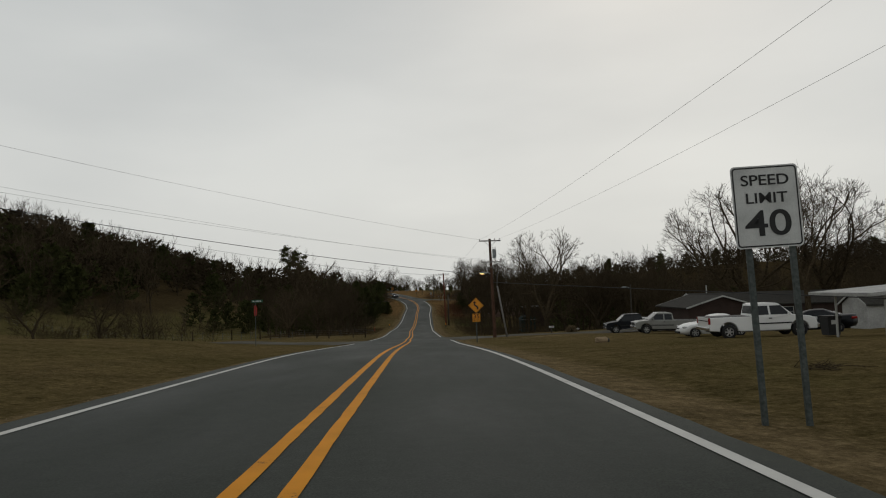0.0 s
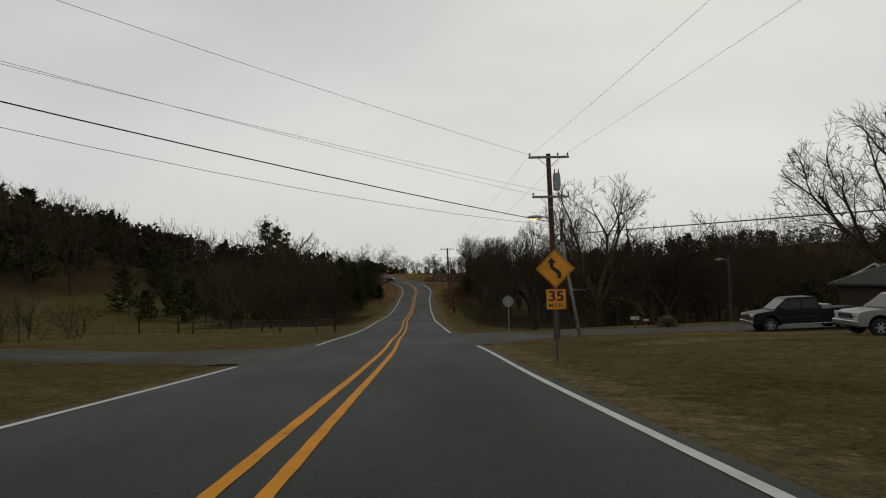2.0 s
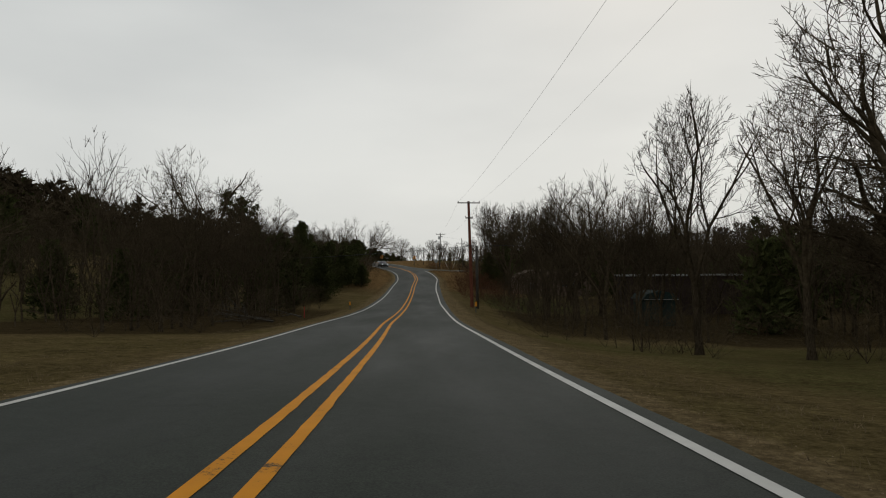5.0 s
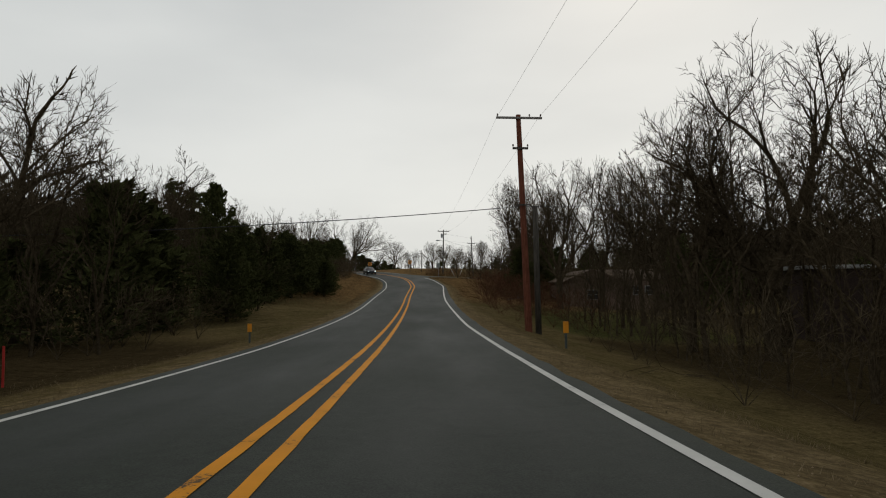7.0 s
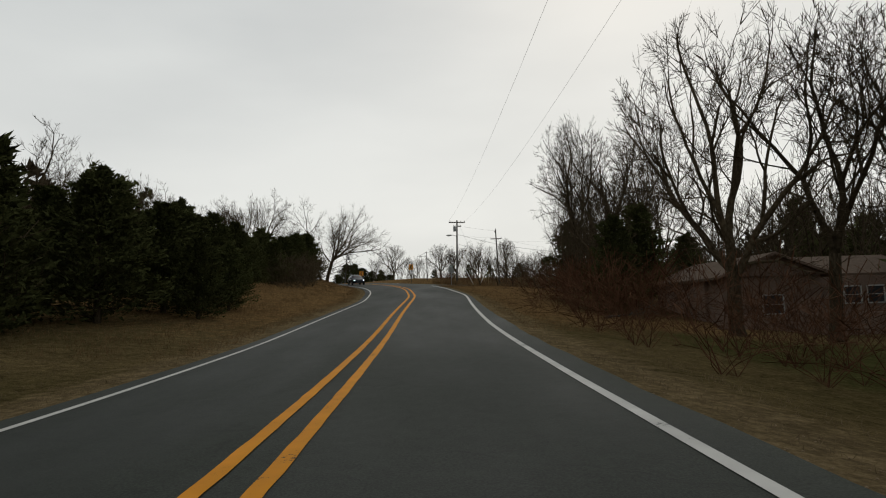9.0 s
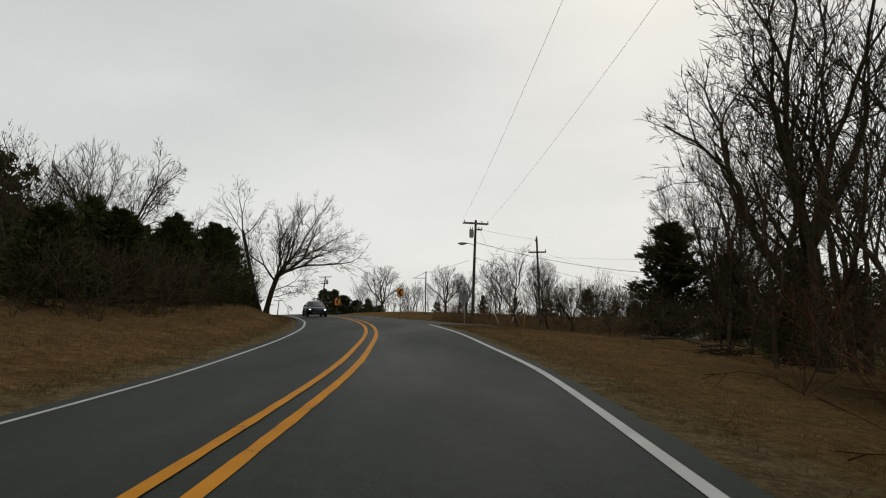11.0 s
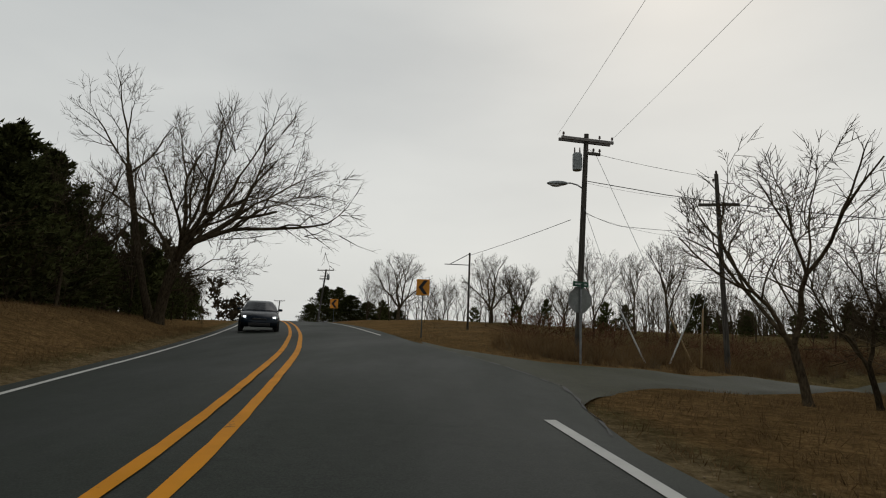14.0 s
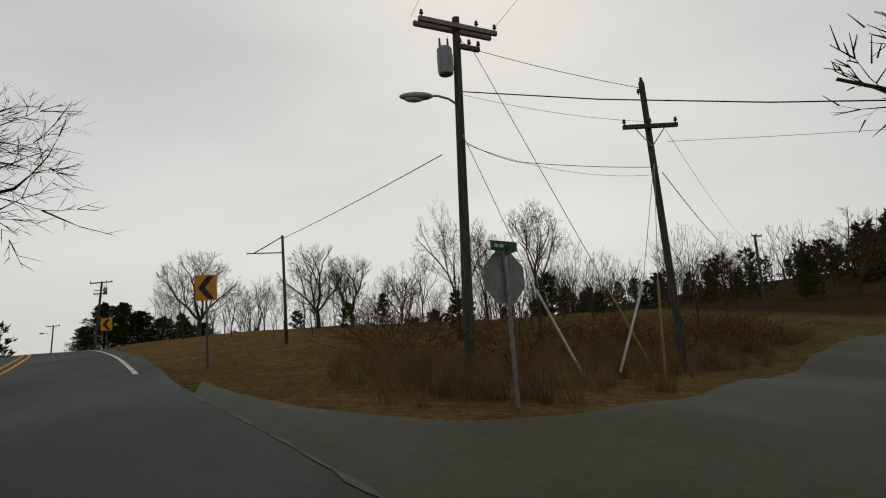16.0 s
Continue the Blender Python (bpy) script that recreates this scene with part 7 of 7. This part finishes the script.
def mailbox(x, y, h, label, yaw=0):
    z = gz(x, y)
    ob = thing("mailbox", pose(x, y, z, 0, 0, yaw), label, "mailbox")
    bm = bmesh.new()
    box(bm, 0, 0, h / 2 - 0.1, 0.1, 0.1, h + 0.2, 0.01)
    part("post", bm, M_POLE, ob)
    bm = bmesh.new()
    sec = [(-0.09, 0)] + [(0.09 * math.cos(a), 0.13 + 0.09 * math.sin(a)) for a in [math.pi * (1 - k / 8) for k in range(9)]] + [(0.09, 0)]
    A = [bm.verts.new((-0.27, p, h + q)) for p, q in sec]
    B = [bm.verts.new((0.27, p, h + q)) for p, q in sec]
    bm.faces.new(A)
    bm.faces.new(B[::-1])
    for i in range(len(sec)):
        j = (i + 1) % len(sec)
        bm.faces.new((A[i], B[i], B[j], A[j]))
    bmesh.ops.recalc_face_normals(bm, faces=bm.faces)
    part("box", bm, M_FASCIA, ob, "pale metal box")
    lump(ob, "flag", (0.1, -0.1, h + 0.16), (0.14, 0.01, 0.05), M_SIGN_R, "", 0.002)


mailbox(20.4, 91.2, 1.05, "pale mailbox on a wooden post by the side road", 20)
mailbox(13.2, 71.8, 0.65, "pale mailbox on a post beside a round bush", 0)

# log on the lawn
M_CUT = two_scale("pale_weathered_wood", (0.20, 0.145, 0.085), (0.36, 0.27, 0.17), 14, 2, 0.9, 0, 0.4, 0.01, (0.2, 1, 1), 0.1)


def lawn_log():
    z = gz(8.3, 31.2)
    ob = thing("log", pose(8.3, 31.2, z + 0.14, 0, 0, 12), "short sawn log lying on the lawn", "log")
    bm = bmesh.new()
    rings = []
    for k in range(7):
        t = k / 6
        rings.append([bm.verts.new((-0.28 + 0.56 * t, (0.15 + 0.02 * math.sin(5 * a + k)) * math.cos(a), (0.16 + 0.02 * math.sin(3 * a + 2 * k)) * math.sin(a))) for a in [q * math.tau / 14 for q in range(14)]])
    for p, q in zip(rings[:-1], rings[1:]):
        for i in range(14):
            bm.faces.new((p[i], p[(i + 1) % 14], q[(i + 1) % 14], q[i]))
    bm.faces.new(rings[0][::-1])
    bm.faces.new(rings[-1])
    bmesh.ops.recalc_face_normals(bm, faces=bm.faces)
    part("wood", bm, M_CUT, ob, "pale weathered wood", True)
    # short tapered end piece, black against the pale wood
    bm = bmesh.new()
    rod(bm, (0.27, 0, 0), (0.4, 0.03, -0.02), 0.14, 0.09, n=14)
    part("dark_end", bm, M_BLACK, ob, "tapered black end")


lawn_log()

# ---- fence along the pasture ----
def pasture_fence():
    ob = thing("pasture_fence", pose(0, 0, 0), "weathered wire fence with wooden and steel posts along the pasture", "fence")
    rng = np.random.default_rng(5)
    line = [(-9.2, 85.6), (-21, 86.0), (-30, 90), (-70, 101)]
    pts = along(line, 40)
    tops = []
    for i, (x, y) in enumerate(pts):
        z = gz(x, y)
        thick = i % 4 == 0 or i in (1, 3, 9)
        h = rng.uniform(1.15, 1.45) if thick else rng.uniform(1.0, 1.2)
        bm = bmesh.new()
        lx = rng.uniform(-0.06, 0.06)
        if thick:
            rod(bm, (x, y, z - 0.2), (x + lx, y, z + h), rng.uniform(0.07, 0.13), rng.uniform(0.06, 0.1), n=9)
        else:
            box(bm, x, y, z + h / 2 - 0.1, 0.04, 0.04, h + 0.2)
        part("post", bm, M_BARK if thick else M_STEEL_DK, ob, "rough wooden post" if thick else "thin steel post")
        tops.append((x, y, z))
    for k in (0.3, 0.55, 0.8, 1.02):
        L = np.array([(x, y, z + k) for x, y, z in tops])
        V, F = tubes(L[:-1], L[1:], np.full(len(L) - 1, 0.0025), np.full(len(L) - 1, 0.0025), 4)
        mesh_part("strand", np_mesh("strand", V, F, M_GALV), ob)


pasture_fence()


# ---- undergrowth and grass ----
wood("roadside_brush", "reddish-brown leafless roadside brush", 21, scatter(21, 70, 2, 14, 150, 192, lambda x, y: 6.6 < x - float(cx(y)) < 13), MID_BARE, 1, 2, brush=1.0, twigs=M_BRUSH)
wood("undergrowth", "dark tangled undergrowth in the wood", 28, scatter(28, 90, 7, 30, 108, 152, lambda x, y: 10.5 < x - float(cx(y)) < 17 or x > 21), FAR_BARE, 2.0, 4.5)
wood("undergrowth", "dark tangled undergrowth along the fence", 29, scatter(29, 75, -43, -25, 65, 75), MID_BARE, 2.2, 4.5, brush=0.75)
wood("undergrowth", "dark tangled undergrowth among the trees", 30, scatter(30, 90, -34, -13, 104, 160, lambda x, y: x - float(cx(y)) < -10), FAR_BARE, 2.5, 6)
wood("undergrowth", "dark scrub behind the trees", 31, scatter(31, 130, 12, 60, 188, 236, lambda x, y: x - float(cx(y)) > 12.5 and 213 + 0.62 * (x - 8) < y < 226 + 0.62 * (x - 8) - 2 or x - float(cx(y)) > 17 and y < 226 + 0.62 * (x - 8) - 6), FAR_BARE, 2.5, 6, cedars=0.08)
wood("undergrowth", "dark tangled undergrowth beneath the wide tree", 41, scatter(41, 90, -36, -17.5, 237, 262, lambda x, y: -15 < x - float(cx(y)) < -6.8), MID_BARE, 2.8, 5.2, cedars=0.22)
wood("undergrowth", "small bare saplings on the lawn's edge", 33, scatter(33, 16, 7.5, 13, 149, 160), MID_BARE, 3.0, 5.5)
wood("roadside_brush", "tangled leafless brush below the road", 22, scatter(22, 60, 3, 22, 98, 150, lambda x, y: 8.2 < x - float(cx(y)) < 22), MID_BARE, 1, 2, brush=1.0)
wood("roadside_brush", "dead branches and brush in the ditch", 23, scatter(23, 45, -24, -10, 98, 150, lambda x, y: -17 < x - float(cx(y)) < -8.4), MID_BARE, 1, 2, brush=1.0)
wood("corner_brush", "leafless brush round the foot of small trees", 32, scatter(32, 22, 4.5, 14, 214.5, 222.5, lambda x, y: x - float(cx(y)) > 8.2 and y < 220 + 0.62 * (x - 2)), MID_BARE, 1, 2, brush=1.0)
wood("island_brush", "red-brown briars on the grassy island", 24, scatter(24, 110, -2.5, 22, 229, 256, lambda x, y: y > 233.5 + 0.62 * (x - 6) and y < 243 + 0.62 * (x - 6) and y > 230.5), MID_BARE, 1, 2, brush=1.0, twigs=M_BRUSH, low_by=0.5)
wood("bank_brush", "low dark brush at the wood's edge", 25, scatter(25, 70, -20, -12, 196, 238, lambda x, y: -12.5 < x - float(cx(y)) < -8.5), MID_BARE, 1, 2, brush=1.0)
wood("roadside_brush", "leafless brush beneath the trees", 26, scatter(26, 70, 6, 26, 192, 217, lambda x, y: x - float(cx(y)) > 13), MID_BARE, 1, 2, brush=1.0)


def round_bush(x, y):
    rng = np.random.default_rng(8)
    n = 2600
    u = rng.normal(size=(n, 3))
    u /= np.linalg.norm(u, axis=1, keepdims=True)
    u[:, 2] = np.abs(u[:, 2])
    r = 0.75 * rng.uniform(0.75, 1.05, n)[:, None]
    C = u * r * np.array([1.0, 1.0, 1.1]) * 0.75
    T = C + u * 0.24 + rng.normal(0, 0.05, (n, 3))
    S = [(a, b, 0.006, 0.003, 3) for a, b in zip(C, T)]
    V, F = ribbons(rng, S, 0.008)
    stems = [(np.zeros(3), c * 0.98, 0.012, 0.006, 1) for c in C[::40]]
    V2, F2 = tubes([s[0] for s in stems], [s[1] for s in stems], [0.014] * len(stems), [0.006] * len(stems), 4)
    ob = thing("round_bush", pose(x, y, gz(x, y)), "clipped round straw-tan winter bush", "bush")
    mesh_part("foliage", np_mesh("foliage", V, F, M_STRAW), ob)
    mesh_part("stems", np_mesh("stems", V2, F2, M_BARK), ob)


round_bush(15.5, 72.0)


def brush_pile(x, y, seed, label, size=1.0):
    rng = np.random.default_rng(seed)
    P0 = np.stack([rng.normal(0, 0.5, 60), rng.normal(0, 0.3, 60), rng.uniform(0.02, 0.25, 60)], -1)
    d = np.stack([rng.normal(0, 1, 60), rng.normal(0, 0.6, 60), rng.normal(0, 0.18, 60)], -1)
    P1 = P0 + d / np.linalg.norm(d, axis=1, keepdims=True) * rng.uniform(0.3, 1.1, 60)[:, None]
    P1[:, 2] = np.abs(P1[:, 2])
    V, F = tubes(P0 * size, P1 * size, rng.uniform(0.008, 0.03, 60) * size, rng.uniform(0.004, 0.012, 60) * size, 5)
    ob = new("brush_pile", np_mesh("brush_pile", V, F, M_BARK))
    ob.location = (x, y, gz(x, y))
    tagged(ob, label, "dead sticks", kind="stuff")


brush_pile(7.6, 11.6, 3, "small pile of dead sticks on the lawn", 0.42)
brush_pile(-13.5, 119, 4, "fallen dead branches in the ditch")
brush_pile(-14.5, 123, 5, "fallen dead branches in the ditch")
brush_pile(8.2, 203, 6, "fallen limbs lying in the grass")
brush_pile(9.5, 199, 7, "fallen limbs lying in the grass")


def dead_limbs():
    """Long grey limbs lying in the ditch and by the trees."""
    for k, (x, y, L, yaw, tilt) in enumerate([(-12.5, 118, 4.5, 160, 6), (-13.5, 121, 3.6, 200, 10), (-12, 125, 3.2, 140, 4), (9, 206, 4.0, 10, 2), (7.5, 209, 3.4, -8, 1), (11, 203.5, 5, 4, 2), (5.5, 176, 2.4, -50, 4)]):
        rng = np.random.default_rng(70 + k)
        V, F = chain_mesh(rng, chains_of(rng, L * 1.1, bole=0.35, leaders=3, angle=0.5, depth=4, trunk_r=0.06, shoots=0.6), 4, 0.004)
        ob = new("fallen_limb", np_mesh("fallen_limb", V, F, M_POLE))
        ob.matrix_basis = pose(x, y, gz(x, y) + 0.1) @ pose(0, 0, 0, 0, 0, yaw) @ pose(0, 0, 0, 0, 90 - tilt, 0)
        tagged(ob, "grey dead limb lying on the ground", "branch")


dead_limbs()


def blades(name, seed, pts, hmin, hmax, wid, mat, label, lean=0.35, per=5, spread=0.16):
    """Tufts of grass, several blades each."""
    rng = np.random.default_rng(seed)
    P = np.repeat(np.array(pts), per, axis=0)
    P = P + rng.normal(0, spread, P.shape)
    off = P[:, 0] - cx(P[:, 1])
    ok = (off > HALF_R + 0.05) | (off < -HALF_L - 0.05)
    P = P[ok]
    n = len(P)
    z = land(P[:, 0], P[:, 1]) - 0.03
    h = rng.uniform(hmin, hmax, n)
    a = rng.uniform(0, math.tau, n)
    ln = rng.uniform(0.05, lean, n) * h
    b = rng.uniform(0, math.tau, n)
    base = np.column_stack([P, z])
    u = np.column_stack([np.cos(a), np.sin(a), np.zeros(n)]) * (wid * rng.uniform(0.6, 1.3, n))[:, None]
    tip = base + np.column_stack([np.cos(b) * ln, np.sin(b) * ln, h])
    V = np.stack([base - u, base + u, tip], 1).reshape(-1, 3)
    me = np_mesh(name, V, np.arange(3 * n).reshape(-1, 3), mat)
    tagged(new(name, me), label, "grass", kind="stuff")


def verge(seed, n, y0, y1, lo, hi, side):
    rng = np.random.default_rng(seed)
    y = rng.uniform(y0, y1, n)
    d = lo + (hi - lo) * rng.uniform(0, 1, n) ** 1.3
    x = cx(y) + (HALF_R + d if side > 0 else -HALF_L - d)
    return np.column_stack([x, y])


def clear(P, boxes):
    k = np.ones(len(P), bool)
    for x0, x1, y0, y1 in boxes:
        k &= ~((P[:, 0] > x0) & (P[:, 0] < x1) & (P[:, 1] > y0) & (P[:, 1] < y1))
    return P[k]


LANES = [(0, 16, 56.5, 77), (-40, -4, 45.5, 60)]
M_LAWN = two_scale("short_winter_lawn_blades", (0.080, 0.065, 0.033), (0.205, 0.170, 0.090), 3, 0.4, 1.0, 0, 0, 0, None, 0.0)
M_RUST = two_scale("rust_brown_sedge_blades", (0.096, 0.060, 0.029), (0.265, 0.172, 0.084), 3, 0.4, 1.0, 0, 0, 0, None, 0.0)
blades("lawn_grass", 41, clear(verge(41, 9000, 0, 58, 0.2, 11, 1), LANES), 0.015, 0.045, 0.007, M_LAWN, "short dormant lawn grass by the road", 2.2, 6, 0.12)
blades("lawn_grass", 42, clear(verge(42, 9000, 0, 85, 0.2, 11, -1), LANES), 0.015, 0.05, 0.007, M_LAWN, "short dormant grass on the bank", 2.2, 6, 0.12)
blades("verge_grass", 43, clear(verge(43, 4000, 77, 162, 0.4, 3.2, 1), LANES), 0.03, 0.11, 0.006, M_STRAW, "dry tan grass along the road edge", 1.4, 6, 0.1)
blades("verge_grass", 44, clear(verge(44, 4200, 60, 160, 0.4, 4.0, -1), LANES), 0.03, 0.11, 0.006, M_STRAW, "dry tan grass along the road edge", 1.4, 6, 0.1)
blades("bank_grass", 45, verge(45, 7000, 160, 240, 0.6, 8, -1), 0.05, 0.2, 0.007, M_RUST, "rust-brown dead grass on the bank", 1.2, 7, 0.12)
blades("bank_grass", 46, clear(verge(46, 6000, 165, 214, 0.5, 10, 1), [(-4, 60, 213, 240)]), 0.04, 0.15, 0.007, M_RUST, "rust-brown dead grass beside the road", 1.3, 7, 0.12)


def island(seed, n):
    rng = np.random.default_rng(seed)
    P = np.column_stack([rng.uniform(-8, 22, n), rng.uniform(223.5, 262, n)])
    d = P[:, 0] - cx(P[:, 1])
    far_edge = np.interp(P[:, 0], [-5.9, -4.6, -3.5, -2.1, -0.2, 2.0, 5.0, 8.2, 15, 24], [232.8, 229, 226.9, 225.2, 225.1, 226.6, 228.9, 231.9, 237.6, 244])
    return P[(d > HALF_R + 0.6) & (P[:, 1] > far_edge + 0.35)]


def corner(seed, n):
    rng = np.random.default_rng(seed)
    P = np.column_stack([rng.uniform(-3, 16, n), rng.uniform(210, 230, n)])
    near_edge = np.interp(P[:, 0], [-4.2, -2.9, -2.15, -0.3, 2.5, 6, 10, 20], [211.5, 214.5, 216.7, 219.3, 221.9, 225, 228.6, 236])
    return P[(P[:, 0] - cx(P[:, 1]) > HALF_R + 0.4) & (P[:, 1] < near_edge - 0.3)]


blades("corner_grass", 50, corner(50, 6000), 0.05, 0.18, 0.007, M_RUST, "rust-brown dead grass at the corner", 1.3, 7, 0.12)
I1 = island(47, 9000)
blades("island_grass", 47, I1[:6000], 0.05, 0.16, 0.007, M_STRAW, "matted dead grass on the island", 1.3, 6, 0.12)
blades("island_grass", 51, I1[6000:], 0.08, 0.26, 0.007, M_RUST, "rust-brown grass on the island", 0.9, 6, 0.1)


def back_of_island(P, lo, hi):
    """Spots that lie some way behind the kerbless edge."""
    far_edge = np.interp(P[:, 0], [-5.9, -4.6, -3.5, -2.1, -0.2, 2.0, 5.0, 8.2, 15, 24], [232.8, 229, 226.9, 225.2, 225.1, 226.6, 228.9, 231.9, 237.6, 244])
    k = P[:, 1] - far_edge
    return P[(k > lo) & (k < hi) & (P[:, 0] > -3.2)]


I2 = back_of_island(island(48, 2200), 1.3, 9)
blades("sedge_clumps", 48, I2[:420], 0.35, 0.85, 0.006, M_RUST, "tall rust-brown broom sedge clumps on the island", 0.75, 55, 0.09)
I4 = back_of_island(island(52, 2600), 0.15, 1.5)
I4 = I4[(I4[:, 0] > -3.2) & (I4[:, 0] < 3.5)]
blades("sedge_clumps", 52, I4[:190], 0.42, 0.9, 0.006, M_RUST, "rust-brown broom sedge round the stop sign post", 0.75, 50, 0.09)
I3 = back_of_island(island(49, 900), 0.9, 7)
blades("straw_sedge", 49, I3[:150], 0.3, 0.75, 0.006, M_STRAW, "straw-coloured sedge tufts on the island", 0.8, 45, 0.08)


def stones(name, seed, P, label):
    rng = np.random.default_rng(seed)
    n = len(P)
    z = land(P[:, 0], P[:, 1])
    s = rng.uniform(0.006, 0.02, n)
    oct_ = np.array([(1, 0, 0), (0, 1, 0), (-1, 0, 0), (0, -1, 0), (0, 0, 1), (0, 0, -1)], float)
    tri_ = np.array([(0, 1, 4), (1, 2, 4), (2, 3, 4), (3, 0, 4), (1, 0, 5), (2, 1, 5), (3, 2, 5), (0, 3, 5)])
    V = (oct_[None] * (s[:, None, None] * rng.uniform(0.6, 1.3, (n, 6, 1))) * np.array([1, 1, 0.6]))
    V = V + np.column_stack([P, z + s * 0.3])[:, None]
    F = (np.arange(n)[:, None, None] * 6 + tri_[None]).reshape(-1, 3)
    tagged(new(name, np_mesh(name, V.reshape(-1, 3), F, M_CUT)), label, "gravel", kind="stuff")


stones("verge_gravel", 61, np.concatenate([verge(61, 1800, 0, 212, -0.02, 0.9, 1), verge(62, 1500, 0, 240, -0.02, 0.7, -1)]), "loose gravel and crumbs along the road edge")
